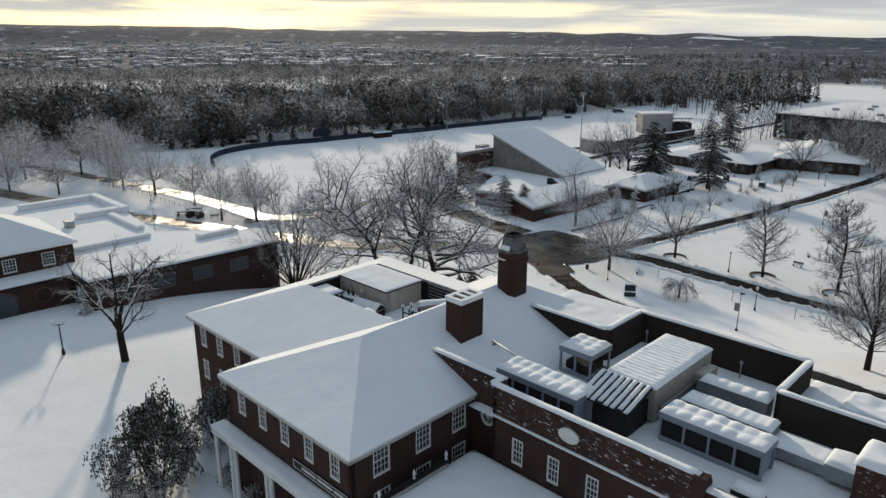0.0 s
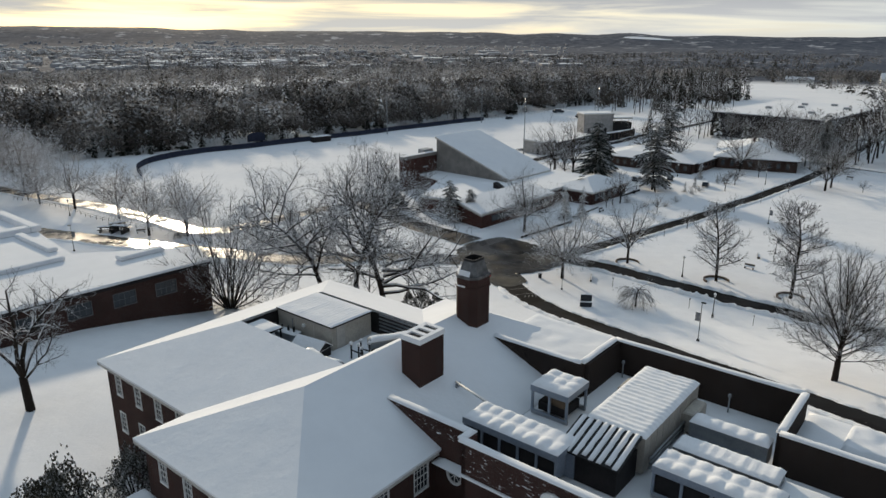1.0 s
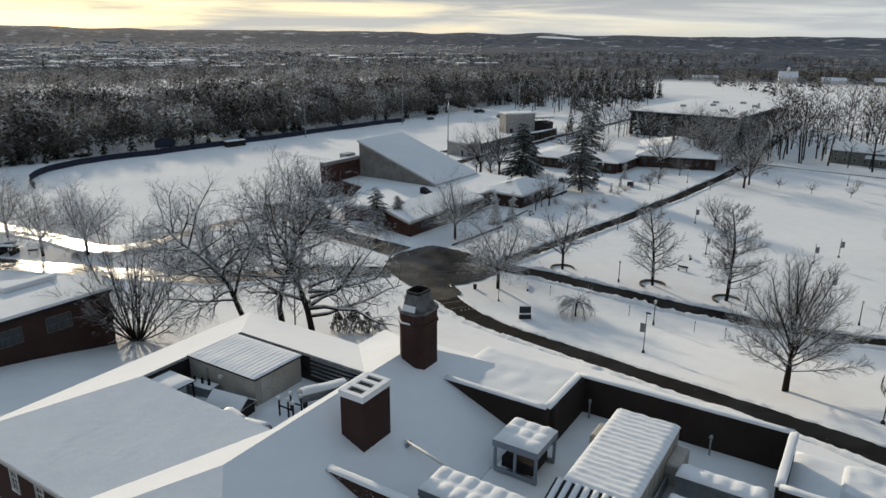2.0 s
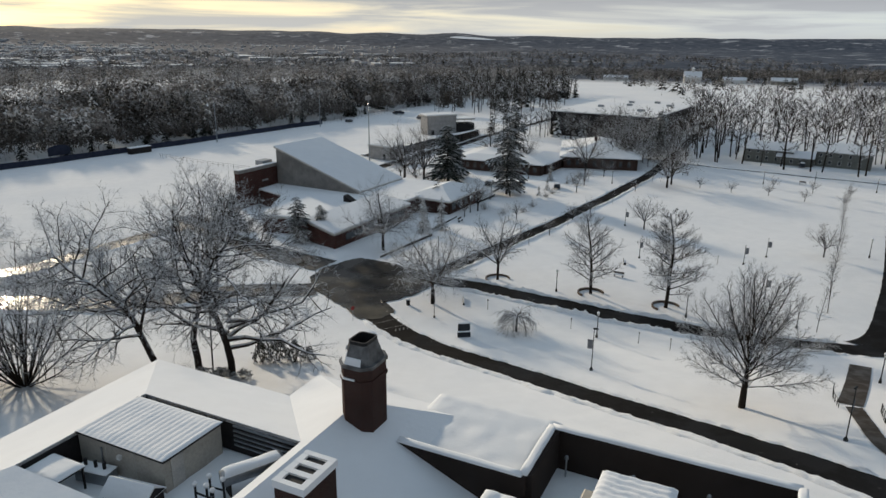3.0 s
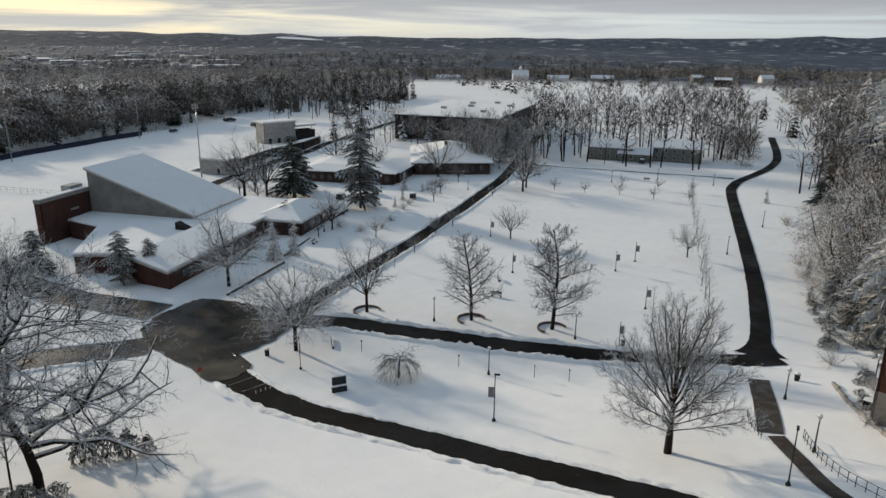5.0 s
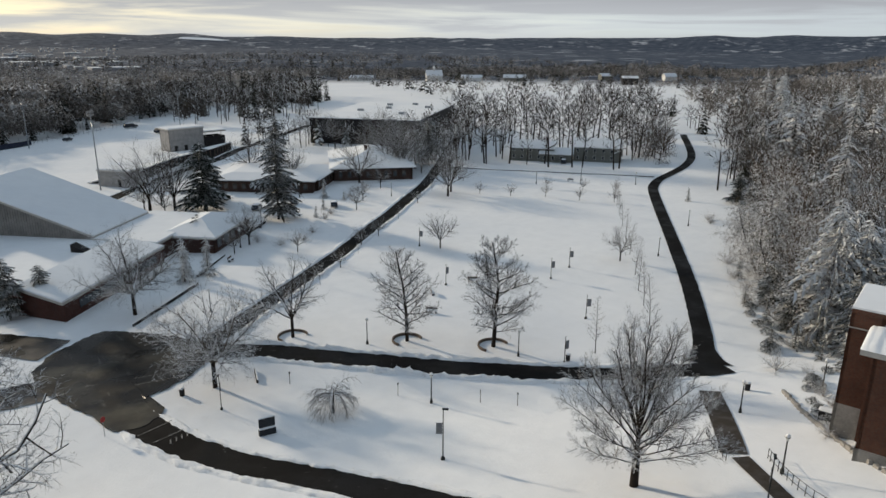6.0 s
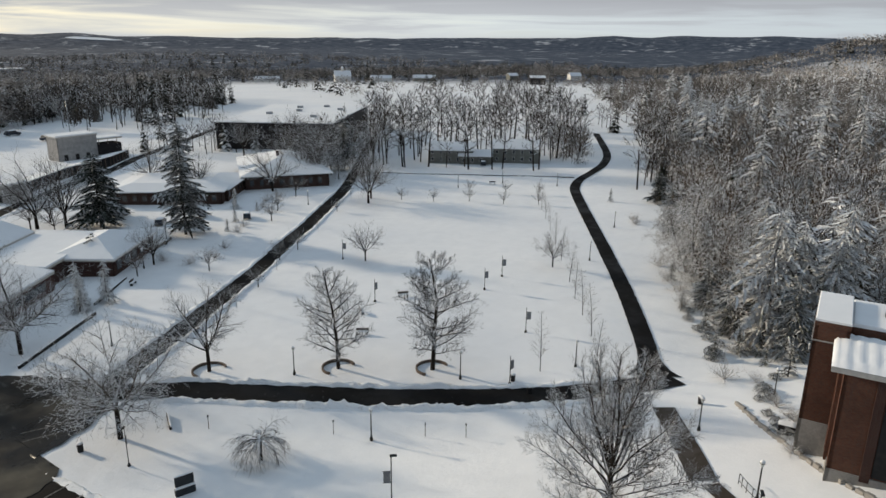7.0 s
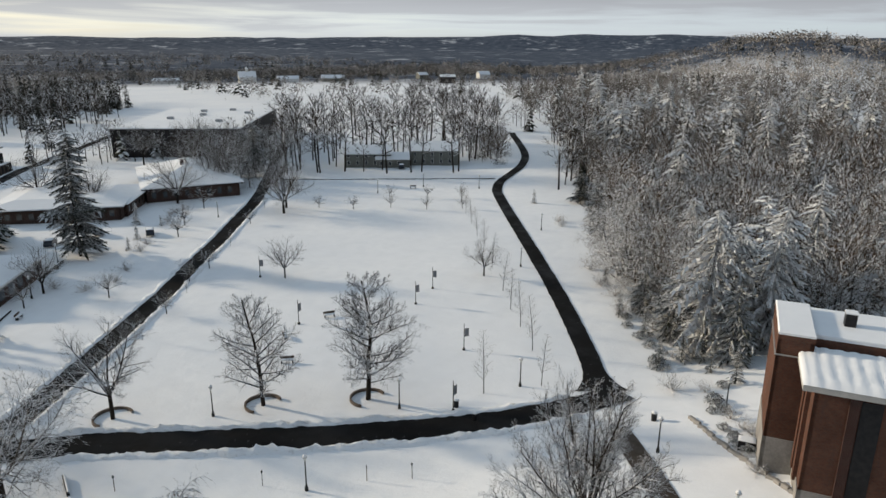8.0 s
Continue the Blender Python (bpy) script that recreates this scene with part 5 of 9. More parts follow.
for q in ([(-75, -30, 16.3), (-75, 9.1, 16.3), (-84, 0, 20.6), (-84, -22, 20.6)], [(-75, 9.1, 16.3), (-93, 9.1, 16.3), (-84, 0, 20.6)], [(-93, 9.1, 16.3), (-93, -30, 16.3), (-84, -22, 20.6), (-84, 0, 20.6)]):
    part("roof", slab(q, 0.3), M_roofsnow, oldhall)
for y in (-14.5, -8.6, -2.7):
    arch = Bm()
    ring = [(y + 2.0 * math.cos(t), 10.6 + 1.3 * math.sin(t)) for t in [math.pi * i / 12 for i in range(13)]]
    ring += [(y - 2.0, 8.6), (y + 2.0, 8.6)]
    arch.add([(-71.42, a_, z) for a_, z in ring], [tuple(range(len(ring)))])
    part("arch", arch, M_glass, oldhall, "dark arched opening")
    surround = Bm()
    for i in range(12):
        t0, t1 = math.pi * i / 12, math.pi * (i + 1) / 12
        surround.add([(-71.36, y + r_ * math.cos(t), 10.6 + r_ * 0.66 * math.sin(t)) for t in (t0, t1) for r_ in (2.0, 2.35)], [(0, 1, 3, 2)])
    part("arch_surround", surround, M_brick_warm, oldhall)
rg = Bm()
for i in range(20):
    t0, t1 = 2 * math.pi * i / 20, 2 * math.pi * (i + 1) / 20
    rg.add([(-71.4, 2.6 + r_ * math.cos(t), 10.6 + r_ * math.sin(t)) for t in (t0, t1) for r_ in (0.95, 1.2)], [(0, 1, 3, 2)])
part("round_window_ring", rg, M_brick_warm, oldhall, "round brick window surround")

lowing = thing("low_wing", LH, "long low brick wing with flat snowy roof", "building")
lww = [(s, 9.4, 3.2, 2.0, 4, 2) for s in (2.5, 8.5, 14.5, 20.5)]
# frames in lead grey, not white: the wing's shadow put into their colour
windowed_wall(lowing, "wall", (-66.0, 7.0), (-64.7, 36.0), 2, 12.7, lww, M_brick, paint=M_lead)
part("wall", Bm().wall((-64.7, 36.0), (-72, 38.5), 0, 12.7, 0.35), M_brick, lowing)
part("wall", Bm().wall((-72, 38.5), (-83, 24), 0, 12.7, 0.35), M_brick, lowing)
part("wall", Bm().wall((-83, 24), (-117, 28), 0, 12.7, 0.35), M_brick, lowing)
part("wall", Bm().wall((-71.5, 6.6), (-66.0, 7.0), 4, 12.7, 0.35), M_brick, lowing)
snow_roof(lowing, [(-66, 7), (-64.7, 36), (-72, 38.5), (-83, 24), (-83, 7)], 12.7, 0.35, 0.3, M_dark)
snow_roof(lowing, [(-83, 7), (-83, 24), (-117, 28), (-121, 7)], 12.72, 0.35, 0.2, M_dark)
for x0, x1, y0, y1, hh in ((-116, -100, 25, 26.6, 1.1), (-116, -114.4, 12, 24.9, 1.1), (-102, -100, 17.5, 24.9, 1.1), (-99, -86, 22, 23.4, 0.7)):
    part("roof_kerb", Bm().box(x0, x1, y0, y1, 13.05, 13.05 + hh, 0.15), M_roofsnow, lowing)
for k, (x0, x1, y0, y1) in enumerate(((-81.5, -80.3, 10, 22), (-75, -73.4, 27, 34))):
    part("roof_kerb", Bm().box(x0, x1, y0, y1, 13.05, 13.75, 0.15), M_roofsnow, lowing)
for x, y in ((-88, 9.4), (-91.5, 9.8), (-97, 14)):
    part("roof_unit", Bm().box(x, x + 1.5, y, y + 1.3, 13.0, 14.2, 0.06), M_steel, lowing)

# ---- roof plant on the main building ----
def at_main(u, v, z, turn=0.0):
    return MB @ pose(u, v, z, 0, 0, turn)


def chiller(u, v, w, d, hgt, bays, fans, label, open_base=False, seed=0):
    """Air-cooled chiller: enamelled frame with posts, dark bays behind them, fan deck under pillows of snow."""
    t = thing("rooftop_chiller", at_main(u, v, FLAT), label, "rooftop unit", "rooftop chillers")
    part("base_rail", Bm().box(0, w, 0.05, 0.25, 0.02, 0.3), M_steel, t)
    part("base_rail", Bm().box(0, w, d - 0.25, d - 0.05, 0.02, 0.3), M_steel, t)
    part("casing", Bm().box(-0.06, w + 0.06, -0.06, d + 0.06, hgt - 0.5, hgt, 0.03), M_bluegrey, t, "blue-grey enamelled fan deck")
    n = bays
    for i in range(n + 1):
        x = (w - 0.16) * i / n
        for y in (0.0, d - 0.16):
            part("post", Bm().box(x, x + 0.16, y, y + 0.16, 0.3, hgt - 0.5), M_bluegrey, t)
    for i in range(n):
        x0, x1 = (w - 0.16) * i / n + 0.16, (w - 0.16) * (i + 1) / n
        for y in ((0.12, 0.16), (d - 0.16, d - 0.12)):
            if not open_base:
                part("coil_panel", Bm().box(x0, x1, y[0], y[1], 0.34, hgt - 0.52), M_dark, t)
    for x in (0.1, w - 0.14):
        if not open_base:
            part("end_panel", Bm().box(x, x + 0.04, 0.16, d - 0.16, 0.3, hgt - 0.5), M_bluegrey, t)
    if open_base:
        part("coil_panel", Bm().box(0.4, w - 0.4, 0.4, d - 0.4, 0.3, 1.0), M_dark, t)
    part("lower_rail", Bm().box(0, w, -0.02, 0.02, 0.3, 0.42), M_bluegrey, t)
    part("snow_cover", soft_top(-0.05, w + 0.05, -0.05, d + 0.05, hgt, 0.16, fans[0] * 8, fans[1] * 8, 0.3, seed, (fans[0], fans[1], 0.17)), M_puff, t, "pillows of snow over the fans", smooth=True)
    return t


chiller(0.4, 14.3, 7.2, 2.5, 2.25, 5, (8, 2), "long blue-grey chiller topped with snow pillows", seed=1)
chiller(1.6, 20.9, 3.0, 3.0, 2.35, 2, (3, 3), "square open-framed cooling unit topped with snow", True, 2)
chiller(12.5, 17.2, 7.0, 2.2, 2.2, 4, (7, 2), "long blue-grey chiller topped with snow pillows", seed=3)

ahu = thing("air_handler", at_main(7.2, 18.7, FLAT), "large beige air handling unit under ribbed snow", "rooftop unit")
part("casing", Bm().box(0, 4.1, 0, 9.3, 0.2, 2.75, 0.04), M_beige, ahu, "beige sheet-metal casing")
for i in range(9):
    part("seam", Bm().box(4.1, 4.13, 0.9 + 1.0 * i, 0.95 + 1.0 * i, 0.25, 2.7), M_trim, ahu)
b = Bm()
vs, nx, ny = [], 16, 84
for j in range(ny + 1):
    for i in range(nx + 1):
        x, y = -0.06 + 4.22 * i / nx, -0.06 + 9.42 * j / ny
        rim = min(min(x + 0.06, 4.16 - x, y + 0.06, 9.36 - y) / 0.22, 1)
        rib = abs(math.sin(math.pi * y / 0.52 + 0.8 * noise.noise((x * 1.4, y * 0.5, 1)))) ** 0.7
        vs.append((x, y, 2.76 + math.sqrt(max(rim, 0)) * (0.13 + 0.11 * rib + 0.05 * noise.noise((x * 2, y * 2, 3)))))
b.add(vs, [(j * (nx + 1) + i, j * (nx + 1) + i + 1, (j + 1) * (nx + 1) + i + 1, (j + 1) * (nx + 1) + i) for j in range(ny) for i in range(nx)])
part("snow_cover", b, M_puff, ahu, "thin ribbed snow", smooth=True)
part("side_duct", Bm().box(4.1, 5.0, 6.2, 8.6, 0.4, 1.9, 0.1), M_beige, ahu)
part("side_duct", Bm().box(-0.8, 0, 6.4, 8.2, 0.4, 2.1, 0.1), M_beige, ahu)
for k in range(3):
    part("pipe", Bm().tube((4.35, 0.5, 0.5 + 0.35 * k), (4.35, 6.2, 0.5 + 0.35 * k), 0.09, 0.09, 8), M_steel, ahu, smooth=True)

hut = thing("plant_hut", at_main(6.9, 15.6, FLAT), "dark plant hut with a slatted snowy lean-to roof", "rooftop hut")
part("wall", Bm().box(0.1, 4.0, 0.1, 3.0, 0, 1.9), M_dark, hut)
part("door", Bm().box(0.3, 1.2, 0.02, 0.1, 0.05, 1.85), M_bluegrey, hut, "pale grey door")
roofp = Bm().add([(-0.1, -0.15, 2.0), (4.2, -0.15, 2.0), (4.2, 3.1, 2.85), (-0.1, 3.1, 2.85), (-0.1, -0.15, 1.9), (4.2, -0.15, 1.9), (4.2, 3.1, 2.75), (-0.1, 3.1, 2.75)], [(0, 1, 2, 3), (7, 6, 5, 4), (0, 4, 5, 1), (1, 5, 6, 2), (2, 6, 7, 3), (3, 7, 4, 0)])
part("roof", roofp, M_black, hut)
for i in range(8):
    x = 0.02 + 0.53 * i
    rr = random.Random(i)
    y1 = 3.05
    y0 = -0.12 if i % 3 else 0.05
    s = Bm()
    pts = []
    for k in range(9):
        y = y0 + (y1 - y0) * k / 8
        z = 2.0 + (y + 0.15) / 3.25 * 0.85
        wv = 0.19 + 0.05 * noise.noise((x, y * 2, 1))
        hh = 0.13 + 0.05 * noise.noise((x, y * 3, 5))
        pts += [(x, y, z + 0.01), (x + 0.06, y, z + hh), (x + wv + 0.1, y, z + hh), (x + wv + 0.16, y, z + 0.01)]
    fs = [(4 * k + j, 4 * k + j + 1, 4 * k + j + 5, 4 * k + j + 4) for k in range(8) for j in range(3)] + [(3, 2, 1, 0), (32, 33, 34, 35)]
    part("snow_strip", s.add(pts, [f[::-1] for f in fs]), M_puff, hut, smooth=True)


def duct(u0, u1, v, d, z0, hgt, label, seed, bumps):
    t = thing("roof_duct", at_main(u0, v, FLAT), label, "duct", "roof ducts")
    part("casing", Bm().box(0, u1 - u0, 0, d, z0, z0 + hgt, 0.03), M_steel, t)
    for k in range(3):
        x = 0.4 + (u1 - u0 - 0.9) * k / 2
        part("support", Bm().box(x, x + 0.12, 0.1, d - 0.1, 0, z0), M_steel, t)
    part("snow_cover", soft_top(-0.04, u1 - u0 + 0.04, -0.04, d + 0.04, z0 + hgt, 0.2, 36, 10, 0.25, seed, bumps), M_puff, t, smooth=True)
    return t


duct(12.4, 18.7, 20.6, 1.7, 0.4, 1.35, "long sheet-metal duct under lumpy snow", 21, (10, 1, 0.09))
duct(12.2, 17.2, 24.0, 1.3, 0.4, 1.5, "metal duct topped with rounded snow", 22, (5, 1, 0.18))
e = duct(18.7, 22.2, 20.4, 2.0, 0.2, 0.8, "low metal duct sloping under snow", 23, None)
duct(22.2, 27.5, 20.0, 2.2, 0.3, 1.1, "low metal duct buried in snow", 24, (3, 1, 0.12))
end_pier = thing("brick_stack", at_main(24.4, 17.0, 15.0), "broad brick stack plastered with snow", "chimney")
part("shaft", Bm().box(0, 2.6, 0, 2.8, 0, 7.6), M_brick_snow, end_pier)
part("cap", soft_top(-0.15, 2.75, -0.15, 2.95, 7.6, 0.45, 14, 14, 0.4, seed=25), M_puff, end_pier, smooth=True)
for u, v, w, d, hh in ((14.8, 13.0, 2.6, 2.0, 0.55), (18.6, 14.8, 1.8, 1.1, 0.4)):
    t = thing("roof_curb", at_main(u, v, FLAT), "low roof curb covered in snow", "roof curb", "roof curbs")
    part("curb", Bm().box(0, w, 0, d, -0.02, hh), M_dark, t)
    part("snow_cover", soft_top(-0.05, w + 0.05, -0.05, d + 0.05, hh, 0.25, 12, 10, 0.3, seed=int(u)), M_puff, t, smooth=True)
fan = thing("roof_fan", at_main(18.4, 13.4, FLAT), "small round metal roof fan", "roof fan")
part("drum", Bm().lathe([(0.42, 0.0), (0.42, 0.45), (0.5, 0.5), (0.5, 0.7), (0.3, 0.85)], 14), M_steel, fan, smooth=True)
for u, v in ((8.6, 30.2), (12.9, 30.3), (4.4, 30.4)):
    t = thing("vent_pipe", at_main(u, v, FLAT), "thin vent pipe with snow on top", "vent pipe", "vent pipes")
    part("pipe", Bm().tube((0, 0, 0), (0, 0, 1.3), 0.06, 0.06, 8), M_steel, t, smooth=True)
    part("cowl", Bm().lathe([(0.05, 1.25), (0.16, 1.3), (0.1, 1.5), (0.02, 1.55)], 8), M_steel, t, smooth=True)
rail = thing("roof_pipe_run", at_main(-3.2, 17.6, 19.9), "pale pipe run across the roof", "pipe run")
part("pipe", Bm().tube((0, 0.4, 0.9), (5.2, -0.2, 0.2), 0.10, 0.10, 8), M_white, rail, smooth=True)
part("bracket", Bm().box(0.2, 0.3, 0.1, 0.6, 0.2, 0.9), M_steel, rail)
part("bracket", Bm().box(4.6, 4.7, -0.3, 0.2, -1.0, 0.2), M_steel, rail)

# ---- things in the sunk roof court ----
box = thing("plant_room", at_main(-21.9, 16.35, COURT), "beige metal plant room with a ribbed snowy roof", "plant room")
part("wall", Bm().box(0, 7.0, 0, 4.5, -0.05, 2.1), M_beige, box)
b, vs, nx, ny = Bm(), [], 90, 10
for j in range(ny + 1):
    for i in range(nx + 1):
        x, y = -0.12 + 7.24 * i / nx, -0.12 + 4.74 * j / ny
        rim_ = min(min(x + 0.12, 7.12 - x, y + 0.12, 4.62 - y) / 0.2, 1)
        rib = abs(math.sin(math.pi * x / 0.42 + 0.5 * noise.noise((x * 0.7, y * 0.6, 1)))) ** 0.6
        vs.append((x, y, 2.15 + math.sqrt(max(rim_, 0)) * (0.07 + 0.05 * rib + 0.03 * noise.noise((x, y, 6)))))
b.add(vs, [(j * (nx + 1) + i, j * (nx + 1) + i + 1, (j + 1) * (nx + 1) + i + 1, (j + 1) * (nx + 1) + i) for j in range(ny) for i in range(nx)])
part("snow_cover", b, M_puff, box, "thin ribbed snow over a metal roof", smooth=True)
part("edge_trim", Bm().box(-0.1, 7.1, -0.1, 4.6, 2.0, 2.15), M_black, box)
for x in (2.3, 4.7):
    part("panel_joint", Bm().box(x, x + 0.03, -0.015, 0, 0, 2.0), M_trim, box)
part("wall_light", Bm().box(3.4, 3.65, -0.2, 0, 1.25, 1.5), M_white, box, "small white wall lamp")
part("pipe_stub", Bm().tube((2.0, -0.06, 0.2), (2.0, -0.06, 1.6), 0.05, 0.05, 6), M_steel, box)
part("door", Bm().box(7.0, 7.04, 0.5, 1.4, 0.02, 1.95), M_trim, box)
cab = thing("dark_cabinet", at_main(-17.0, 13.9, COURT, 8), "dark gabled cabinet with a snowy top", "cabinet")
part("body", Bm().box(0, 2.7, 0, 1.6, -0.05, 0.85), M_dark, cab)
gab = Bm().add([(-0.15, -0.15, 0.8), (2.85, -0.15, 0.8), (2.85, 1.75, 0.8), (-0.15, 1.75, 0.8), (-0.15, 0.8, 1.5), (2.85, 0.8, 1.5)], [(0, 1, 5, 4), (2, 3, 4, 5), (1, 2, 5), (3, 0, 4), (3, 2, 1, 0)])
part("roof", gab, M_puff, cab, "gabled top under snow")
part("gable_panel", Bm().add([(2.86, 0.0, 0.84), (2.86, 1.6, 0.84), (2.86, 0.8, 1.38)], [(0, 1, 2)]), M_dark, cab)
can = thing("duct_canopy", at_main(-21.9, 12.7, COURT), "flat snowy canopy on dark legs", "canopy")
part("deck", Bm().box(0, 2.6, 0, 2.0, 1.35, 1.5), M_dark, can)
part("snow_cover", soft_top(-0.05, 2.65, -0.05, 2.05, 1.5, 0.2, 14, 10, 0.3, seed=51), M_puff, can, smooth=True)
for x, y in ((0.05, 0.05), (2.45, 0.05), (0.05, 1.85), (2.45, 1.85)):
    part("leg", Bm().box(x, x + 0.1, y, y + 0.1, -0.05, 1.35), M_dark, can)
fl = thing("exhaust_box", at_main(-20.6, 14.9, COURT, 10), "low metal exhaust box with snowy pipes", "exhaust box")
part("body", Bm().box(0, 2.2, 0, 0.9, -0.05, 0.75, 0.03), M_steel, fl)
part("snow_cover", soft_top(-0.04, 2.24, -0.04, 0.94, 0.75, 0.14, 12, 6, 0.2, seed=52), M_puff, fl, smooth=True)
for x in (0.5, 1.2, 1.8):
    part("stack", Bm().tube((x, 0.4, 0.7), (x, 0.4, 1.3), 0.1, 0.1, 8), M_black, fl)
for k, (u, v, ln, tr) in enumerate(((-14.3, 13.3, 1.9, -12), (-12.3, 12.95, 1.9, 6), (-11.9, 17.6, 3.6, 62))):
    t = thing("round_duct", at_main(u, v, COURT + 0.5, tr), "fat round duct on saddles half covered in snow", "duct", "round ducts")
    part("tube", Bm().tube((0, 0, 0.6), (ln, 0, 0.6), 0.5, 0.5, 14), M_steel, t, smooth=True)
    part("snow_cover", soft_top(0, ln, -0.44, 0.44, 0.86, 0.36, 16, 8, 0.4, seed=50 + k), M_puff, t, smooth=True)
    for x in (0.3, ln - 0.4):
        part("saddle", Bm().box(x, x + 0.1, -0.4, 0.4, -0.55, 0.3), M_dark, t)
frame_ = thing("valve_frame", at_main(-12.7, 16.4, COURT), "dark pipe frame with valves dusted with snow", "pipe frame")
for i, (x, y) in enumerate(((0, 0), (0.7, 0.15), (1.3, 0), (0.2, 0.9), (1.1, 1.0))):
    part("riser", Bm().tube((x, y, -0.05), (x, y, 1.25 + 0.12 * (i % 2)), 0.07, 0.07, 7), M_black, frame_, smooth=True)
    part("valve", Bm().lathe([(0.08, 1.2), (0.17, 1.3), (0.15, 1.42), (0.03, 1.5)], 8, (x, y, 0)), M_puff, frame_, smooth=True)
part("crossbar", Bm().tube((0, 0, 0.75), (1.3, 0, 0.75), 0.06, 0.06, 7), M_black, frame_)
part("crossbar", Bm().tube((0.2, 0.9, 0.6), (1.1, 1.0, 0.6), 0.06, 0.06, 7), M_black, frame_)

# ---- lamps, poles, signs, fences ----
def build_lamp(hgt=4.3):
    t = thing("street_lamp", pose(0, 0, 0), "black iron post lamp with a snow-capped lantern", "street lamp", "post lamps")
    part("post", Bm().lathe([(0.20, -0.2), (0.20, 0.25), (0.14, 0.5), (0.085, 0.75), (0.065, hgt - 0.75), (0.09, hgt - 0.7)], 8), M_iron, t, smooth=True)
    lan = part("lantern", Bm().lathe([(0.10, hgt - 0.7), (0.20, hgt - 0.35), (0.22, hgt - 0.3)], 8), M_lampglass, t, "frosted glass lantern")
    part("cap", Bm().lathe([(0.27, hgt - 0.3), (0.16, hgt - 0.12), (0.03, hgt)], 8), M_iron, lan)
    part("snow_cap", Bm().lathe([(0.25, hgt - 0.26), (0.19, hgt - 0.08), (0.04, hgt + 0.06)], 8), M_puff, lan, smooth=True)
    return t


lamp = build_lamp()
spots_l = [(56.2, 129.4), (52.9, 108.7), (71.8, 112.1), (86.2, 102.8), (78.4, 80.9), (131.5, 129.8), (159.4, 140.6), (93.0, 77.8), (41.9, 157.0), (66.4, 70.1), (166, 201), (182, 196), (190, 180), (118, 214), (95, 228), (74, 208), (61, 190), (-84, 186), (-66, 172), (-104, 206)]
lamp.matrix_basis = on(*spots_l[0])
for i, (x, y) in enumerate(spots_l[1:]):
    copy_thing(lamp, on(x, y, 0, 37 * i))
short = thing("path_marker", pose(0, 0, 0), "short dark marker post standing in snow", "marker post", "marker posts")
part("post", Bm().tube((0, 0, -0.2), (0.03, 0, 1.6), 0.045, 0.04, 6), M_wood, short)
part("head", Bm().box(-0.06, 0.12, -0.05, 0.05, 1.55, 1.85, 0.02), M_iron, short)
sp = [(50.7, 113.1, 10), (57.9, 104.8, 40), (60.9, 101.0, 80), (40.8, 124.7, -60), (68.3, 142.7, 0), (96.5, 135.4, 30)]
short.matrix_basis = on(*sp[0][:2], 0, sp[0][2])
for x, y, t in sp[1:]:
    copy_thing(short, on(x, y, 0, t))


def build_banner(hgt, arm, label, group):
    t = thing("banner_pole", pose(0, 0, 0), label, "banner pole", group)
    part("base", Bm().lathe([(0.24, -0.2), (0.24, 0.15), (0.12, 0.35)], 8), M_iron, t)
    part("pole", Bm().tube((0, 0, 0.1), (0, 0, hgt), 0.07, 0.05, 8), M_iron, t, smooth=True)
    bn = part("banner", Bm().box(0.08, 0.75, -0.02, 0.02, hgt * 0.52, hgt * 0.52 + 1.25, 0.008), M_banner, t, "hanging grey cloth banner")
    part("rod", Bm().tube((0, 0, hgt * 0.52 + 1.27), (0.82, 0, hgt * 0.52 + 1.27), 0.02, 0.02, 6), M_iron, bn)
    part("rod", Bm().tube((0, 0, hgt * 0.52 - 0.02), (0.82, 0, hgt * 0.52 - 0.02), 0.02, 0.02, 6), M_iron, bn)
    if arm:
        part("luminaire", Bm().box(-0.55, 0.12, -0.12, 0.12, hgt - 0.05, hgt + 0.16, 0.05), M_iron, t, "dark shoebox lamp head")
    return t


bp = build_banner(6.0, True, "tall dark lamp pole with a hanging banner", "lamp poles with banners")
bp.matrix_basis = on(44.5, 95.6, 0, 140)
copy_thing(bp, on(57.4, 67.2, 0, 30))
copy_thing(bp, on(30.9, 123.8, 0, 60) @ Matrix.Diagonal((0.8, 0.8, 0.8, 1)))
copy_thing(bp, on(-69.1, 153.2, 0, 60) @ Matrix.Diagonal((0.95, 0.95, 0.95, 1)))
bq = build_banner(4.3, False, "dark pole with a small banner on the green", "banner poles on the green")
bq.matrix_basis = on(91.3, 115.8, 0, -40)
for x, y, t in ((109.8, 136.2, -40), (82.9, 143.5, 10), (93.7, 166.8, -50), (75.4, 106.2, 0), (102, 134, -20)):
    copy_thing(bq, on(x, y, 0, t))
# bins and boxes
for x, y, lab in ((76.6, 106.6, "dark litter bin capped with snow"), (75.2, 102.7, "dark litter bin capped with snow"), (28.2, 130.6, "dark litter bin capped with snow"), (86.2, 84.2, "dark litter bin capped with snow"), (72, 204, "dark litter bin capped with snow")):
    t = thing("litter_bin", on(x, y), lab, "litter bin", "litter bins")
    part("drum", Bm().lathe([(0.32, -0.1), (0.36, 0.9), (0.38, 0.95)], 10), M_black, t)
    part("snow_cap", Bm().lathe([(0.36, 0.95), (0.30, 1.08), (0.05, 1.14)], 10), M_puff, t, smooth=True)
sgn = thing("notice_board", on(32.9, 114.5, 0, -10), "dark two-panel notice board on a snowy lawn", "notice board")
part("base", Bm().box(-1.0, 1.0, -0.25, 0.25, -0.2, 0.85, 0.03), M_sign, sgn)
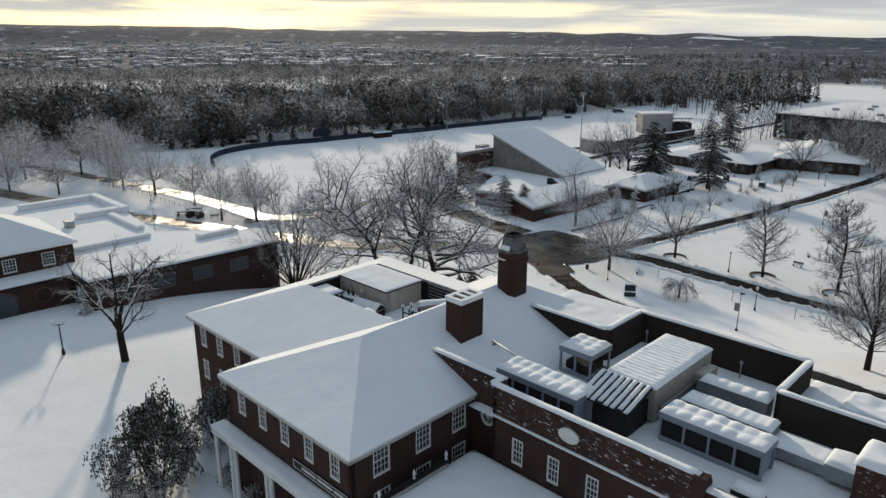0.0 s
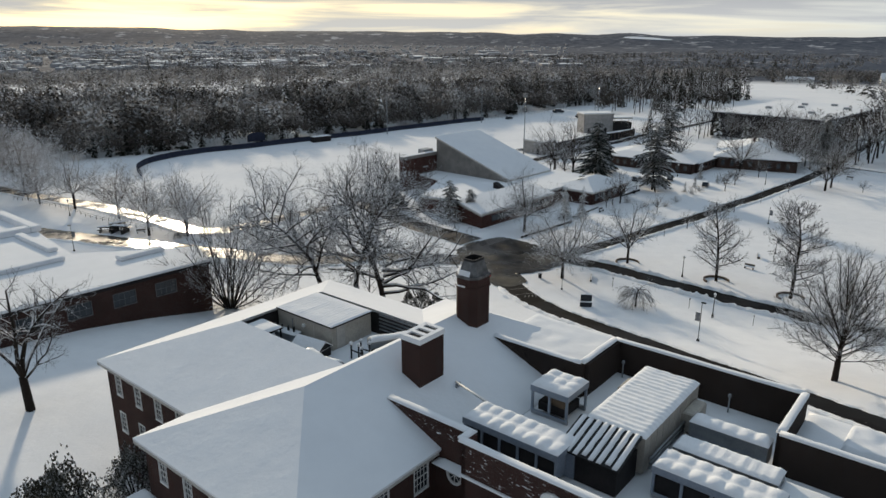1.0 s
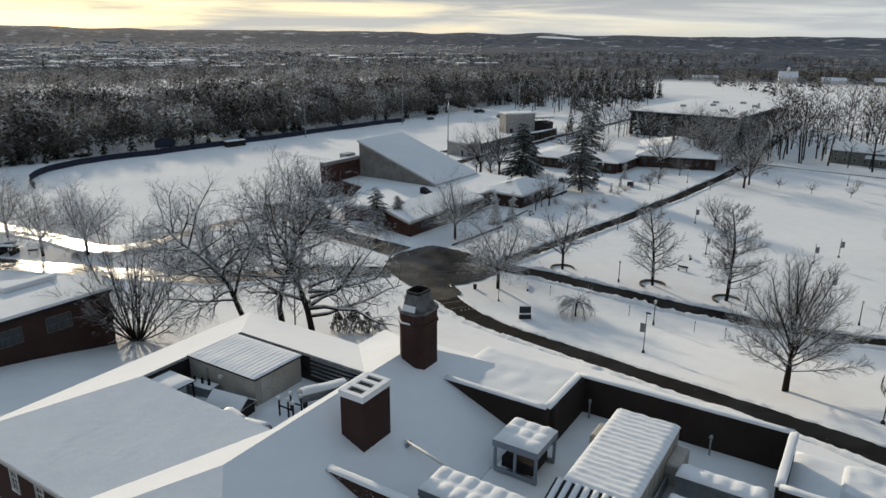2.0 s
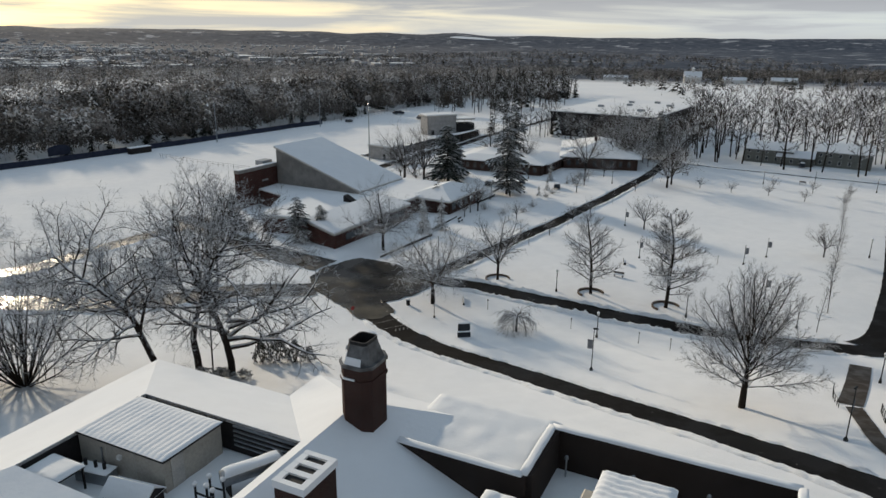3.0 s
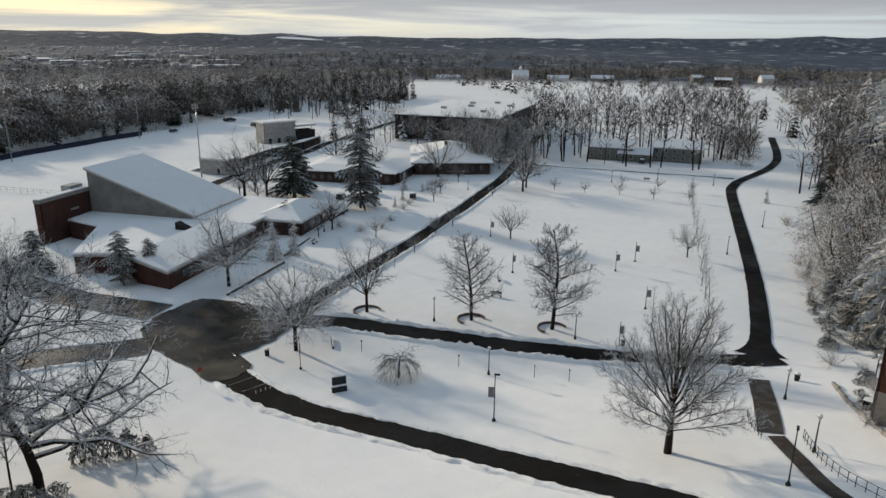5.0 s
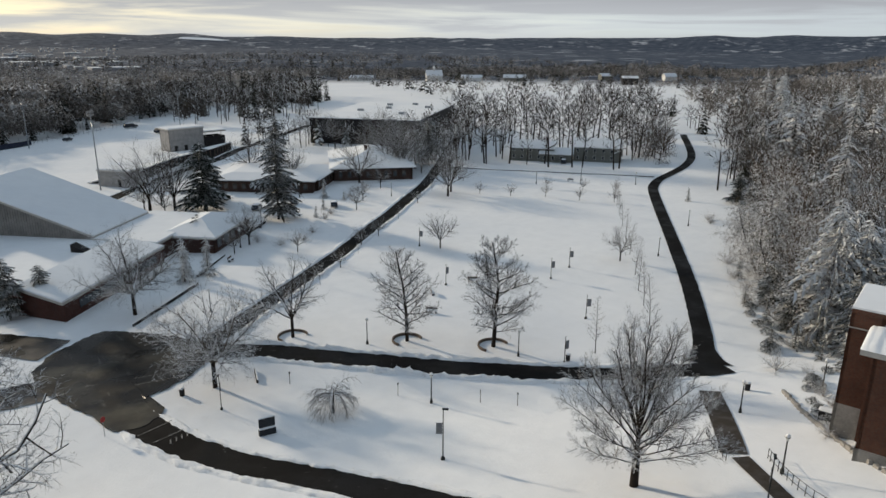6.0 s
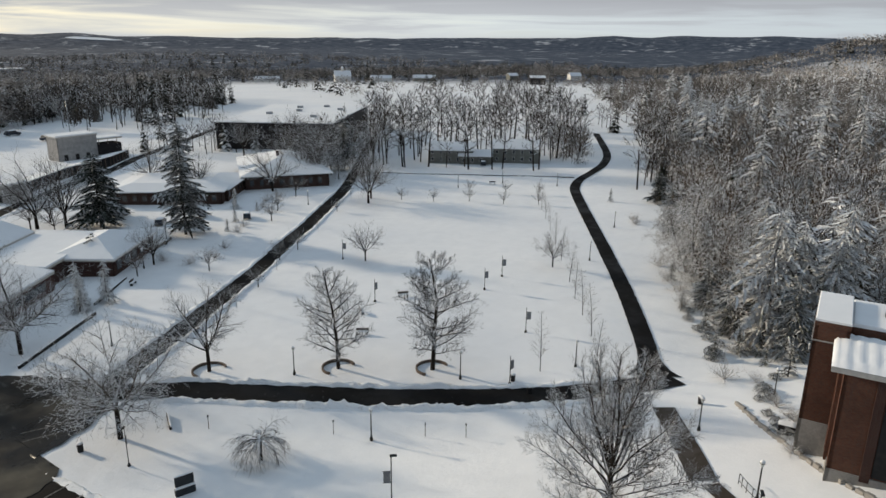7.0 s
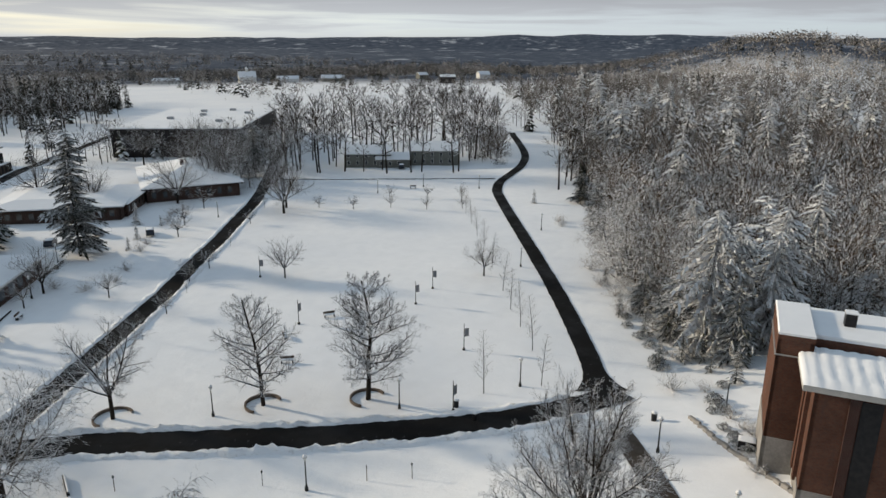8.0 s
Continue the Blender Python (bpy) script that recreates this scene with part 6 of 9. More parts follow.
part("snow_cap", soft_top(-1.0, 1.0, -0.28, 0.28, 0.85, 0.16, 14, 5, 0.15, seed=61), M_puff, sgn, smooth=True)
part("panel", Bm().box(-0.95, 0.95, -0.08, 0.10, 1.0, 2.2, 0.02), M_sign, sgn, "blue-grey board")
part("snow_cap", soft_top(-0.97, 0.97, -0.1, 0.12, 2.2, 0.12, 12, 4, 0.08, seed=62), M_puff, sgn, smooth=True)
# stop sign on the corner
st = thing("road_sign", on(17.6, 126.0, 0, 30), "red octagonal road sign on a thin post", "road sign")
part("post", Bm().tube((0, 0, -0.2), (0, 0, 2.1), 0.035, 0.035, 6), M_steel, st)
part("plate", Bm().add([(0.38 * math.cos(radians(22.5 + 45 * i)), y, 2.2 + 0.38 * math.sin(radians(22.5 + 45 * i))) for y in (-0.05, -0.03) for i in range(8)], [tuple(range(8)), tuple(range(15, 7, -1))] + [(i, 8 + i, 8 + (i + 1) % 8, (i + 1) % 8) for i in range(8)]), M_red, st)
# twin lantern by the old hall
tw = thing("twin_lamp", on(-45.4, 71.7, 0, 20), "dark post with two snow-capped lanterns", "street lamp")
part("post", Bm().lathe([(0.22, -0.2), (0.2, 0.4), (0.09, 0.8), (0.07, 3.9)], 8), M_iron, tw, smooth=True)
part("arm", Bm().tube((-0.62, 0, 3.8), (0.62, 0, 3.8), 0.045, 0.045, 6), M_iron, tw)
for s in (-0.62, 0.62):
    ln = part("lantern", Bm().lathe([(0.10, 3.8), (0.2, 4.2), (0.22, 4.25)], 8, (s, 0, 0)), M_lampglass, tw)
    part("snow_cap", Bm().lathe([(0.25, 4.25), (0.2, 4.5), (0.04, 4.68)], 8, (s, 0, 0)), M_puff, ln, smooth=True)
# benches, a fallen log, stones
def build_bench():
    t = thing("bench", pose(0, 0, 0), "wooden bench half buried in snow", "bench", "benches")
    for s in (-0.8, 0.8):
        part("leg", Bm().box(s - 0.06, s + 0.06, -0.25, 0.25, -0.2, 0.42), M_iron, t)
    for k in range(3):
        part("seat_slat", Bm().box(-1.0, 1.0, -0.26 + 0.19 * k, -0.10 + 0.19 * k, 0.42, 0.47), M_wood, t)
    part("backrest", Bm().box(-1.0, 1.0, 0.27, 0.32, 0.55, 0.95), M_wood, t)
    part("snow_cap", soft_top(-1.0, 1.0, -0.28, 0.26, 0.47, 0.2, 14, 6, 0.2, seed=70), M_puff, t, smooth=True)
    return t


be = build_bench()
be.matrix_basis = on(72.0, 133.8, 0, -45)
for x, y, t in ((77.8, 141.0, 60), (88.0, 141.5, -30), (150, 220, -45), (178, 197, -45), (-60, 168, 20), (62.5, 200, 45), (55.5, 182, 45)):
    copy_thing(be, on(x, y, 0, t))
for x0, y0, x1, y1, lab in ((38.6, 131.4, 37.4, 127.9, "fallen log edged with snow"), (46.6, 176.4, 56, 186.2, "low dark wall edged with snow"), (66.5, 199.5, 75, 207.5, "low dark wall edged with snow"), (29.6, 158.2, 45, 171.8, "low dark wall edged with snow")):
    a, c_ = Vector((x0, y0)), Vector((x1, y1))
    ln = (c_ - a).length
    ang = math.degrees(math.atan2(c_.y - a.y, c_.x - a.x))
    t = thing("low_wall" if "wall" in lab else "log", on(x0, y0, 0, ang), lab, "wall" if "wall" in lab else "log")
    part("body", Bm().box(0, ln, 0, 0.28, -0.2, 0.42, 0.03), M_dark, t)
    part("snow_cap", soft_top(0, ln, 0.08, 0.32, 0.42, 0.12, 30, 4, 0.1, seed=int(ln)), M_puff, t, smooth=True)
for x, y in ((61.8, 126.6), (71.2, 117.0), (48.4, 139.0)):
    t = thing("tree_ring", on(x, y), "low dark curved kerb round a tree", "kerb", "tree rings")
    b = Bm()
    for i in range(18):
        a0, a1 = radians(-20 + 220 * i / 18), radians(-20 + 220 * (i + 1) / 18)
        q = [(r_ * math.cos(a_), r_ * math.sin(a_), z) for a_ in (a0, a1) for r_ in (2.2, 2.42) for z in (-0.1, 0.34)]
        b.add(q, [(0, 1, 5, 4), (2, 6, 7, 3), (1, 3, 7, 5)])
    part("kerb", b, M_wood, t)


def fence(name, pts, hgt, step, rails, material, label, post_w=0.07, mesh_fill=None):
    """A fence along a line: every post and every rail length a part of its own."""
    t = thing(name, pose(0, 0, 0), label, "fence")
    line = glide(pts, step)
    me = Bm().box(-post_w / 2, post_w / 2, -post_w / 2, post_w / 2, -0.3, hgt).mesh("post", material)
    for i, p in enumerate(line):
        if i < 290:
            part("post", me, None, t, m=pose(p.x, p.y, ground_z(p.x, p.y)))
    for k in rails:
        b = Bm()
        for p, q in zip(line, line[1:]):
            b.tube((p.x, p.y, ground_z(p.x, p.y) + k), (q.x, q.y, ground_z(q.x, q.y) + k), 0.03, 0.03, 4, False)
        part("rail", b, material, t)
    if mesh_fill:
        b = Bm()
        vs = []
        for i, p in enumerate(line):
            d = (line[min(i + 1, len(line) - 1)] - line[max(i - 1, 0)]).normalized()
            n = Vector((-d.y, d.x)) * 0.08
            z = ground_z(p.x, p.y)
            vs += [(p.x, p.y, z), (p.x, p.y, z + hgt), (p.x + n.x, p.y + n.y, z + hgt), (p.x + n.x, p.y + n.y, z)]
        b.add(vs, [(4 * i + k, 4 * i + 4 + k, 4 * i + 5 + k, 4 * i + 1 + k) for i in range(len(line) - 1) for k in range(3)])
        part("windscreen", b, mesh_fill, t, "dark padded screen")
    return t


fence("outfield_fence", [(-83, 238), (-88.5, 250), (-88, 266), (-76, 283), (-58.6, 298), (-31, 320), (0, 346), (50, 388)], 2.1, 3.0, (2.1,), M_navy, "curved dark padded outfield fence with a snowy top", 0.1, M_navy)
fence("field_fence", [(50, 388), (80, 414), (110, 444)], 1.8, 3.0, (1.8, 0.9), M_fence, "dark fence along the far side of the field")
fence("field_fence", [(-23.2, 301.2), (-8, 283), (4.1, 268.7), (14, 258)], 1.4, 2.4, (1.4, 0.7), M_fence, "dark rail fence between two fields")
fence("field_fence", [(-46, 186), (-30, 192), (-16.8, 199.6), (-9.8, 210.2), (2, 220), (12, 226)], 1.4, 2.2, (1.4, 0.8), M_fence, "dark rail fence beside the slushy lane")
fence("field_fence", [(56, 252), (72, 272), (92, 300), (106, 322), (128, 346)], 1.6, 2.6, (1.6, 0.8), M_fence, "dark rail fence beside the playing field")
fence("lane_fence", [(-108, 206), (-92, 196), (-78, 184), (-66, 175), (-58, 170)], 1.0, 2.4, (1.0, 0.5), M_fence, "low dark rail fence in the snow")
fence("iron_railing", [(68.6, 72.6), (66.6, 70.6), (64.2, 67.6), (62.4, 64.6), (61.0, 60.0)], 1.1, 0.9, (1.1, 0.35), M_iron, "black iron railing beside the paved walk", 0.06)
fence("iron_railing", [(69.6, 80.0), (67.0, 77.6), (65.2, 75.2)], 0.9, 0.8, (0.9, 0.3), M_iron, "black iron railing at the walk edge", 0.06)
kerb = thing("stone_edging", pose(0, 0, 0), "row of dark edging stones under snow", "edging")
for i, p in enumerate(glide([(88.5, 80.5), (84.0, 76.4), (79.5, 71.8), (74.8, 66.4), (72.0, 62.0)], 1.0)):
    part("stone", Bm().box(-0.4, 0.4, -0.22, 0.22, -0.2, 0.28 + 0.08 * (i % 3), 0.06), M_concrete, kerb, m=pose(p.x, p.y, ground_z(p.x, p.y), 0, 0, 47 + 9 * (i % 4)))
# floodlights
def floodlight(x, y, hgt, turn):
    t = thing("floodlight_mast", on(x, y, 0, turn), "tall steel floodlight mast beside the playing field", "floodlight", "floodlight masts")
    part("mast", Bm().tube((0, 0, -0.3), (0, 0, hgt), 0.24, 0.12, 8), M_steel, t, smooth=True)
    for r_ in range(2):
        part("crossarm", Bm().box(-1.5, 1.5, -0.06, 0.06, hgt - 0.3 - 0.9 * r_, hgt - 0.18 - 0.9 * r_), M_steel, t)
        for k in range(4):
            part("lamp_head", Bm().box(-1.4 + 0.78 * k, -0.9 + 0.78 * k, -0.35, 0.1, hgt - 0.25 - 0.9 * r_, hgt + 0.35 - 0.9 * r_, 0.05), M_stone, t)


for x, y, hgt, t in ((-2.5, 336, 17.5, 40), (47.7, 378.5, 18.5, 40), (51.4, 274.6, 23.6, 220), (118, 402, 18, 120)):
    floodlight(x, y, hgt, t)
gp = thing("scoreboard", on(-57.4, 303.5, 0, 38), "dark scoreboard with an arched top behind the fence", "scoreboard")
for s in (-3.4, 3.4):
    part("leg", Bm().box(s - 0.15, s + 0.15, -0.15, 0.15, -0.3, 2.2), M_steel, gp)
bb = Bm()
arc = [(-4, 2.0), (4, 2.0), (4, 4.4)] + [(4 * math.cos(t), 4.4 + 1.3 * math.sin(t)) for t in [math.pi * i / 10 for i in range(1, 10)]] + [(-4, 4.4)]
n = len(arc)
bb.add([(x, y, z) for y in (-0.25, 0.25) for x, z in arc], [tuple(range(n)), tuple(range(2 * n - 1, n - 1, -1))] + [(i, n + i, n + (i + 1) % n, (i + 1) % n) for i in range(n)])
part("board", bb, M_navy, gp)
for x0, y0, tr in ((-33, 313, 40), (-30, 315.5, 40)):
    t = thing("dugout_shed", on(x0, y0, 0, tr), "small dark shed with snow on its roof", "shed", "dugouts")
    part("body", Bm().box(-2.5, 2.5, -1.2, 1.2, -0.2, 2.3), M_dark, t)
    part("snow_cap", soft_top(-2.7, 2.7, -1.4, 1.4, 2.3, 0.35, 14, 8, 0.4, seed=81), M_puff, t, smooth=True)
# picnic tables
def build_table():
    t = thing("picnic_table", pose(0, 0, 0), "dark picnic table capped with snow", "picnic table", "picnic tables")
    part("tabletop", Bm().box(-1.2, 1.2, -0.45, 0.45, 0.95, 1.05), M_black, t)
    for s in (-0.85, 0.85):
        part("seat", Bm().box(-1.2, 1.2, s - 0.17, s + 0.17, 0.55, 0.62), M_black, t)
    for s in (-0.8, 0.8):
        part("leg", Bm().box(s - 0.06, s + 0.06, -0.9, 0.9, -0.2, 0.55), M_black, t)
        part("leg", Bm().box(s - 0.06, s + 0.06, -0.3, 0.3, 0.55, 0.95), M_black, t)
    part("snow_cap", soft_top(-1.2, 1.2, -0.45, 0.45, 1.05, 0.12, 12, 6, 0.2, seed=82), M_puff, t, smooth=True)
    return t


pt = build_table()
pt.matrix_basis = on(-68.8, 169.6, 0, 10) @ Matrix.Diagonal((1.3, 1.3, 1.3, 1))
copy_thing(pt, on(-65.0, 168.6, 0, -15) @ Matrix.Diagonal((1.3, 1.3, 1.3, 1)))
copy_thing(pt, on(-66.4, 171.6, 0, 30) @ Matrix.Diagonal((1.3, 1.3, 1.3, 1)))


# vehicles
def build_car():
    t = thing("parked_car", pose(0, 0, 0), "dark parked car with snow on its roof", "car", "parked cars")
    prof = [(-2.2, 0.35), (-2.25, 0.85), (-1.9, 1.0), (-1.55, 1.55), (0.6, 1.6), (1.15, 1.08), (2.1, 0.92), (2.25, 0.6), (2.2, 0.35)]
    n = len(prof)
    b = Bm().add([(x, y, z) for y in (-0.88, 0.88) for x, z in prof], [tuple(range(n)), tuple(range(2 * n - 1, n - 1, -1))] + [(i, n + i, n + (i + 1) % n, (i + 1) % n) for i in range(n)])
    part("body", b, M_carpaint, t)
    part("side_window", Bm().box(-1.35, 0.6, -0.90, -0.87, 1.08, 1.48), M_glass, t)
    part("side_window", Bm().box(-1.35, 0.6, 0.87, 0.90, 1.08, 1.48), M_glass, t)
    for x in (-1.4, 1.4):
        for y in (-0.82, 0.82):
            w_ = part("wheel", Bm().tube((x, y - 0.1, 0.34), (x, y + 0.1, 0.34), 0.34, 0.34, 12), M_rubber, t)
            part("rim", Bm().tube((x, y - 0.105, 0.34), (x, y + 0.105, 0.34), 0.18, 0.18, 10), M_steel, w_)
    part("snow_cap", soft_top(-1.55, 0.6, -0.8, 0.8, 1.58, 0.16, 12, 8, 0.25, seed=90), M_puff, t, smooth=True)
    return t


car = build_car()
car.matrix_basis = on(64.9, 392.5, 0, 40)
for x, y, t, s in ((100, 424, 10, 1.5), (107, 396, 20, 1.6), (111, 394, 100, 1.5), (84, 216, 60, 1.0), (79, 222, 50, 1.0), (90, 222, 70, 1.0), (202, 222, 40, 1.0), (98, 213, 60, 1.0)):
    copy_thing(car, on(x, y, 0, t) @ Matrix.Diagonal((s, s, s, 1)))

# ---- trees ----
class Grow:
    """Grows a bare tree; keeps thick wood and fine twigs apart."""

    def __init__(self, seed):
        self.r = random.Random(seed)
        self.wood, self.twig, self.thick, self.fine = Bm(), Bm(), 2, 0.0075

    def seg(self, bm, p0, p1, r0, r1, n):
        d = (p1 - p0).normalized()
        a = d.orthogonal().normalized()
        b = d.cross(a)
        if n == 2:
            bm.add([tuple(p0 - a * r0), tuple(p0 + a * r0), tuple(p1)], [(0, 1, 2)])
        elif r1 <= 0:
            bm.add([tuple(p0 + a * (r0 * math.cos(2 * math.pi * i / n)) + b * (r0 * math.sin(2 * math.pi * i / n))) for i in range(n)] + [tuple(p1)], [(i, (i + 1) % n, n) for i in range(n)])
        else:
            bm.tube(p0, p1, r0, r1, n, False)

    def jit(self, k):
        return Vector((self.r.gauss(0, k), self.r.gauss(0, k), self.r.gauss(0, k)))

    def side(self, d, ang, roll):
        a = d.orthogonal().normalized()
        a = Matrix.Rotation(roll, 3, d) @ a
        return (d * math.cos(ang) + a * math.sin(ang)).normalized()

    def limb(self, p, d, ln, r, lvl, top, rise, kids, bend):
        """One limb of level lvl; kids: (count, length share, angle) for each level below."""
        n = (8, 6, 3, 1)[min(lvl, 3)] if lvl < top else 1
        bm = self.wood if lvl < self.thick else self.twig
        sides = (7, 5, 3, 3, 2)[min(lvl, 4)]
        pts = [(p, d)]
        for i in range(n):
            d = (d + self.jit(bend) + Vector((0, 0, rise))).normalized()
            q = p + d * (ln / n)
            f0, f1 = 1 - i / n, 1 - (i + 1) / n
            tip = 0.0 if (i == n - 1 and lvl >= 2) else max(r * (0.25 + 0.75 * f1), 0.012)
            self.seg(bm, p, q, r * (0.25 + 0.75 * f0), tip, sides)
            p = q
            pts.append((p, d))
        if lvl >= top:
            return
        cnt, share, ang, start = kids[lvl]
        roll = self.r.uniform(0, 6.28)
        for k in range(cnt):
            f = start + (1 - start) * (k + self.r.uniform(0.1, 0.9)) / cnt
            i = min(int(f * n), n - 1)
            a, da = pts[i]
            b, _ = pts[i + 1]
            q = a + (b - a) * (f * n - i)
            roll += 2.4 + self.r.uniform(-0.5, 0.5)
            cl = ln * share * self.shape(lvl, f) * self.r.uniform(0.75, 1.2)
            cr = max(min(r * 0.56 * (1.08 - 0.75 * f), cl * 0.024), self.fine)
            self.limb(q, self.side(da, radians(ang * self.r.uniform(0.75, 1.25)), roll), cl, cr, lvl + 1, top, rise * 1.15 + (0.015 if lvl else 0), kids, bend * 1.15)

    def shape(self, lvl, f):
        return 1.0


def bare_tree(name, seed, hgt, style, twig_all=False):
    g = Grow(seed)
    g.fine = 0.0145 if twig_all else 0.0060
    if style == "oval":        # straight leader, full oval crown that starts low
        g.shape = lambda lvl, f: (math.sin(math.pi * min(f * 0.76 + 0.2, 1)) ** 0.85 + 0.06) if lvl == 0 else 1.05 - 0.55 * f
        g.limb(Vector((0, 0, -0.3)), Vector((0, 0, 1)), hgt * 0.97, hgt * 0.019, 0, 4, 0.02, {0: (40, 0.33, 62, 0.15), 1: (13, 0.40, 46, 0.2), 2: (8, 0.5, 42, 0.12), 3: (7, 0.65, 40, 0.1)}, 0.05)
    elif style == "fan":       # short bole, then straight branches that radiate into a broad dome
        g.shape = lambda lvl, f: 1.12 - 0.62 * f
        kids = {1: (20, 0.27, 34, 0.25), 2: (9, 0.5, 38, 0.15), 3: (7, 0.62, 38, 0.1)}
        n = 30
        for k in range(n):
            f = k / (n - 1)
            a = k * 2.4 + g.r.uniform(-0.25, 0.25)
            t = radians(66 - 60 * f ** 1.25)
            d = Vector((math.cos(a) * math.sin(t), math.sin(a) * math.sin(t), math.cos(t)))
            z = hgt * (0.13 + 0.25 * f)
            ln = hgt * (0.53 + 0.06 * f) * g.r.uniform(0.9, 1.08)
            g.limb(Vector((0, 0, z)), d, ln, hgt * (0.0048 + 0.003 * f), 1, 4, 0.004 + 0.012 * (1 - f), kids, 0.07)
        g.wood.tube((0, 0, -0.3), (0, 0, hgt * 0.12), hgt * 0.025, hgt * 0.021, 8, False)
        g.wood.tube((0, 0, hgt * 0.12), (0, 0, hgt * 0.40), hgt * 0.021, hgt * 0.008, 8, False)
    elif style == "gnarl":     # leaning bole that forks into a few heavy crooked limbs
        g.shape = lambda lvl, f: 1.1 - 0.5 * f
        kids = {1: (13, 0.42, 52, 0.28), 2: (8, 0.45, 48, 0.2), 3: (6, 0.55, 45, 0.1)}
        g.wood.tube((0, 0, -0.3), (0.02 * hgt, 0, 0.24 * hgt), hgt * 0.031, hgt * 0.025, 9, False)
        for k, (a, t, ln) in enumerate(((10, 8, 0.80), (150, 22, 0.74), (265, 34, 0.66), (40, 46, 0.68), (205, 55, 0.45))):
            d = Vector((math.cos(radians(a)) * math.sin(radians(t)), math.sin(radians(a)) * math.sin(radians(t)), math.cos(radians(t))))
            g.limb(Vector((0.02 * hgt, 0, hgt * (0.23 - 0.02 * (k > 3)))), d, hgt * ln, hgt * (0.0185 - 0.0018 * k), 1, 4, 0.015, kids, 0.17)
    elif style == "oak":       # tall heavy trunk, crooked spreading limbs
        g.shape = lambda lvl, f: 0.75 + 0.55 * math.sin(math.pi * min(f, 1)) if lvl == 0 else 1.1 - 0.5 * f
        g.limb(Vector((0, 0, -0.3)), Vector((g.r.uniform(-0.12, 0.12), g.r.uniform(-0.1, 0.1), 1)).normalized(), hgt * 0.95, hgt * 0.02, 0, 4, 0.01, {0: (28, 0.40, 58, 0.34), 1: (13, 0.42, 50, 0.2), 2: (8, 0.52, 46, 0.12), 3: (7, 0.66, 42, 0.1)}, 0.13)
    elif style == "low_oak":   # as the oak, with long low limbs that reach out to one side
        g.shape = lambda lvl, f: 0.75 + 0.55 * math.sin(math.pi * min(f, 1)) if lvl == 0 else 1.1 - 0.5 * f
        kids = {0: (17, 0.42, 50, 0.40), 1: (11, 0.38, 46, 0.2), 2: (6, 0.5, 45, 0.2), 3: (6, 0.6, 42, 0.1)}
        g.limb(Vector((0, 0, -0.3)), Vector((0.04, 0, 1)).normalized(), hgt * 0.95, hgt * 0.022, 0, 4, 0.01, kids, 0.12)
        for z, a, ln, up in ((0.17, 12, 0.66, 0.10), (0.22, -18, 0.62, 0.2), (0.24, 38, 0.6, 0.16), (0.29, -2, 0.68, 0.28), (0.33, -42, 0.55, 0.3), (0.36, 22, 0.58, 0.4), (0.26, 160, 0.4, 0.3)):
            g.limb(Vector((0, 0, hgt * z)), Vector((math.cos(radians(a)), math.sin(radians(a)), up)).normalized(), hgt * ln, hgt * 0.0150, 1, 4, 0.0, kids, 0.2)
    elif style == "broad":     # short bole, wide low crown of crossing limbs
        for k in range(14):
            a = k * 2.4 + g.r.uniform(-0.4, 0.4)
            t = radians((5, 14, 22, 30, 37, 43, 49, 54, 59, 63, 67, 71, 75, 78)[k])
            d = Vector((math.cos(a) * math.sin(t), math.sin(a) * math.sin(t), math.cos(t)))
            g.shape = lambda lvl, f: 1.15 - 0.5 * f
            g.limb(Vector((0, 0, hgt * (0.13 + 0.008 * k))), d, hgt * (0.86 - 0.017 * k), hgt * 0.0105, 1, 4, 0.012, {1: (14, 0.36, 44, 0.2), 2: (8, 0.5, 42, 0.12), 3: (6, 0.6, 40, 0.1)}, 0.11)
        g.wood.tube((0, 0, -0.3), (0, 0, hgt * 0.20), hgt * 0.028, hgt * 0.020, 8, False)
    elif style in ("broad_lite", "street_lite"):
        for k in range(11):
            a = k * 2.4 + g.r.uniform(-0.4, 0.4)
            t = radians(5 + (6.4 if style[0] == "b" else 4.8) * k)
            d = Vector((math.cos(a) * math.sin(t), math.sin(a) * math.sin(t), math.cos(t)))
            g.shape = lambda lvl, f: 1.15 - 0.5 * f
            g.limb(Vector((0, 0, hgt * (0.15 + 0.01 * k))), d, hgt * (0.85 - 0.02 * k), hgt * 0.0105, 1, 4, 0.01, {1: (10, 0.38, 44, 0.2), 2: (6, 0.55, 42, 0.12), 3: (4, 0.65, 40, 0.1)}, 0.11)
        g.wood.tube((0, 0, -0.3), (0, 0, hgt * 0.22), hgt * 0.026, hgt * 0.019, 7, False)
    elif style == "wild":      # tall tree of the wood with a long tangled crown
        g.thick = 1
        g.shape = lambda lvl, f: 0.55 + 0.6 * math.sin(math.pi * min(f * 0.8 + 0.2, 1)) if lvl == 0 else 1.1 - 0.5 * f
        g.limb(Vector((0, 0, -0.3)), Vector((g.r.uniform(-0.08, 0.08), g.r.uniform(-0.08, 0.08), 1)).normalized(), hgt * 0.97, hgt * 0.013, 0, 4, -0.035, {0: (52, 0.29, 72, 0.08), 1: (8, 0.45, 50, 0.15), 2: (5, 0.55, 45, 0.12), 3: (3, 0.65, 42, 0.1)}, 0.09)
    elif style == "shrub":     # low twiggy shrub bent by snow
        for k in range(13):
            a, t = k * 2.4, radians(12 + 5.2 * k)
            d = Vector((math.cos(a) * math.sin(t), math.sin(a) * math.sin(t), math.cos(t)))
            g.shape = lambda lvl, f: 1.1 - 0.4 * f
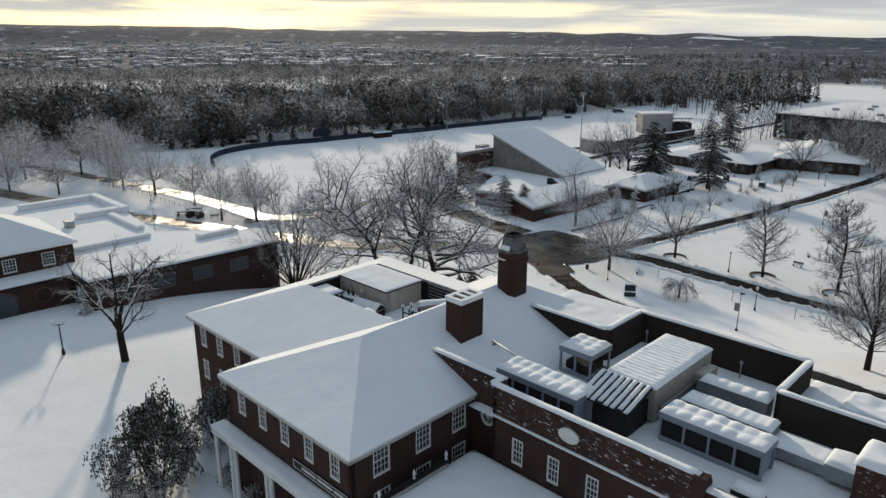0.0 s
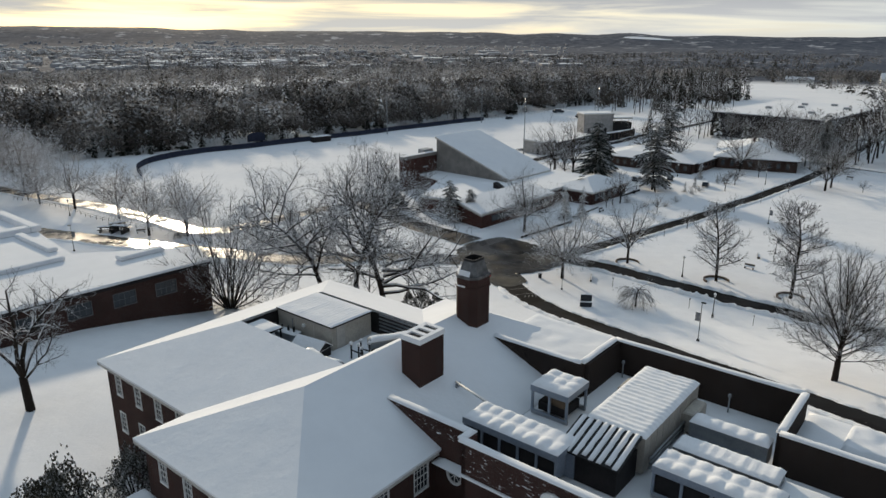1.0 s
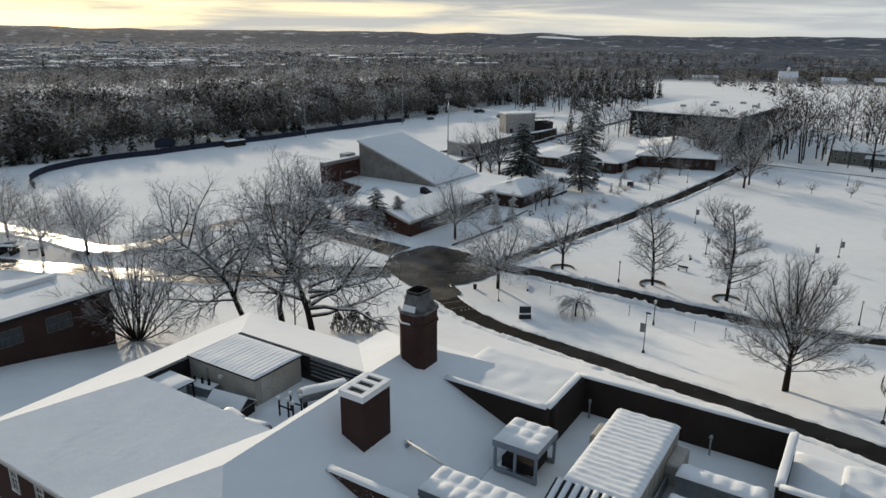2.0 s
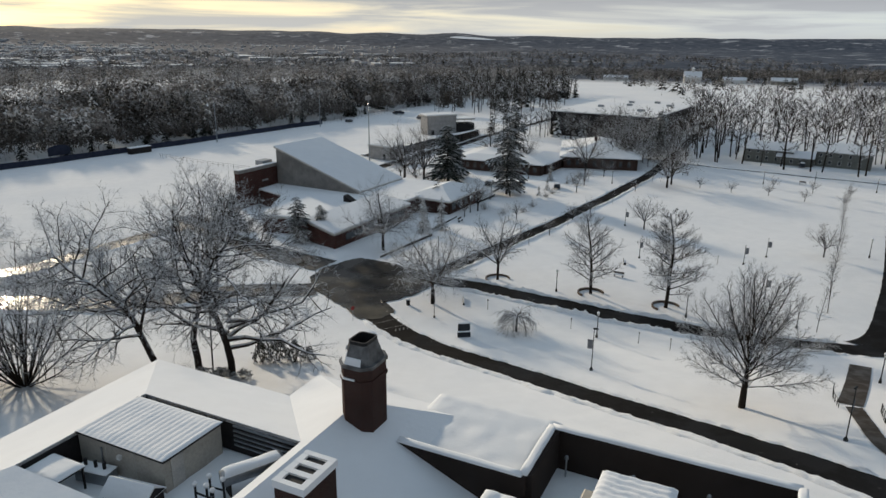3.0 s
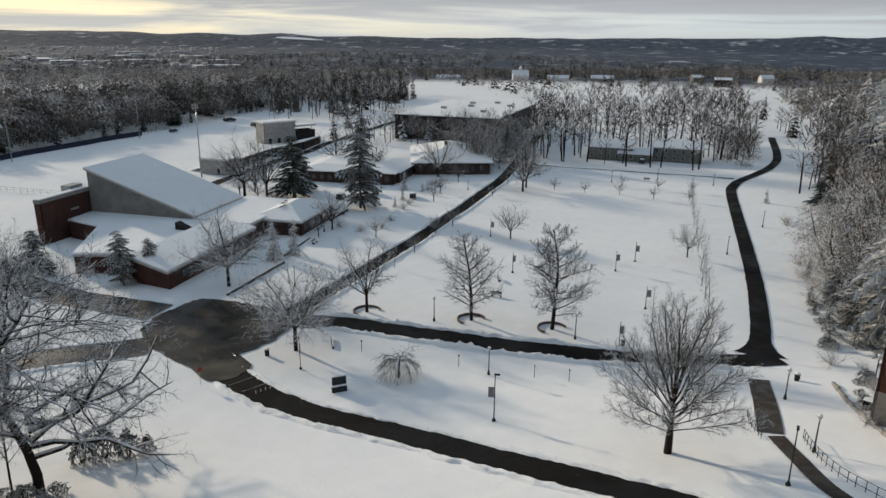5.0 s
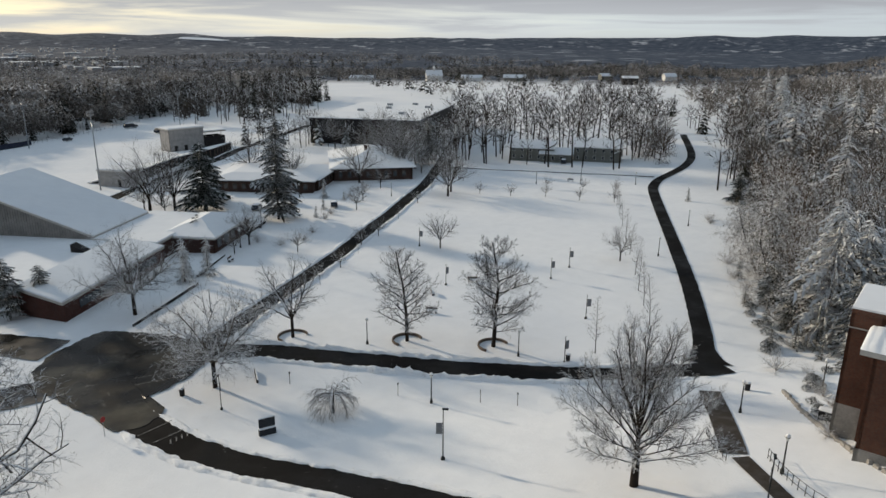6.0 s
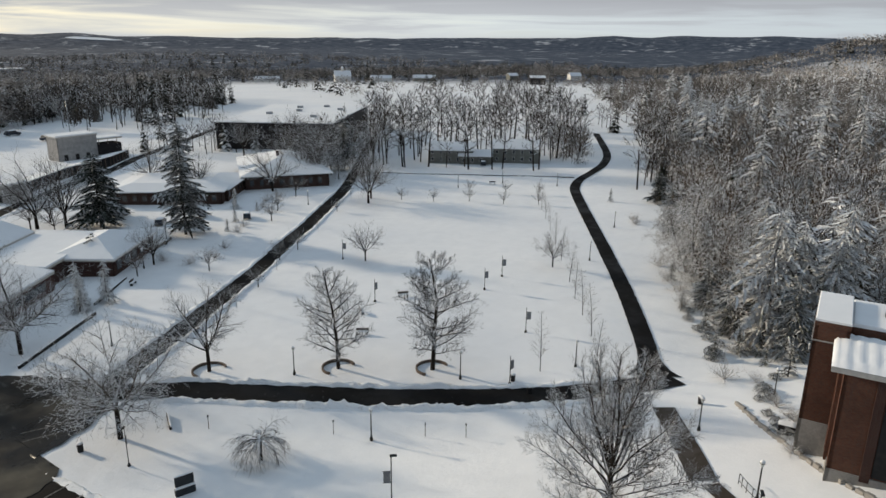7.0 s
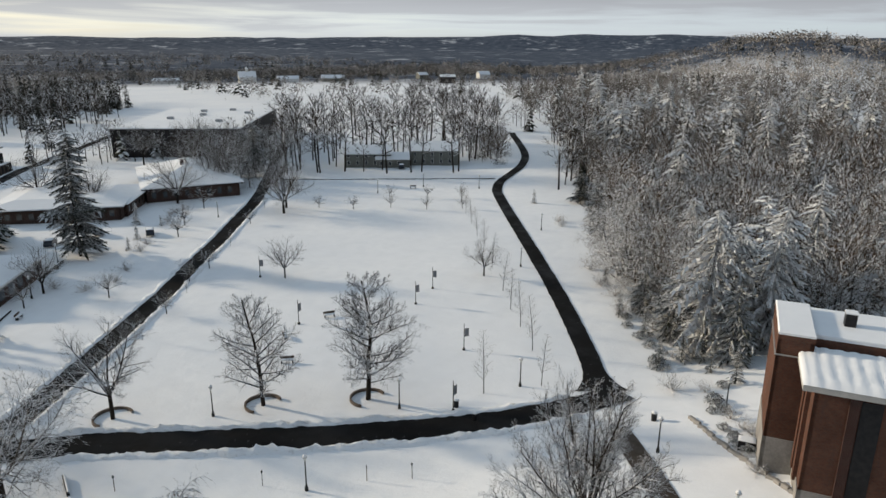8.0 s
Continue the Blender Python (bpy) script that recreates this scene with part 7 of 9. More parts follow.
            g.limb(Vector((0, 0, -0.2)), d, hgt * 0.95, hgt * 0.02, 2, 4, -0.03, {2: (9, 0.5, 45, 0.1), 3: (6, 0.5, 45, 0.1)}, 0.16)
    elif style == "round":     # small broad crown
        for k in range(7):
            a = k * 2.4
            t = radians((8, 24, 34, 42, 50, 56, 62)[k])
            d = Vector((math.cos(a) * math.sin(t), math.sin(a) * math.sin(t), math.cos(t)))
            g.shape = lambda lvl, f: 1.1 - 0.5 * f
            g.limb(Vector((0, 0, hgt * 0.24)), d, hgt * 0.72, hgt * 0.012, 1, 4, 0.02, {1: (15, 0.4, 46, 0.2), 2: (8, 0.5, 42, 0.15), 3: (6, 0.6, 40, 0.1)}, 0.09)
        g.wood.tube((0, 0, -0.3), (0, 0, hgt * 0.26), hgt * 0.022, hgt * 0.018, 7, False)
    elif style == "multi":     # many thin stems from the ground
        for k in range(24):
            a, t = k * 2.4, radians(6 + 2.4 * k)
            d = Vector((math.cos(a) * math.sin(t), math.sin(a) * math.sin(t), math.cos(t)))
            g.shape = lambda lvl, f: 1.1 - 0.6 * f
            g.limb(Vector((0.2 * math.cos(a), 0.2 * math.sin(a), -0.2)), d, hgt * (1.0 - 0.013 * k), hgt * 0.008, 1, 4, 0.025, {1: (15, 0.32, 36, 0.2), 2: (7, 0.5, 36, 0.15), 3: (5, 0.6, 36, 0.1)}, 0.06)
    elif style == "street":    # full rounded crown of a street tree
        for k in range(11):
            a = k * 2.4
            t = radians((4, 14, 24, 33, 41, 48, 55, 61, 67, 72, 77)[k])
            d = Vector((math.cos(a) * math.sin(t), math.sin(a) * math.sin(t), math.cos(t)))
            g.shape = lambda lvl, f: 1.1 - 0.5 * f
            g.thick = 1 if twig_all else 2
            g.limb(Vector((0, 0, hgt * (0.2 + 0.006 * k))), d, hgt * (0.74 - 0.016 * k), hgt * 0.0095, 1, 4, 0.01, {1: (15, 0.42, 50, 0.12), 2: (7, 0.55, 46, 0.1), 3: (5, 0.7, 42, 0.1)}, 0.12)
        g.wood.tube((0, 0, -0.3), (0, 0, hgt * 0.26), hgt * 0.022, hgt * 0.017, 7, False)
    elif style == "small":     # little garden tree, light enough to repeat
        for k in range(7):
            a = k * 2.4
            t = radians((6, 22, 32, 40, 48, 55, 62)[k])
            d = Vector((math.cos(a) * math.sin(t), math.sin(a) * math.sin(t), math.cos(t)))
            g.shape = lambda lvl, f: 1.1 - 0.5 * f
            g.limb(Vector((0, 0, hgt * 0.26)), d, hgt * 0.7, hgt * 0.012, 1, 3, 0.02, {1: (11, 0.42, 46, 0.15), 2: (8, 0.5, 42, 0.1)}, 0.1)
        g.wood.tube((0, 0, -0.3), (0, 0, hgt * 0.28), hgt * 0.022, hgt * 0.018, 7, False)
    elif style == "weep":      # low crown of drooping branches
        g.thick = 1
        for k in range(26):
            a, t = k * 2.4, radians(36 + 2.1 * k)
            d = Vector((math.cos(a) * math.sin(t), math.sin(a) * math.sin(t), math.cos(t)))
            g.shape = lambda lvl, f: 1.0
            g.limb(Vector((0, 0, hgt * 0.55)), d, hgt * 0.80, hgt * 0.017, 1, 3, -0.33, {1: (12, 0.34, 44, 0.2), 2: (7, 0.5, 40, 0.1)}, 0.14)
        g.wood.tube((0, 0, -0.3), (0.1, 0, hgt * 0.55), hgt * 0.04, hgt * 0.03, 7, False)
    elif style == "sapling":
        g.shape = lambda lvl, f: 1.1 - 0.8 * f if lvl == 0 else 0.8
        g.limb(Vector((0, 0, -0.2)), Vector((0, 0, 1)), hgt, hgt * 0.008, 0, 3, 0.01, {0: (26, 0.27, 52, 0.2), 1: (6, 0.42, 40, 0.2), 2: (4, 0.5, 40, 0.2)}, 0.02)
    return g.wood.mesh(name + "_trunk", M_bark, True), g.twig.mesh(name + "_crown", M_twig)


TREES = {}


def tree_kind(key, seed, hgt, style, twig=None):
    a, b = bare_tree(key, seed, hgt, style, bool(twig))
    if twig:
        b.materials.clear()
        b.materials.append(twig)
    TREES[key] = (a, b, hgt)


for key, seed, style in (("oval_a", 11, "oval"), ("oval_b", 12, "oval"), ("fan_a", 21, "fan"), ("oak_a", 31, "oak"), ("oak_b", 33, "oak"), ("oak_c", 35, "gnarl"), ("round_a", 41, "round"), ("round_b", 42, "round"), ("multi_a", 51, "multi"), ("low_oak", 37, "low_oak"), ("street_a", 57, "street"), ("small_a", 46, "small"), ("small_b", 47, "small"), ("sapling_a", 71, "sapling")):
    tree_kind(key, seed, 10.0, style)
tree_kind("shrub_a", 91, 10.0, "shrub", M_frost)
tree_kind("shrub_b", 92, 10.0, "shrub", M_frost)
tree_kind("weep_a", 61, 10.0, "weep", M_rime)
tree_kind("wild_a", 81, 10.0, "wild", M_tangle)
tree_kind("wild_b", 82, 10.0, "wild", M_tangle)
tree_kind("junction_a", 59, 10.0, "street", M_rime)
tree_kind("broad_b", 55, 10.0, "broad_lite")
tree_kind("street_b", 58, 10.0, "street_lite")
tree_kind("frost_a", 44, 10.0, "street", M_frost)
tree_kind("frost_b", 48, 10.0, "street", M_frost)


def plant(key, x, y, hgt, turn, label, category="tree", group="", lean=0.0):
    a, b, h0 = TREES[key]
    k = hgt / h0
    t = thing("bare_tree", pose(x, y, ground_z(x, y), 0, 0, 0) @ pose(0, 0, 0, 0, lean, 0) @ pose(0, 0, 0, 0, 0, turn) @ Matrix.Diagonal((k, k, k, 1)), label, category, group)
    part("trunk", a, None, t)
    part("crown", b, None, t)
    return t


plant("oval_a", 61.8, 126.6, 15.9, 20, "tall bare deciduous tree with snow-dusted oval crown", group="trees on the green")
plant("oval_b", 71.2, 117.0, 18.8, 100, "tallest bare tree with snowy twigs beside the lane", group="trees on the green")
plant("round_a", 48.4, 139.0, 13.0, 60, "bare spreading tree dusted with snow by the lane", group="trees on the green")
plant("fan_a", 54.2, 78.3, 17.4, 30, "large bare tree with fanned snowy branches on the lawn")
plant("round_b", 96.5, 162.7, 8.2, 10, "small round bare tree on the snowy green", group="small trees")
plant("round_a", 121.6, 132.4, 7.4, 150, "small bare flat-crowned tree on the green", group="small trees")
plant("junction_a", 32.5, 130.2, 15.5, 0, "broad bare tree with tangled snowy twigs at the junction")
plant("oak_a", -8.8, 103.4, 23.5, 40, "tall crooked bare oak with snow on its limbs", group="oaks by the hall", lean=-9)
plant("oak_b", -5.8, 107.8, 24.5, 100, "tall bare oak with dark snowy trunk", group="oaks by the hall", lean=-7)
plant("sapling_a", -4.1, 107.6, 15.0, 200, "slim bare tree between two oaks", group="oaks by the hall")
plant("low_oak", -1.8, 105.9, 23.0, 0, "bare oak with a long low snow-laden limb", group="oaks by the hall")
plant("street_a", 31.2, 163.4, 16.0, 80, "bare tree with fanning branches before the theatre")
plant("weep_a", 41.6, 114.2, 4.7, 0, "small weeping tree with drooping snow-covered branches")
plant("oak_c", -37.2, 70.0, 15.0, 150, "gnarled bare tree with snowy limbs on the lawn")
plant("multi_a", -25.8, 108.0, 17.5, 33, "bushy many-stemmed bare tree with snowy twigs")
for i, (x, y, hh, key) in enumerate(((-57.5, 166.2, 14.0, "frost_a"), (-48.4, 165.4, 14.5, "frost_b"), (-86, 194, 15.0, "frost_a"), (-108.6, 213.5, 16, "frost_b"), (-113.7, 193, 12.0, "frost_a"), (-70.4, 182.8, 13.3, "frost_b"), (-122, 222, 16.0, "frost_a"), (-98, 200, 12.5, "frost_b"), (-52, 176, 10.0, "frost_a"), (-118, 240, 15.0, "frost_b"), (-136, 214, 15, "frost_a"), (-130, 196, 13, "frost_b"), (-146, 228, 16, "frost_a"), (-131, 182, 12, "frost_a"), (-142, 200, 14, "frost_b"), (-128, 246, 15, "frost_a"))):
    plant(key, x, y, hh * 1.12, 47 * i, "frosted bare street tree beside the sunlit lane", group="street trees by the lane")
for i, (x, y, hh) in enumerate(((97, 107.1, 9.0), (104, 113.4, 8.5), (110, 119, 8.0), (117, 125, 8.0), (127, 134, 7.5), (136, 142, 7.5), (145, 150, 7), (154, 158, 7), (163, 166, 7), (172, 174, 6.5), (88, 100.5, 7.5), (81.8, 105.8, 9.0))):
    plant("sapling_a", x, y, hh, 61 * i, "slim young bare tree in a row", group="row of young trees")
for i, f in enumerate((0.06, 0.15, 0.24, 0.36, 0.5, 0.66, 0.8)):
    x, y = 58 + 92 * f, 153.5 + 73 * f
    plant("small_b" if i % 2 else "sapling_a", x, y, 5.0 - 0.5 * (i % 3), 77 * i, "small young tree beside the avenue", group="avenue saplings")
for i, (x, y) in enumerate(((141.7, 201), (146.6, 192.6), (154, 185.3), (159.1, 176.6), (166.3, 169.6), (163.5, 194), (170.5, 185.2), (176.7, 177.2))):
    plant("small_a", x, y, 4.0, 40 * i, "little clipped round tree under snow", "shrub", "little round trees")
for i, (x, y, hh) in enumerate(((84, 176, 5), (101, 206, 6.5), (58, 186, 6), (62, 197, 6.5), (70, 180, 5.5), (108, 214, 6.0), (122, 226, 7), (150, 246, 11), (156, 250, 10), (147, 238, 9))):
    plant("small_a" if i % 2 else "small_b", x, y, hh, 31 * i, "snow-dusted small tree beside the avenue", group="garden trees")

for i, (x, y, hh, key) in enumerate(((150, 252, 12, "broad_b"), (166, 268, 14, "broad_b"), (160, 279, 13, "street_b"), (172, 262, 14, "street_b"), (180, 274, 14, "broad_b"), (146, 270, 12, "broad_b"), (60, 243, 9, "street_b"), (54, 238, 9, "small_a"), (57, 230, 8, "small_b"), (153, 232, 11, "street_b"), (158, 236, 12, "broad_b"), (168, 252, 15, "street_b"), (176, 266, 15, "broad_b"))):
    plant(key, x, y, hh, 59 * i, "bare tree with snowy branches near the halls", group="trees by the halls")

for i, (x, y, hh, key) in enumerate(((55.6, 238.6, 18.0, "broad_b"), (61.0, 234.6, 17.0, "street_b"), (96.6, 266.6, 16.0, "broad_b"), (120.9, 236.8, 15.0, "broad_b"), (63.5, 191.0, 9.0, "street_b"), (102.0, 247.0, 12.0, "street_b"), (137, 244, 15, "broad_b"), (141.7, 241.5, 16.0, "broad_b"), (146, 248, 17.0, "broad_b"), (152, 256, 17, "broad_b"), (131.4, 203.7, 14.5, "broad_b"), (136, 208, 13, "street_b"), (158, 285, 17, "broad_b"), (166, 292, 16, "street_b"), (172, 283, 15, "street_b"), (148, 300, 14, "street_b"))):
    plant(key, x, y, hh, 101 * i, "bare spreading tree with snowy twigs near the brick halls", group="spreading trees")


# ---- evergreens ----
def conifer_mesh(name, seed, hgt, width, rings, per, droop, material, gaps=0.0, blunt=0.75):
    """Snow-laden evergreen: whorls of drooping, folded boughs with side sprays on a tapered trunk."""
    r = random.Random(seed)
    b = Bm()
    for i in range(rings):
        f = i / (rings - 1)
        z0 = hgt * (0.10 + 0.88 * f)
        reach = width * ((1 - f) ** blunt * 0.95 + 0.06) * r.uniform(0.55, 1.15)
        for k in range(per):
            if r.random() < gaps * (1.5 - f):
                continue
            a = 2 * math.pi * (k + r.uniform(-0.35, 0.35)) / per + i * 1.3
            ln = reach * r.uniform(0.45, 1.3)
            z = z0 + hgt * r.uniform(-0.6, 0.6) / rings
            d, s = Vector((math.cos(a), math.sin(a), 0)), Vector((-math.sin(a), math.cos(a), 0))
            dr = droop * r.uniform(0.6, 1.3)
            line = [Vector((0, 0, z)) + d * (ln * t) + Vector((0, 0, ln * (0.16 * t - dr * t * t))) for t in (0.05, 0.4, 0.75, 1.0)]
            w = [0.03 * ln, 0.07 * ln, 0.065 * ln, 0.015 * ln]
            vs = []
            for p, ww in zip(line, w):
                ww *= r.uniform(0.75, 1.25)
                vs += [tuple(p + s * ww - Vector((0, 0, ww * 0.75))), tuple(p + Vector((0, 0, 0.03 * ln))), tuple(p - s * ww - Vector((0, 0, ww * 0.75)))]
            fs = []
            for j in range(3):
                fs += [(3 * j, 3 * j + 3, 3 * j + 4, 3 * j + 1), (3 * j + 1, 3 * j + 4, 3 * j + 5, 3 * j + 2)]
            b.add(vs, [q[::-1] for q in fs])
            for t, sg in ((0.22, -1), (0.3, 1), (0.4, -1), (0.48, 1), (0.57, -1), (0.66, 1), (0.75, -1), (0.85, 1)):
                p = Vector((0, 0, z)) + d * (ln * t) + Vector((0, 0, ln * (0.16 * t - dr * t * t)))
                e = p + (d * 0.55 + s * sg * 0.8).normalized() * (ln * 0.40 * r.uniform(0.6, 1.25)) - Vector((0, 0, ln * r.uniform(0.06, 0.24)))
                n_ = (d * 0.8 - s * sg * 0.55) * (0.045 * ln)
                b.add([tuple(p + n_), tuple(e), tuple(p - n_ - Vector((0, 0, 0.05 * ln)))], [(0, 1, 2)] if sg < 0 else [(2, 1, 0)])
    t = Bm().tube((0, 0, -0.3), (0, 0, hgt * 0.97), hgt * 0.016, hgt * 0.002, 6)
    return t.mesh(name + "_trunk", M_bark, True), b.mesh(name + "_boughs", material)


FIRS = {}
for key, seed, wd, rings, per, droop, mat_, gaps, blunt in (("spruce_a", 1, 2.2, 32, 8, 0.5, M_needle_snow, 0.3, 0.6), ("spruce_b", 2, 2.3, 27, 8, 0.75, M_needle_snow, 0.3, 0.6), ("pine_a", 3, 2.5, 20, 7, 0.35, M_needle_snow, 0.4, 0.5), ("pine_b", 4, 2.1, 24, 7, 0.7, M_needle_snow, 0.32, 0.5), ("hall_pine", 8, 3.0, 26, 12, 0.42, M_needle_mid, 0.3, 0.42), ("hemlock", 10, 2.5, 34, 8, 0.85, M_hemlock, 0.46, 0.36), ("dark_b", 7, 3.3, 24, 12, 0.4, M_needle, 0.05, 0.45), ("juniper_a", 9, 2.6, 15, 9, 0.5, M_needle_mid, 0.1, 0.6), ("dark_a", 5, 2.2, 20, 7, 0.35, M_needle, 0.05, 0.6), ("yew_a", 6, 4.2, 12, 9, 0.25, M_needle, 0.0, 0.6)):
    FIRS[key] = conifer_mesh(key, seed, 10.0, wd, rings, per, droop, mat_, gaps, blunt)


def fir(key, x, y, hgt, turn, label, category="evergreen tree", group=""):
    k = hgt / 10.0
    t = thing("evergreen_tree", pose(x, y, ground_z(x, y), 0, 0, turn) @ Matrix.Diagonal((k, k, k, 1)), label, category, group)
    part("trunk", FIRS[key][0], None, t)
    part("crown", FIRS[key][1], None, t)
    return t


fir("hall_pine", 79.5, 209.5, 21.5, 0, "big dark pine with layered snow-laden boughs")
fir("dark_b", 67.5, 230.0, 19.0, 40, "dark evergreen behind the theatre", group="dark evergreens")
fir("dark_b", 73.5, 238, 11.0, 90, "dark evergreen behind the theatre", group="dark evergreens")
fir("hall_pine", 113.1, 282.0, 18.5, 60, "tall dark pine behind the low hall", group="dark evergreens")
fir("hall_pine", 159.3, 250.5, 19.0, 140, "tall dark pine before the sports hall", group="dark evergreens")
fir("dark_a", 150, 262, 13.0, 200, "dark evergreen before the sports hall", group="dark evergreens")
fir("dark_a", 142.3, 361.4, 13.5, 20, "dark evergreen beside the service lane", group="dark evergreens")
fir("dark_b", 0.5, 189.6, 9.4, 130, "dark dense evergreen at the theatre wall", group="dark evergreens")
fir("yew_a", 54.0, 197.5, 7.5, 30, "dark spreading evergreen against the pavilion", "shrub", "evergreen shrubs")
fir("spruce_b", 43.6, 175.2, 9.5, 120, "snowy evergreen beside the theatre", group="theatre evergreens")
fir("yew_a", 2.5, 188.0, 4.0, 10, "low dark evergreen mound dusted with snow", "shrub", "evergreen shrubs")
fir("yew_a", -2.0, 188.0, 3.4, 70, "low dark evergreen mound dusted with snow", "shrub", "evergreen shrubs")
fir("hall_pine", 14.2, 174.0, 11.0, 70, "pointed evergreen against the theatre wall", group="theatre evergreens")
fir("hall_pine", 19.3, 174.8, 8.5, 170, "pointed evergreen against the theatre wall", group="theatre evergreens")
fir("spruce_b", 48.7, 176.5, 8.5, 20, "snowy evergreen beside the theatre", group="theatre evergreens")
fir("spruce_b", 45.0, 178.5, 7.0, 220, "snowy evergreen beside the theatre", group="theatre evergreens")
for i, (x, y, hh) in enumerate(((101, 224, 6), (94, 212, 4), (104, 218, 3.2), (88, 205, 3.4), (112, 221, 3.0), (183.6, 156.6, 4.3), (-49.6, 84.7, 4.6), (155, 236, 6), (102.7, 89.7, 4.2), (106.4, 87.7, 4.6), (101.7, 79.0, 5.0), (107.9, 85.3, 4.0), (114, 96.2, 3.6), (118.4, 102.5, 3.4), (131.6, 111.1, 4.0), (104.5, 83, 3.4))):
    fir("spruce_b" if i < 8 else "juniper_a", x, y, hh if i < 8 else hh * 1.25, 83 * i, "small snowy evergreen on the lawn", "evergreen shrub", "small evergreens")


def shrub_mesh(name, seed, n, material, leaf=1.0):
    """Broad-leaved evergreen: a cloud of leaf tufts on short stems."""
    r = random.Random(seed)
    b = Bm()
    for i in range(n):
        u, t = r.uniform(-0.45, 1), r.uniform(0, 6.283)
        rad = r.uniform(0.55, 1.0) ** 0.5 * (1 + 0.25 * noise.noise((3 * math.cos(t), 3 * math.sin(t), u * 3 + seed)))
        rad *= 0.84 + 0.5 * noise.noise((2.2 * math.cos(t) + seed, 2.2 * math.sin(t), u * 1.7))
        s = math.sqrt(max(0, 1 - max(u, 0) ** 2)) * (1.0 if u < 0.1 else 1 - 0.55 * (u - 0.1))
        c = Vector((rad * s * math.cos(t), rad * s * math.sin(t), max(0.03, 0.32 + rad * u * 0.75)))
        out = Vector((math.cos(t) * s, math.sin(t) * s, u + 0.25)).normalized()
        for k in range(5):
            d = (out + Vector((r.gauss(0, 0.7), r.gauss(0, 0.7), r.gauss(0, 0.5)))).normalized()
            w = d.cross(Vector((r.gauss(0, 1), r.gauss(0, 1), r.gauss(0, 1)))).normalized() * (0.025 * leaf)
            ln = r.uniform(0.06, 0.12) * leaf
            b.add([tuple(c), tuple(c + d * ln * 0.5 - w * 1.5), tuple(c + d * ln), tuple(c + d * ln * 0.5 + w * 1.5)], [(0, 1, 2, 3)])
    stems = Bm()
    for k in range(9):
        a = k * 2.4
        stems.tube((0.05 * math.cos(a), 0.05 * math.sin(a), -0.1), (0.5 * math.cos(a), 0.5 * math.sin(a), 0.55 + 0.05 * k), 0.03, 0.01, 4)
    return stems.mesh(name + "_stems", M_bark), b.mesh(name + "_leaves", material)


SHRUBS = [shrub_mesh("shrub", 80 + i, (8500, 4200)[i], M_leaf, 0.34) for i in range(2)] + [shrub_mesh("low_shrub", 84 + i, 460, M_leaf_snow) for i in range(2)]


def bush(x, y, sx, sz, turn, label, group="", v=0):
    t = thing("evergreen_bush", pose(x, y, ground_z(x, y), 0, 0, turn) @ Matrix.Diagonal((sx, sx, sz, 1)), label, "bush", group)
    part("stems", SHRUBS[v if v < 2 else 2 + v % 2][0], None, t)
    part("leaves", SHRUBS[v if v < 2 else 2 + v % 2][1], None, t)
    return t


bush(-23.8, 46.8, 4.1, 8.2, 10, "tall dark magnolia bush flecked with snow")
bush(-21.2, 54.2, 3.1, 5.0, 80, "dark rounded bush beside the hall wall", v=1)
for i, (x, y, s) in enumerate(((-8.2, 104.6, 1.9), (-5.4, 105.2, 1.7), (-3.0, 104.9, 1.6), (-0.4, 104.2, 1.3), (-11.2, 102.0, 1.6))):
    bush(x, y, s, s * 0.95, 80 * i, "low dark shrub dusted with snow under the oaks", "shrubs under the oaks", 2 + i)
bush(-17.3, 47.6, 1.6, 2.1, 150, "low snow-dusted bush beside the portico", v=2)
bush(-14.6, 44.5, 1.4, 1.9, 190, "low snow-dusted bush beside the portico", v=3)
for i, (x, y, s) in enumerate(((-7, 104.2, 1.9), (-3.4, 104.6, 1.6), (-10.5, 102, 1.8), (-44, 163.4, 1.7), (-50, 164.0, 1.6), (-41, 164.6, 1.4), (97.5, 81.6, 1.3), (100, 80.2, 1.1), (88, 74.5, 1.3), (84.6, 72.6, 1.1), (86.3, 71.6, 0.9), (104.9, 90.1, 1.4), (107, 89, 1.1), (108.3, 86.6, 1.5), (111.4, 88.0, 1.3), (117, 93, 1.3), (113, 95, 1.0), (121, 101, 1.2), (123, 99.5, 1.0), (119, 97, 0.9), (169, 141, 1.7), (166, 138.5, 1.5), (91.5, 79.0, 0.9))):
    if i % 3 == 1:
        bush(x, y, s * 0.9, s * 0.8, 63 * i, "low evergreen shrub half buried in snow", "low shrubs", 2 + i)
    else:
        plant("shrub_a" if i % 2 else "shrub_b", x, y, s * 1.5, 63 * i, "low twiggy shrub bent down by snow", "shrub", "bent shrubs")
for i, (x, y, hh) in enumerate(((83.5, 73.9, 1.3), (85.2, 74.8, 1.0), (82.2, 72.6, 1.1), (87.0, 76.4, 0.9), (93.7, 79.0, 1.5), (95.2, 79.8, 1.2), (92.0, 77.9, 1.1), (79.6, 70.0, 1.1), (103.0, 89.7, 1.7), (104.4, 90.8, 1.4), (109.5, 93.5, 1.2), (111.5, 96.0, 1.3), (115.0, 99.5, 1.1), (108.0, 91.0, 1.0), (112.5, 93.0, 0.9), (118.0, 101.0, 1.2))):
    bush(x, y, hh, hh * 0.9, 47 * i, "low dark shrub capped with snow in a bed", "bed shrubs", 2 + i)
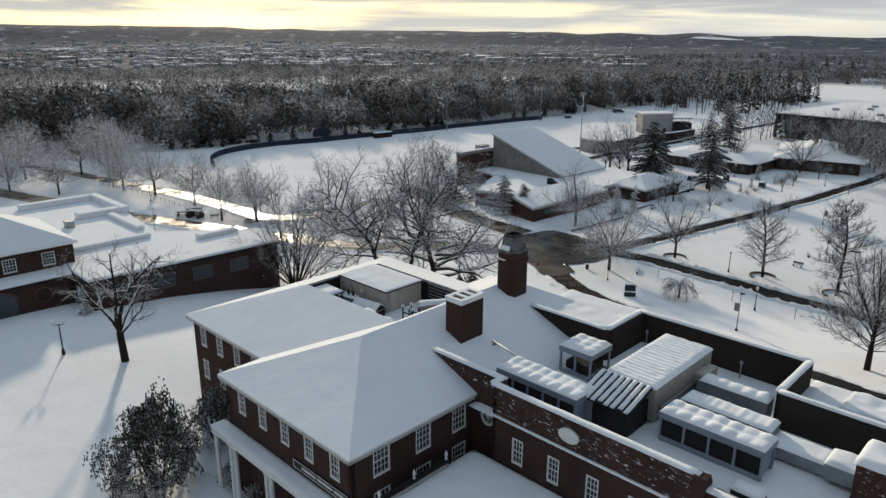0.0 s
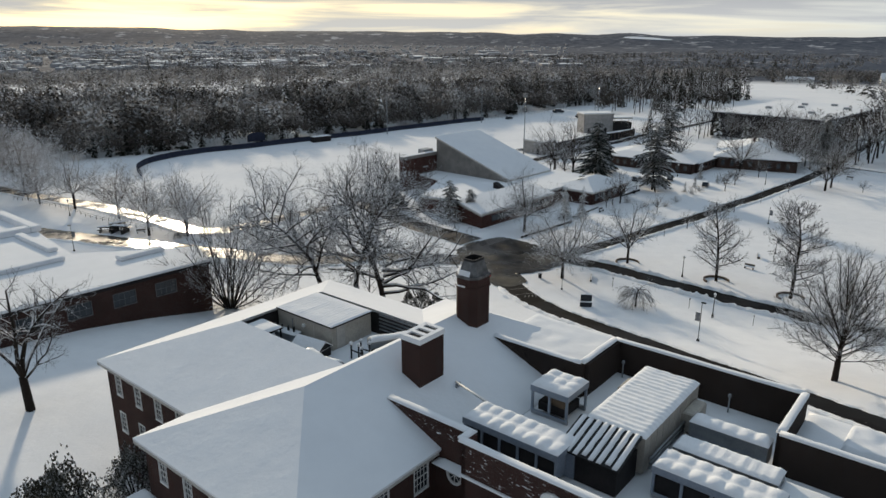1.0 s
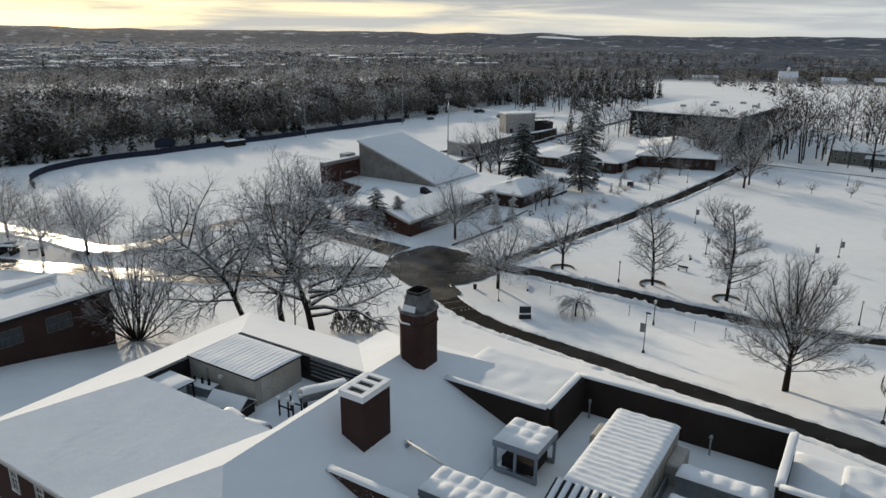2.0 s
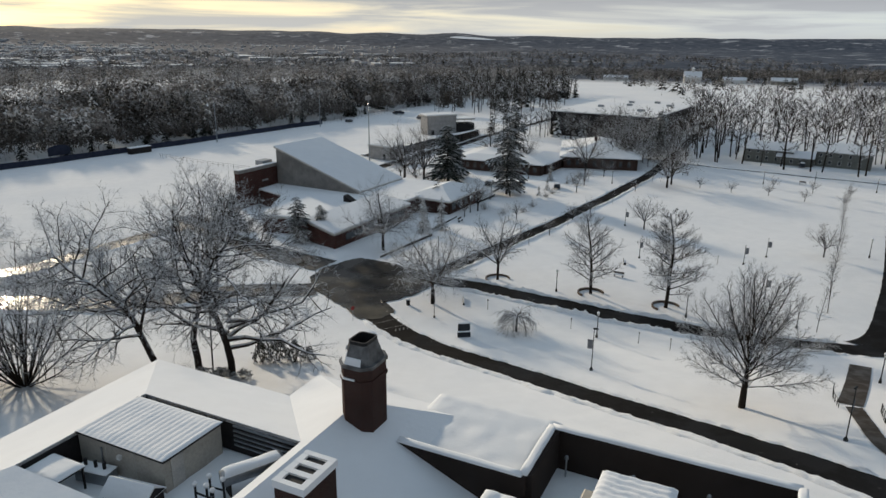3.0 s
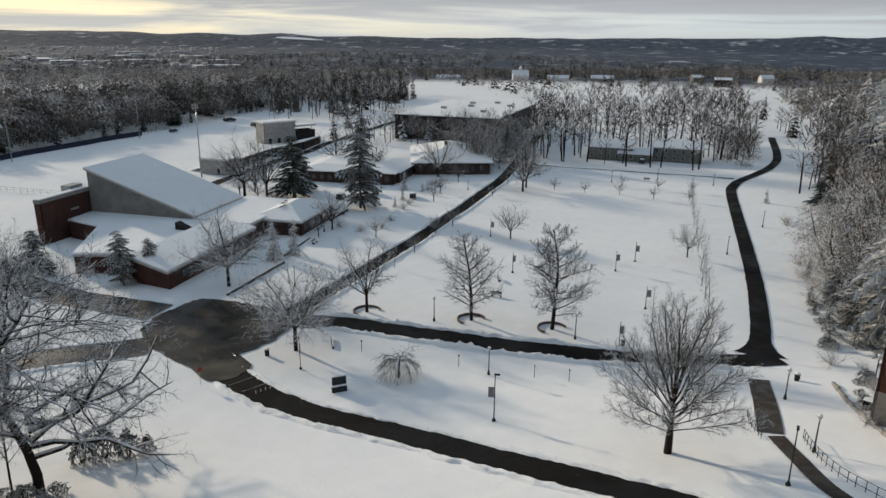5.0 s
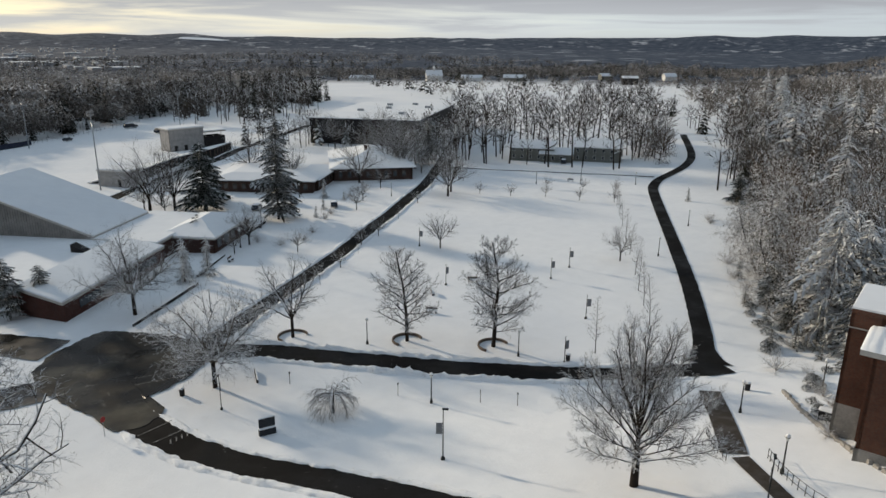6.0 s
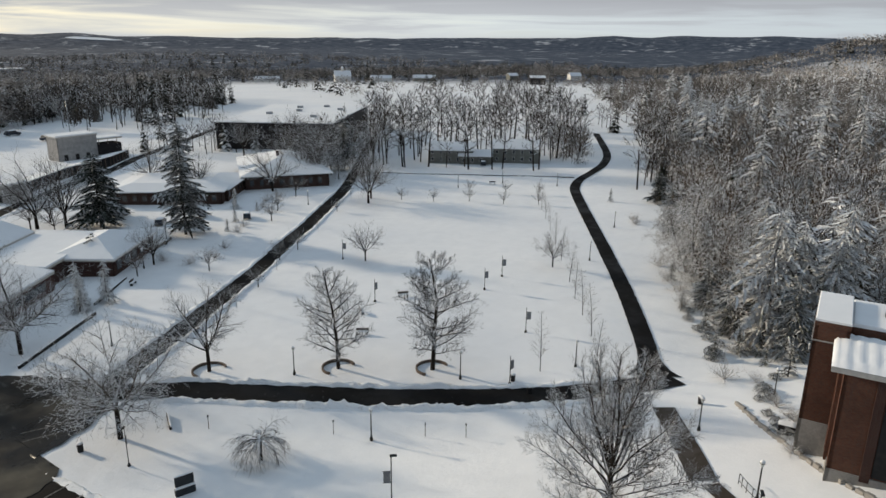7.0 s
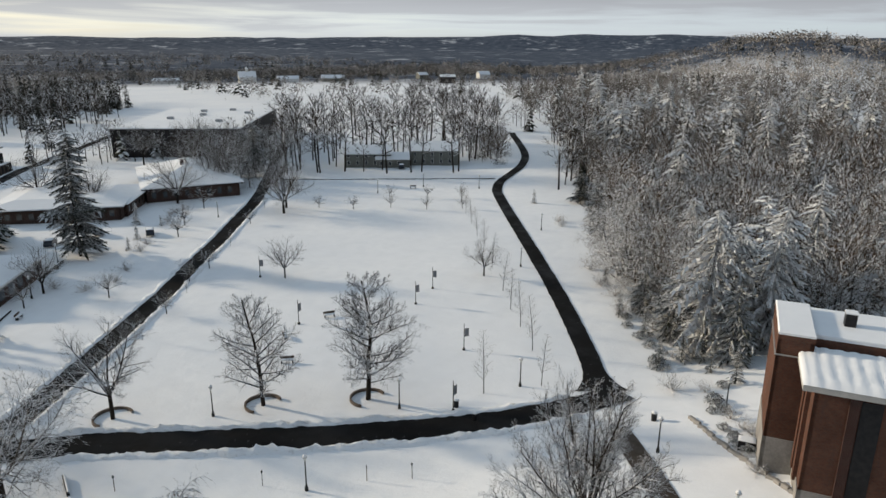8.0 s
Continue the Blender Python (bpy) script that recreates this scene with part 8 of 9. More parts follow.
for i, (x, y, hh) in enumerate(((4.4, 110.7, 1.7), (6.6, 109.6, 1.4), (2.2, 110.9, 1.4), (8.4, 108.8, 1.0))):
    bush(x, y, hh * 0.95, hh * 2.3, 50 * i, "clumped juniper bowed under snow", "juniper clump", 2 + i)
for i, (x, y, hh) in enumerate(((96.2, 85.4, 3.2), (113, 91, 3.4), (116, 95.5, 3.0), (120, 103, 3.2), (127, 107, 3.4), (131, 111.5, 3.0), (90.5, 76.5, 2.2), (87, 73.4, 2.0), (110, 84, 3), (139, 117.5, 3.5), (78, 71.0, 1.8), (62, 199, 3), (66, 192, 2.6), (112, 226, 2.6), (107, 220, 2.4), (118, 229, 2.5), (89, 202, 2.4), (93, 206, 2.2), (80, 192, 2.4), (75, 187, 2.2), (69, 186.5, 2.6))):
    plant("shrub_b" if i % 2 else "shrub_a", x, y, hh, 71 * i, "low twiggy shrub laced with snow", "shrub", "twiggy shrubs")

# ---- woods ----
def np_mesh(name, verts, tris, mats, slot):
    me = bpy.data.meshes.new(name)
    me.vertices.add(len(verts))
    me.vertices.foreach_set("co", np.ascontiguousarray(verts, dtype=np.float32).ravel())
    me.loops.add(len(tris) * 3)
    me.loops.foreach_set("vertex_index", np.ascontiguousarray(tris, dtype=np.int32).ravel())
    me.polygons.add(len(tris))
    me.polygons.foreach_set("loop_start", np.arange(0, len(tris) * 3, 3, dtype=np.int32))
    me.polygons.foreach_set("material_index", np.ascontiguousarray(slot, dtype=np.int32))
    for m_ in mats:
        me.materials.append(m_)
    me.update(calc_edges=True)
    return me


def as_tris(bm, slot):
    v = np.array([tuple(p) for p in bm.v], dtype=np.float32)
    t = [(f[0], f[i], f[i + 1]) for f in bm.f for i in range(1, len(f) - 1)]
    return v, np.array(t, dtype=np.int32), np.full(len(t), slot, dtype=np.int32)


def merge(*sets):
    k, vs, ts, ss = 0, [], [], []
    for v, t, s in sets:
        vs.append(v), ts.append(t + k), ss.append(s)
        k += len(v)
    return np.concatenate(vs), np.concatenate(ts), np.concatenate(ss)


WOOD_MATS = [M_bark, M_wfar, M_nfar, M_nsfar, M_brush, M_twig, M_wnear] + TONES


def far_bare(seed, limbs, subs, twigs, wide, slot, spread=0.36, low=0.2, bole=0.0085, solid=False):
    """A bare tree of the woods, height 1: trunk, rising limbs, branches and twigs, each a tapered blade."""
    r = random.Random(seed)
    g = Grow(seed)
    b, w = Bm(), Bm()
    lean = Vector((r.gauss(0, 0.03), r.gauss(0, 0.03), 0.5))
    g.seg(w, Vector((0, 0, 0)), lean, bole, bole * 0.7, 3)
    g.seg(w, lean, lean + Vector((r.gauss(0, 0.03), r.gauss(0, 0.03), 0.42)), bole * 0.7, 0.0, 3)

    def blade(p, d, ln, wd):
        n_ = d.cross(Vector((r.gauss(0, 1), r.gauss(0, 1), r.gauss(0, 1)))).normalized() * wd
        b.add([tuple(p - n_), tuple(p + n_), tuple(p + d * ln)], [(0, 1, 2)])

    def turned(d, k, up):
        return (d + Vector((r.gauss(0, k), r.gauss(0, k), r.gauss(0, k) + up))).normalized()

    for k in range(limbs):
        f = low + (0.93 - low) * (k + r.random()) / limbs
        a = k * 2.4 + r.uniform(-0.4, 0.4)
        e = radians(18 + 52 * (f - low) / (1 - low))
        d = Vector((math.cos(a) * math.cos(e), math.sin(a) * math.cos(e), math.sin(e)))
        ln = spread * (0.45 + 0.62 * math.sin(math.pi * min(1, 0.15 + 0.85 * (f - low) / (1 - low)))) * r.uniform(0.75, 1.2)
        ln = min(ln, (1.03 - f) / max(0.25, math.sin(e)))
        p = Vector((lean.x * f, lean.y * f, f * 0.97))
        if solid:
            bend = (d + Vector((r.gauss(0, 0.18), r.gauss(0, 0.18), 0.22))).normalized()
            knee = p + d * (ln * 0.5)
            g.seg(b, p, knee, wide * 1.35, wide * 0.95, 3)
            g.seg(b, knee, knee + bend * (ln * 0.55), wide * 0.95, 0.0, 3)
        else:
            blade(p, d, ln, wide * 1.7)
        for i in range(subs):
            s_ = 0.2 + 0.8 * (i + r.random()) / subs
            q = p + d * (ln * s_)
            d2 = turned(d, 0.45, 0.16)
            l2 = ln * (0.62 - 0.3 * s_) * r.uniform(0.7, 1.25)
            blade(q, d2, l2, wide * 1.15)
            for j in range(twigs):
                u = 0.15 + 0.85 * (j + r.random()) / twigs
                blade(q + d2 * (l2 * u), turned(d2, 0.5, 0.1), max(l2 * 0.55 * r.uniform(0.6, 1.2), 0.03), wide)
    return merge(as_tris(w, 0), as_tris(b, slot))


def dome(seed, n, wide, slot, spread=0.46, low=0.12):
    """A bare tree seen from far, height 1: a rounded, uneven crown of fine rising twigs."""
    r = random.Random(seed)
    b, w = Bm(), Bm()
    Grow(seed).seg(w, Vector((0, 0, 0)), Vector((0, 0, 0.6)), 0.007, 0.0, 3)
    mid, half = (1 + low) / 2, (1 - low) / 2
    squash = r.uniform(0.85, 1.15)
    for i in range(n):
        a, u, q = r.uniform(0, 6.283), r.uniform(-0.75, 1), r.uniform(0.35, 1.0) ** 0.5
        q *= 1 + 0.34 * noise.noise((2.2 * math.cos(a), 2.2 * math.sin(a), u * 2.2 + seed))
        s_ = math.sqrt(1 - u * u) * q
        c = Vector((math.cos(a) * s_ * spread * squash, math.sin(a) * s_ * spread / squash, mid + u * q * half * 0.9))
        out = (Vector((math.cos(a) * s_, math.sin(a) * s_, u * q + 0.1)).normalized() + Vector((r.gauss(0, 0.33), r.gauss(0, 0.33), r.gauss(0, 0.33)))).normalized()
        d = out.cross(Vector((r.gauss(0, 1), r.gauss(0, 1), r.gauss(0, 0.6)))).normalized()
        n_ = out.cross(d).normalized() * wide * r.uniform(0.6, 1.4)
        ln = r.uniform(0.06, 0.13)
        d = (d + out * 0.35).normalized()
        b.add([tuple(c - n_), tuple(c + n_), tuple(c + d * ln)], [(0, 1, 2)])
    return merge(as_tris(w, 0), as_tris(b, slot))


def brush(seed, stems, wide, slot):
    """Undergrowth, height 1: a low tangle of stems and twigs."""
    r = random.Random(seed)
    b = Bm()
    for i in range(stems):
        a, q = r.uniform(0, 6.283), r.random() ** 0.5
        p = Vector((math.cos(a) * q, math.sin(a) * q, r.uniform(0, 0.55)))
        d = Vector((r.gauss(0, 0.6), r.gauss(0, 0.6), r.uniform(0.2, 1))).normalized()
        n_ = d.cross(Vector((r.gauss(0, 1), r.gauss(0, 1), r.gauss(0, 1)))).normalized() * wide
        b.add([tuple(p - n_), tuple(p + n_), tuple(p + d * r.uniform(0.25, 0.6))], [(0, 1, 2)])
    return as_tris(b, slot)


def far_fir(seed, rings, per, width, slot, low=0.12):
    r = random.Random(seed)
    b, w = Bm(), Bm()
    w.tube((0, 0, 0), (0, 0, 0.95), 0.016, 0.004, 3, False)
    for i in range(rings):
        f = i / (rings - 1)
        z1 = low + (0.97 - low) * f
        reach = width * ((1 - f) ** 0.8 + 0.08) * r.uniform(0.7, 1.15)
        for k in range(per):
            a = 2 * math.pi * (k + r.uniform(-0.4, 0.4)) / per + i
            ln = reach * r.uniform(0.6, 1.15)
            d, s = Vector((math.cos(a), math.sin(a), 0)), Vector((-math.sin(a), math.cos(a), 0))
            z = z1 + r.uniform(-0.5, 0.5) / rings
            p, m_, e = Vector((0, 0, z)), Vector((0, 0, z + 0.02)) + d * (ln * 0.55), Vector((0, 0, z - ln * 0.45)) + d * ln
            ww = 0.30 * ln
            b.add([tuple(p), tuple(m_ + s * ww - Vector((0, 0, ww * 0.6))), tuple(m_), tuple(m_ - s * ww - Vector((0, 0, ww * 0.6))), tuple(e)], [(1, 0, 2), (2, 0, 3), (1, 2, 4), (2, 3, 4)])
    return merge(as_tris(w, 0), as_tris(b, slot))


def woods(name, label, kinds, spots, hgt, seed):
    """One mesh of many trees. kinds: (template, share, height factor); spots: plan points."""
    r = random.Random(seed)
    vs, ts, ss, k = [], [], [], 0
    total = sum(q[1] for q in kinds)
    for x, y in spots:
        pick = r.uniform(0, total)
        for (v, t, s), share, hf in kinds:
            pick -= share
            if pick <= 0:
                break
        hh = hgt * hf * r.uniform(0.68, 1.2)
        a = r.uniform(0, 6.283)
        wide = hh * r.uniform(0.85, 1.2)
        ca, sa = math.cos(a) * wide, math.sin(a) * wide
        q = np.empty_like(v)
        q[:, 0] = v[:, 0] * ca - v[:, 1] * sa + x
        q[:, 1] = v[:, 0] * sa + v[:, 1] * ca + y
        q[:, 2] = v[:, 2] * hh + ground_z(x, y) - 0.3
        vs.append(q), ts.append(t + k), ss.append(s)
        k += len(v)
    me = np_mesh(name, np.concatenate(vs), np.concatenate(ts), WOOD_MATS, np.concatenate(ss))
    return tagged(new(name, me), label, "woods", kind="stuff")


def inside(poly, x, y):
    c = False
    for (x0, y0), (x1, y1) in zip(poly, poly[1:] + poly[:1]):
        if (y0 > y) != (y1 > y) and x < (x1 - x0) * (y - y0) / (y1 - y0) + x0:
            c = not c
    return c


def scatter(poly, spacing, seed, thin=None, avoid=()):
    r = random.Random(seed)
    xs, ys = [p[0] for p in poly], [p[1] for p in poly]
    out = []
    y = min(ys)
    while y < max(ys):
        x = min(xs)
        while x < max(xs):
            px, py = x + r.uniform(-0.55, 0.55) * spacing, y + r.uniform(-0.55, 0.55) * spacing
            if inside(poly, px, py) and (thin is None or r.random() < thin(px, py)) and not any(inside(a, px, py) for a in avoid):
                out.append((px, py))
            x += spacing
        y += spacing
    return out


T_bare = [dome(300 + i, 310, 0.026, 7 + i, 0.42, 0.18) for i in range(3)]
T_thin = [far_bare(305 + i, 15, 6, 3, 0.0040, 5, 0.30, 0.30, 0.017) for i in range(3)]
T_frost = [dome(310 + i, 310, 0.026, 10 + i, 0.45, 0.18) for i in range(2)]
T_fir = [far_fir(320 + i, 10, 7, 0.24, 2, 0.03) for i in range(2)]
T_firs = [far_fir(330 + i, 13, 7, 0.21, 3, 0.08) for i in range(2)]
T_far_b = [dome(340 + i, 84, 0.038, 8 + i, 0.52, 0.12) for i in range(2)]
T_far_f = [dome(345 + i, 84, 0.038, 10 + i, 0.54, 0.12) for i in range(2)]
T_vfar = [dome(360 + i, 40, 0.07, (8, 10)[i], 0.7, 0.0) for i in range(2)]
T_far_n = [far_fir(350 + i, 5, 5, 0.30, 2) for i in range(2)]
T_brush = [brush(370 + i, 90, 0.018, (1, 4)[i]) for i in range(2)]

clump = lambda x, y, s=60.0, o=0.0: noise.noise((x / s, y / s, o))
EDGE = [(-420, 215), (-230, 250), (-150, 262), (-112, 275), (-96, 288), (-60, 312), (-30, 334), (0, 358), (50, 398), (106, 452), (150, 490), (178, 520)]
near_poly = EDGE + [(225, 570), (150, 580), (60, 520), (-40, 460), (-140, 400), (-280, 370), (-420, 350)]
spots = scatter(near_poly, 8.8, 1)
dark = [p for p in spots if clump(*p, 45) > 0.10]
light = [p for p in spots if clump(*p, 45) <= 0.10]
woods("winter_woods", "dense dark evergreen wood dusted with snow behind the field", [(T_fir[0], 1.4, 1.0), (T_fir[1], 1.4, 0.95), (T_firs[0], 0.9, 0.95), (T_bare[0], 2.0, 0.9), (T_bare[1], 1.4, 0.9), (T_frost[0], 0.8, 0.85)], dark, 19.0, 2)
woods("winter_woods", "grey bare winter wood with frosted crowns", [(T_bare[0], 1.2, 1.0), (T_bare[1], 2, 0.95), (T_bare[2], 2, 1.0), (T_frost[0], 2.4, 0.95), (T_frost[1], 1.6, 0.9), (T_fir[1], 0.35, 1.0)], light, 17.0, 3)
woods("undergrowth", "low brush and young trees filling the wood", [(T_far_b[0], 3, 1.0), (T_far_b[1], 3, 0.9), (T_far_n[0], 1.5, 1.1)], [p for p in scatter(near_poly, 12.5, 35)], 8.5, 36)
edge_row = [(x0 + (x1 - x0) * k / 8 + 3, y0 + (y1 - y0) * k / 8 + 4) for (x0, y0), (x1, y1) in zip(EDGE[1:-2], EDGE[2:-1]) for k in range(12)]
woods("undergrowth", "dark young evergreens along the edge of the wood", [(T_fir[0], 1.2, 0.9), (T_fir[1], 1.2, 0.8), (T_bare[0], 3, 0.9), (T_bare[1], 3, 1.0)], edge_row, 11.0, 38)
mid_poly = [(-520, 200), (-420, 215), (-420, 350), (-280, 370), (-140, 400), (-40, 460), (60, 520), (150, 580), (225, 570), (330, 720), (420, 860), (520, 1000), (200, 1250), (-300, 1200), (-800, 1000), (-900, 500)]
spots = [p for p in scatter(mid_poly, 14, 4) if math.hypot(p[0], p[1]) < 520] + [p for p in scatter(mid_poly, 16, 39) if 520 <= math.hypot(p[0], p[1]) < 800] + [p for p in scatter(mid_poly, 24, 40) if math.hypot(p[0], p[1]) >= 800]
woods("winter_woods", "grey winter woods stretching away", [(T_far_b[0], 2, 1), (T_far_b[1], 2, 0.95), (T_far_f[0], 2.6, 0.95), (T_far_f[1], 1.2, 0.9), (T_far_n[0], 0.5, 1.0), (T_far_n[1], 0.5, 0.95)], spots, 16.0, 5)
far_poly = [(-900, 500), (-800, 1000), (-300, 1200), (200, 1250), (520, 1000), (640, 800), (900, 760), (1500, 900), (1400, 1900), (300, 2400), (-1300, 2000), (-1700, 700)]
spots = scatter(far_poly, 34, 6, lambda x, y: 0.85 if clump(x, y, 170, 5) > -0.18 else 0.08)
woods("distant_woods", "distant wooded plain in winter", [(T_vfar[0], 2, 1), (T_vfar[1], 1.0, 1), (T_far_n[0], 1.0, 1)], spots, 17.0, 7)
# behind the farm fields
farm_poly = [(390, 930), (540, 980), (690, 890), (790, 790), (890, 690), (980, 540), (1100, 460), (1350, 500), (1400, 1100), (950, 1250), (560, 1250)]
spots = scatter(farm_poly, 16, 8, lambda x, y: 0.9 if clump(x, y, 90, 2) > -0.25 else 0.15)
woods("winter_woods", "reddish-grey winter woods beyond the farm fields", [(T_far_b[0], 3, 1), (T_far_b[1], 3, 0.95), (T_far_f[0], 1.4, 1), (T_far_n[0], 1.2, 1.1), (T_far_n[1], 1.0, 1.2)], spots, 15.0, 9)
spots = scatter([(112, 410), (160, 405), (205, 430), (252, 490), (190, 482), (130, 452)], 8.5, 47, lambda x, y: 0.7)
woods("thin_woods", "thin bare trees and pines between the field and the sports hall", [(T_thin[0], 2, 1), (T_thin[2], 2, 1.05), (T_fir[0], 0.9, 0.95), (T_bare[0], 0.8, 0.8)], spots, 17.0, 48)
# thin trees round the grey house and along the far fields
house_poly = [(166, 246), (186, 228), (205, 218), (225, 208), (242, 204), (262, 218), (292, 246), (330, 270), (318, 310), (286, 328), (236, 322), (196, 290)]
house_free = [[(189, 240), (222, 207), (236, 222), (204, 256)]]
spots = scatter([(178, 249), (186, 238), (193, 223), (207, 212), (215, 203), (221, 197), (217, 193), (206, 202), (191, 216), (182, 231), (172, 244)], 6.5, 33, lambda x, y: 0.42) + scatter(house_poly, 8.0, 10, lambda x, y: 0.9 if x * 0.64 + y * 0.77 < 335 else 0.45, house_free)
woods("thin_woods", "thin tall bare trees standing in snow round the house", [(T_thin[0], 2, 1), (T_thin[1], 2, 1.05), (T_thin[2], 2, 0.9)], spots, 20.0, 11)
spots = scatter([(100, 455), (180, 470), (260, 520), (300, 560), (260, 600), (180, 560), (110, 480)], 9.5, 12, lambda x, y: 0.75)
woods("thin_woods", "row of thin bare trees behind the playing field", [(T_thin[0], 2, 1), (T_thin[1], 2, 1.05), (T_fir[0], 0.8, 0.9)], spots, 17.0, 13)
spots = scatter([(120, 330), (150, 306), (176, 280), (188, 284), (182, 294), (152, 330), (128, 352)], 6.0, 14, lambda x, y: 0.75) + scatter([(186, 286), (196, 296), (222, 320), (212, 322), (190, 300)], 7, 15)
woods("thin_woods", "snowy trees in front of the long dark sports hall", [(T_thin[0], 2, 1.0), (T_thin[1], 2, 0.95), (T_fir[1], 0.8, 1.0), (T_firs[0], 0.5, 0.9)], spots, 13.5, 16)
spots = scatter([(195, 515), (245, 495), (266, 512), (234, 545), (190, 540)], 6.5, 31)
woods("evergreen_clump", "clump of tall dark evergreens beyond the sports hall", [(T_fir[0], 3, 1.0), (T_fir[1], 3, 1.05), (T_thin[1], 2, 0.95)], spots, 19.0, 32)
spots = scatter([(330, 470), (470, 420), (700, 470), (860, 560), (760, 720), (620, 860), (460, 880), (400, 700)], 19, 17, lambda x, y: 0.7 if clump(x, y, 60, 8) > 0.08 else 0.1)
woods("field_trees", "scattered bare trees among snowy farm fields", [(T_far_b[0], 3, 1), (T_far_f[0], 1.5, 0.9), (T_far_n[0], 1.2, 1.1)], spots, 13.0, 18)
spots = scatter([(320, 235), (420, 330), (520, 420), (470, 440), (380, 370), (330, 310)], 13, 19, lambda x, y: 0.7)
woods("thin_woods", "bare roadside trees beyond the house", [(T_thin[0], 2, 1), (T_thin[2], 2, 0.95), (T_fir[1], 0.8, 1)], spots, 14.0, 20)
spots = scatter([(204, 160), (226, 169), (250, 180), (276, 197), (310, 222), (316, 208), (284, 186), (252, 168), (222, 154)], 6.2, 49, lambda x, y: 0.85)
woods("thin_woods", "tall bare trees lining the bend of the drive", [(T_thin[0], 2, 1), (T_thin[1], 2, 1.05), (T_thin[2], 2, 0.95), (T_fir[0], 0.5, 0.9)], spots, 17.0, 50)
# the big wood beside the winding drive
W_EDGE = [(118, 82), (113.5, 92), (114.5, 99.5), (121, 105), (130, 110), (141, 117), (153, 124), (165, 133), (180, 143), (196, 153), (214, 166), (236, 180), (262, 194), (292, 216), (330, 246), (372, 280)]
W_in = [(125, 84), (122, 96), (132, 105), (146, 113), (160, 122), (176, 132), (200, 146), (236, 172), (270, 192), (310, 222), (380, 275)]
big_poly = W_in + [(520, 380), (620, 380), (640, 200), (560, 20), (330, -30), (180, -10), (128, 30)]
T_mb = [far_bare(420 + i, 15, 5, 2, 0.0062, (6, 8, 9)[i], 0.44, 0.14, 0.010) for i in range(3)]
T_nb = [far_bare(400 + i, 22, 7, 3, 0.0034, 6, 0.42, 0.16, 0.0085, True) for i in range(4)]
# thicket inside the curve of the drive, beside the grey house
spots = scatter([(221, 200), (229, 196.5), (241, 203), (258, 214), (282, 234), (272, 242), (248, 226), (228, 213)], 4.4, 61, lambda x, y: 0.85)
woods("thicket", "dense bare thicket inside the curve of the drive", [(T_mb[0], 3, 1.0), (T_mb[1], 3, 0.9), (T_thin[1], 2, 1.15), (T_brush[1], 2, 0.4)], spots, 11.5, 62)
near_w = [p for p in scatter(big_poly, 6.2, 21) if math.hypot(p[0] - 20, p[1] - 60) < 205]
rest_w = [p for p in scatter(big_poly, 7.6, 22) if 205 <= math.hypot(p[0] - 20, p[1] - 60) < 330]
back_w = [p for p in scatter(big_poly, 11.5, 29) if math.hypot(p[0] - 20, p[1] - 60) >= 330]
woods("mixed_wood", "tangled bare wood laced with snow beside the drive", [(T_nb[0], 3, 1.0), (T_nb[1], 3, 0.95), (T_nb[2], 3, 0.9), (T_nb[3], 2.6, 0.95), (T_firs[0], 0.3, 1.0), (T_firs[1], 0.3, 1.05)], near_w, 15.0, 23)
woods("mixed_wood", "mixed winter wood of pines and bare trees", [(T_mb[0], 4, 0.95), (T_mb[1], 3, 0.9), (T_mb[2], 3, 0.9), (T_firs[0], 0.25, 1.2), (T_firs[1], 0.25, 1.25), (T_fir[0], 0.3, 1.05)], rest_w, 15.5, 24)
woods("mixed_wood", "far part of the mixed winter wood", [(T_mb[0], 2, 0.95), (T_mb[1], 3, 0.95), (T_mb[2], 3, 0.9), (T_far_f[0], 1, 0.85), (T_firs[0], 0.35, 1.2), (T_firs[1], 0.35, 1.25), (T_far_n[0], 0.3, 1.1)], back_w, 15.5, 30)
under = [p for p in scatter([(118, 88), (117, 96), (125, 103), (138, 112), (160, 125), (200, 149), (236, 175), (262, 190)] + [(250, 160), (200, 120), (160, 95), (135, 70)], 4.6, 27)]
woods("undergrowth", "tangled brush and saplings at the edge of the wood", [(T_brush[0], 3, 1.0), (T_brush[1], 2, 0.8)], under, 2.6, 28)
# dark fill added behind the twigs, standing for shade between the trees
under_w = [p for p in scatter(big_poly, 6.8, 51) if math.hypot(p[0] - 20, p[1] - 60) < 210]
woods("undergrowth", "dark young evergreens and brush added to darken gaps in the wood", [(T_fir[0], 1.2, 1.0), (T_fir[1], 1.2, 0.9), (T_brush[1], 2.5, 0.7)], under_w, 8.0, 52)
hill_poly = [(520, 380), (760, 420), (1250, 420), (1700, 500), (1900, 0), (1300, -200), (640, 0), (620, 380)]
near_h = [p for p in scatter(hill_poly, 15, 25) if math.hypot(p[0], p[1]) < 900]
far_h = [p for p in scatter(hill_poly, 24, 45) if 900 <= math.hypot(p[0], p[1]) < 1700]
woods("winter_woods", "mixed woods climbing towards the hill", [(T_far_b[1], 3, 0.95), (T_far_f[0], 3.5, 0.95), (T_far_f[1], 1.5, 0.95), (T_far_n[0], 0.6, 1.15)], near_h, 15.0, 26)
woods("winter_woods", "wooded hill with snowy pines", [(T_vfar[0], 3, 1.0), (T_vfar[1], 2.5, 1.0), (T_far_n[0], 0.8, 1.15)], far_h, 16.0, 46)
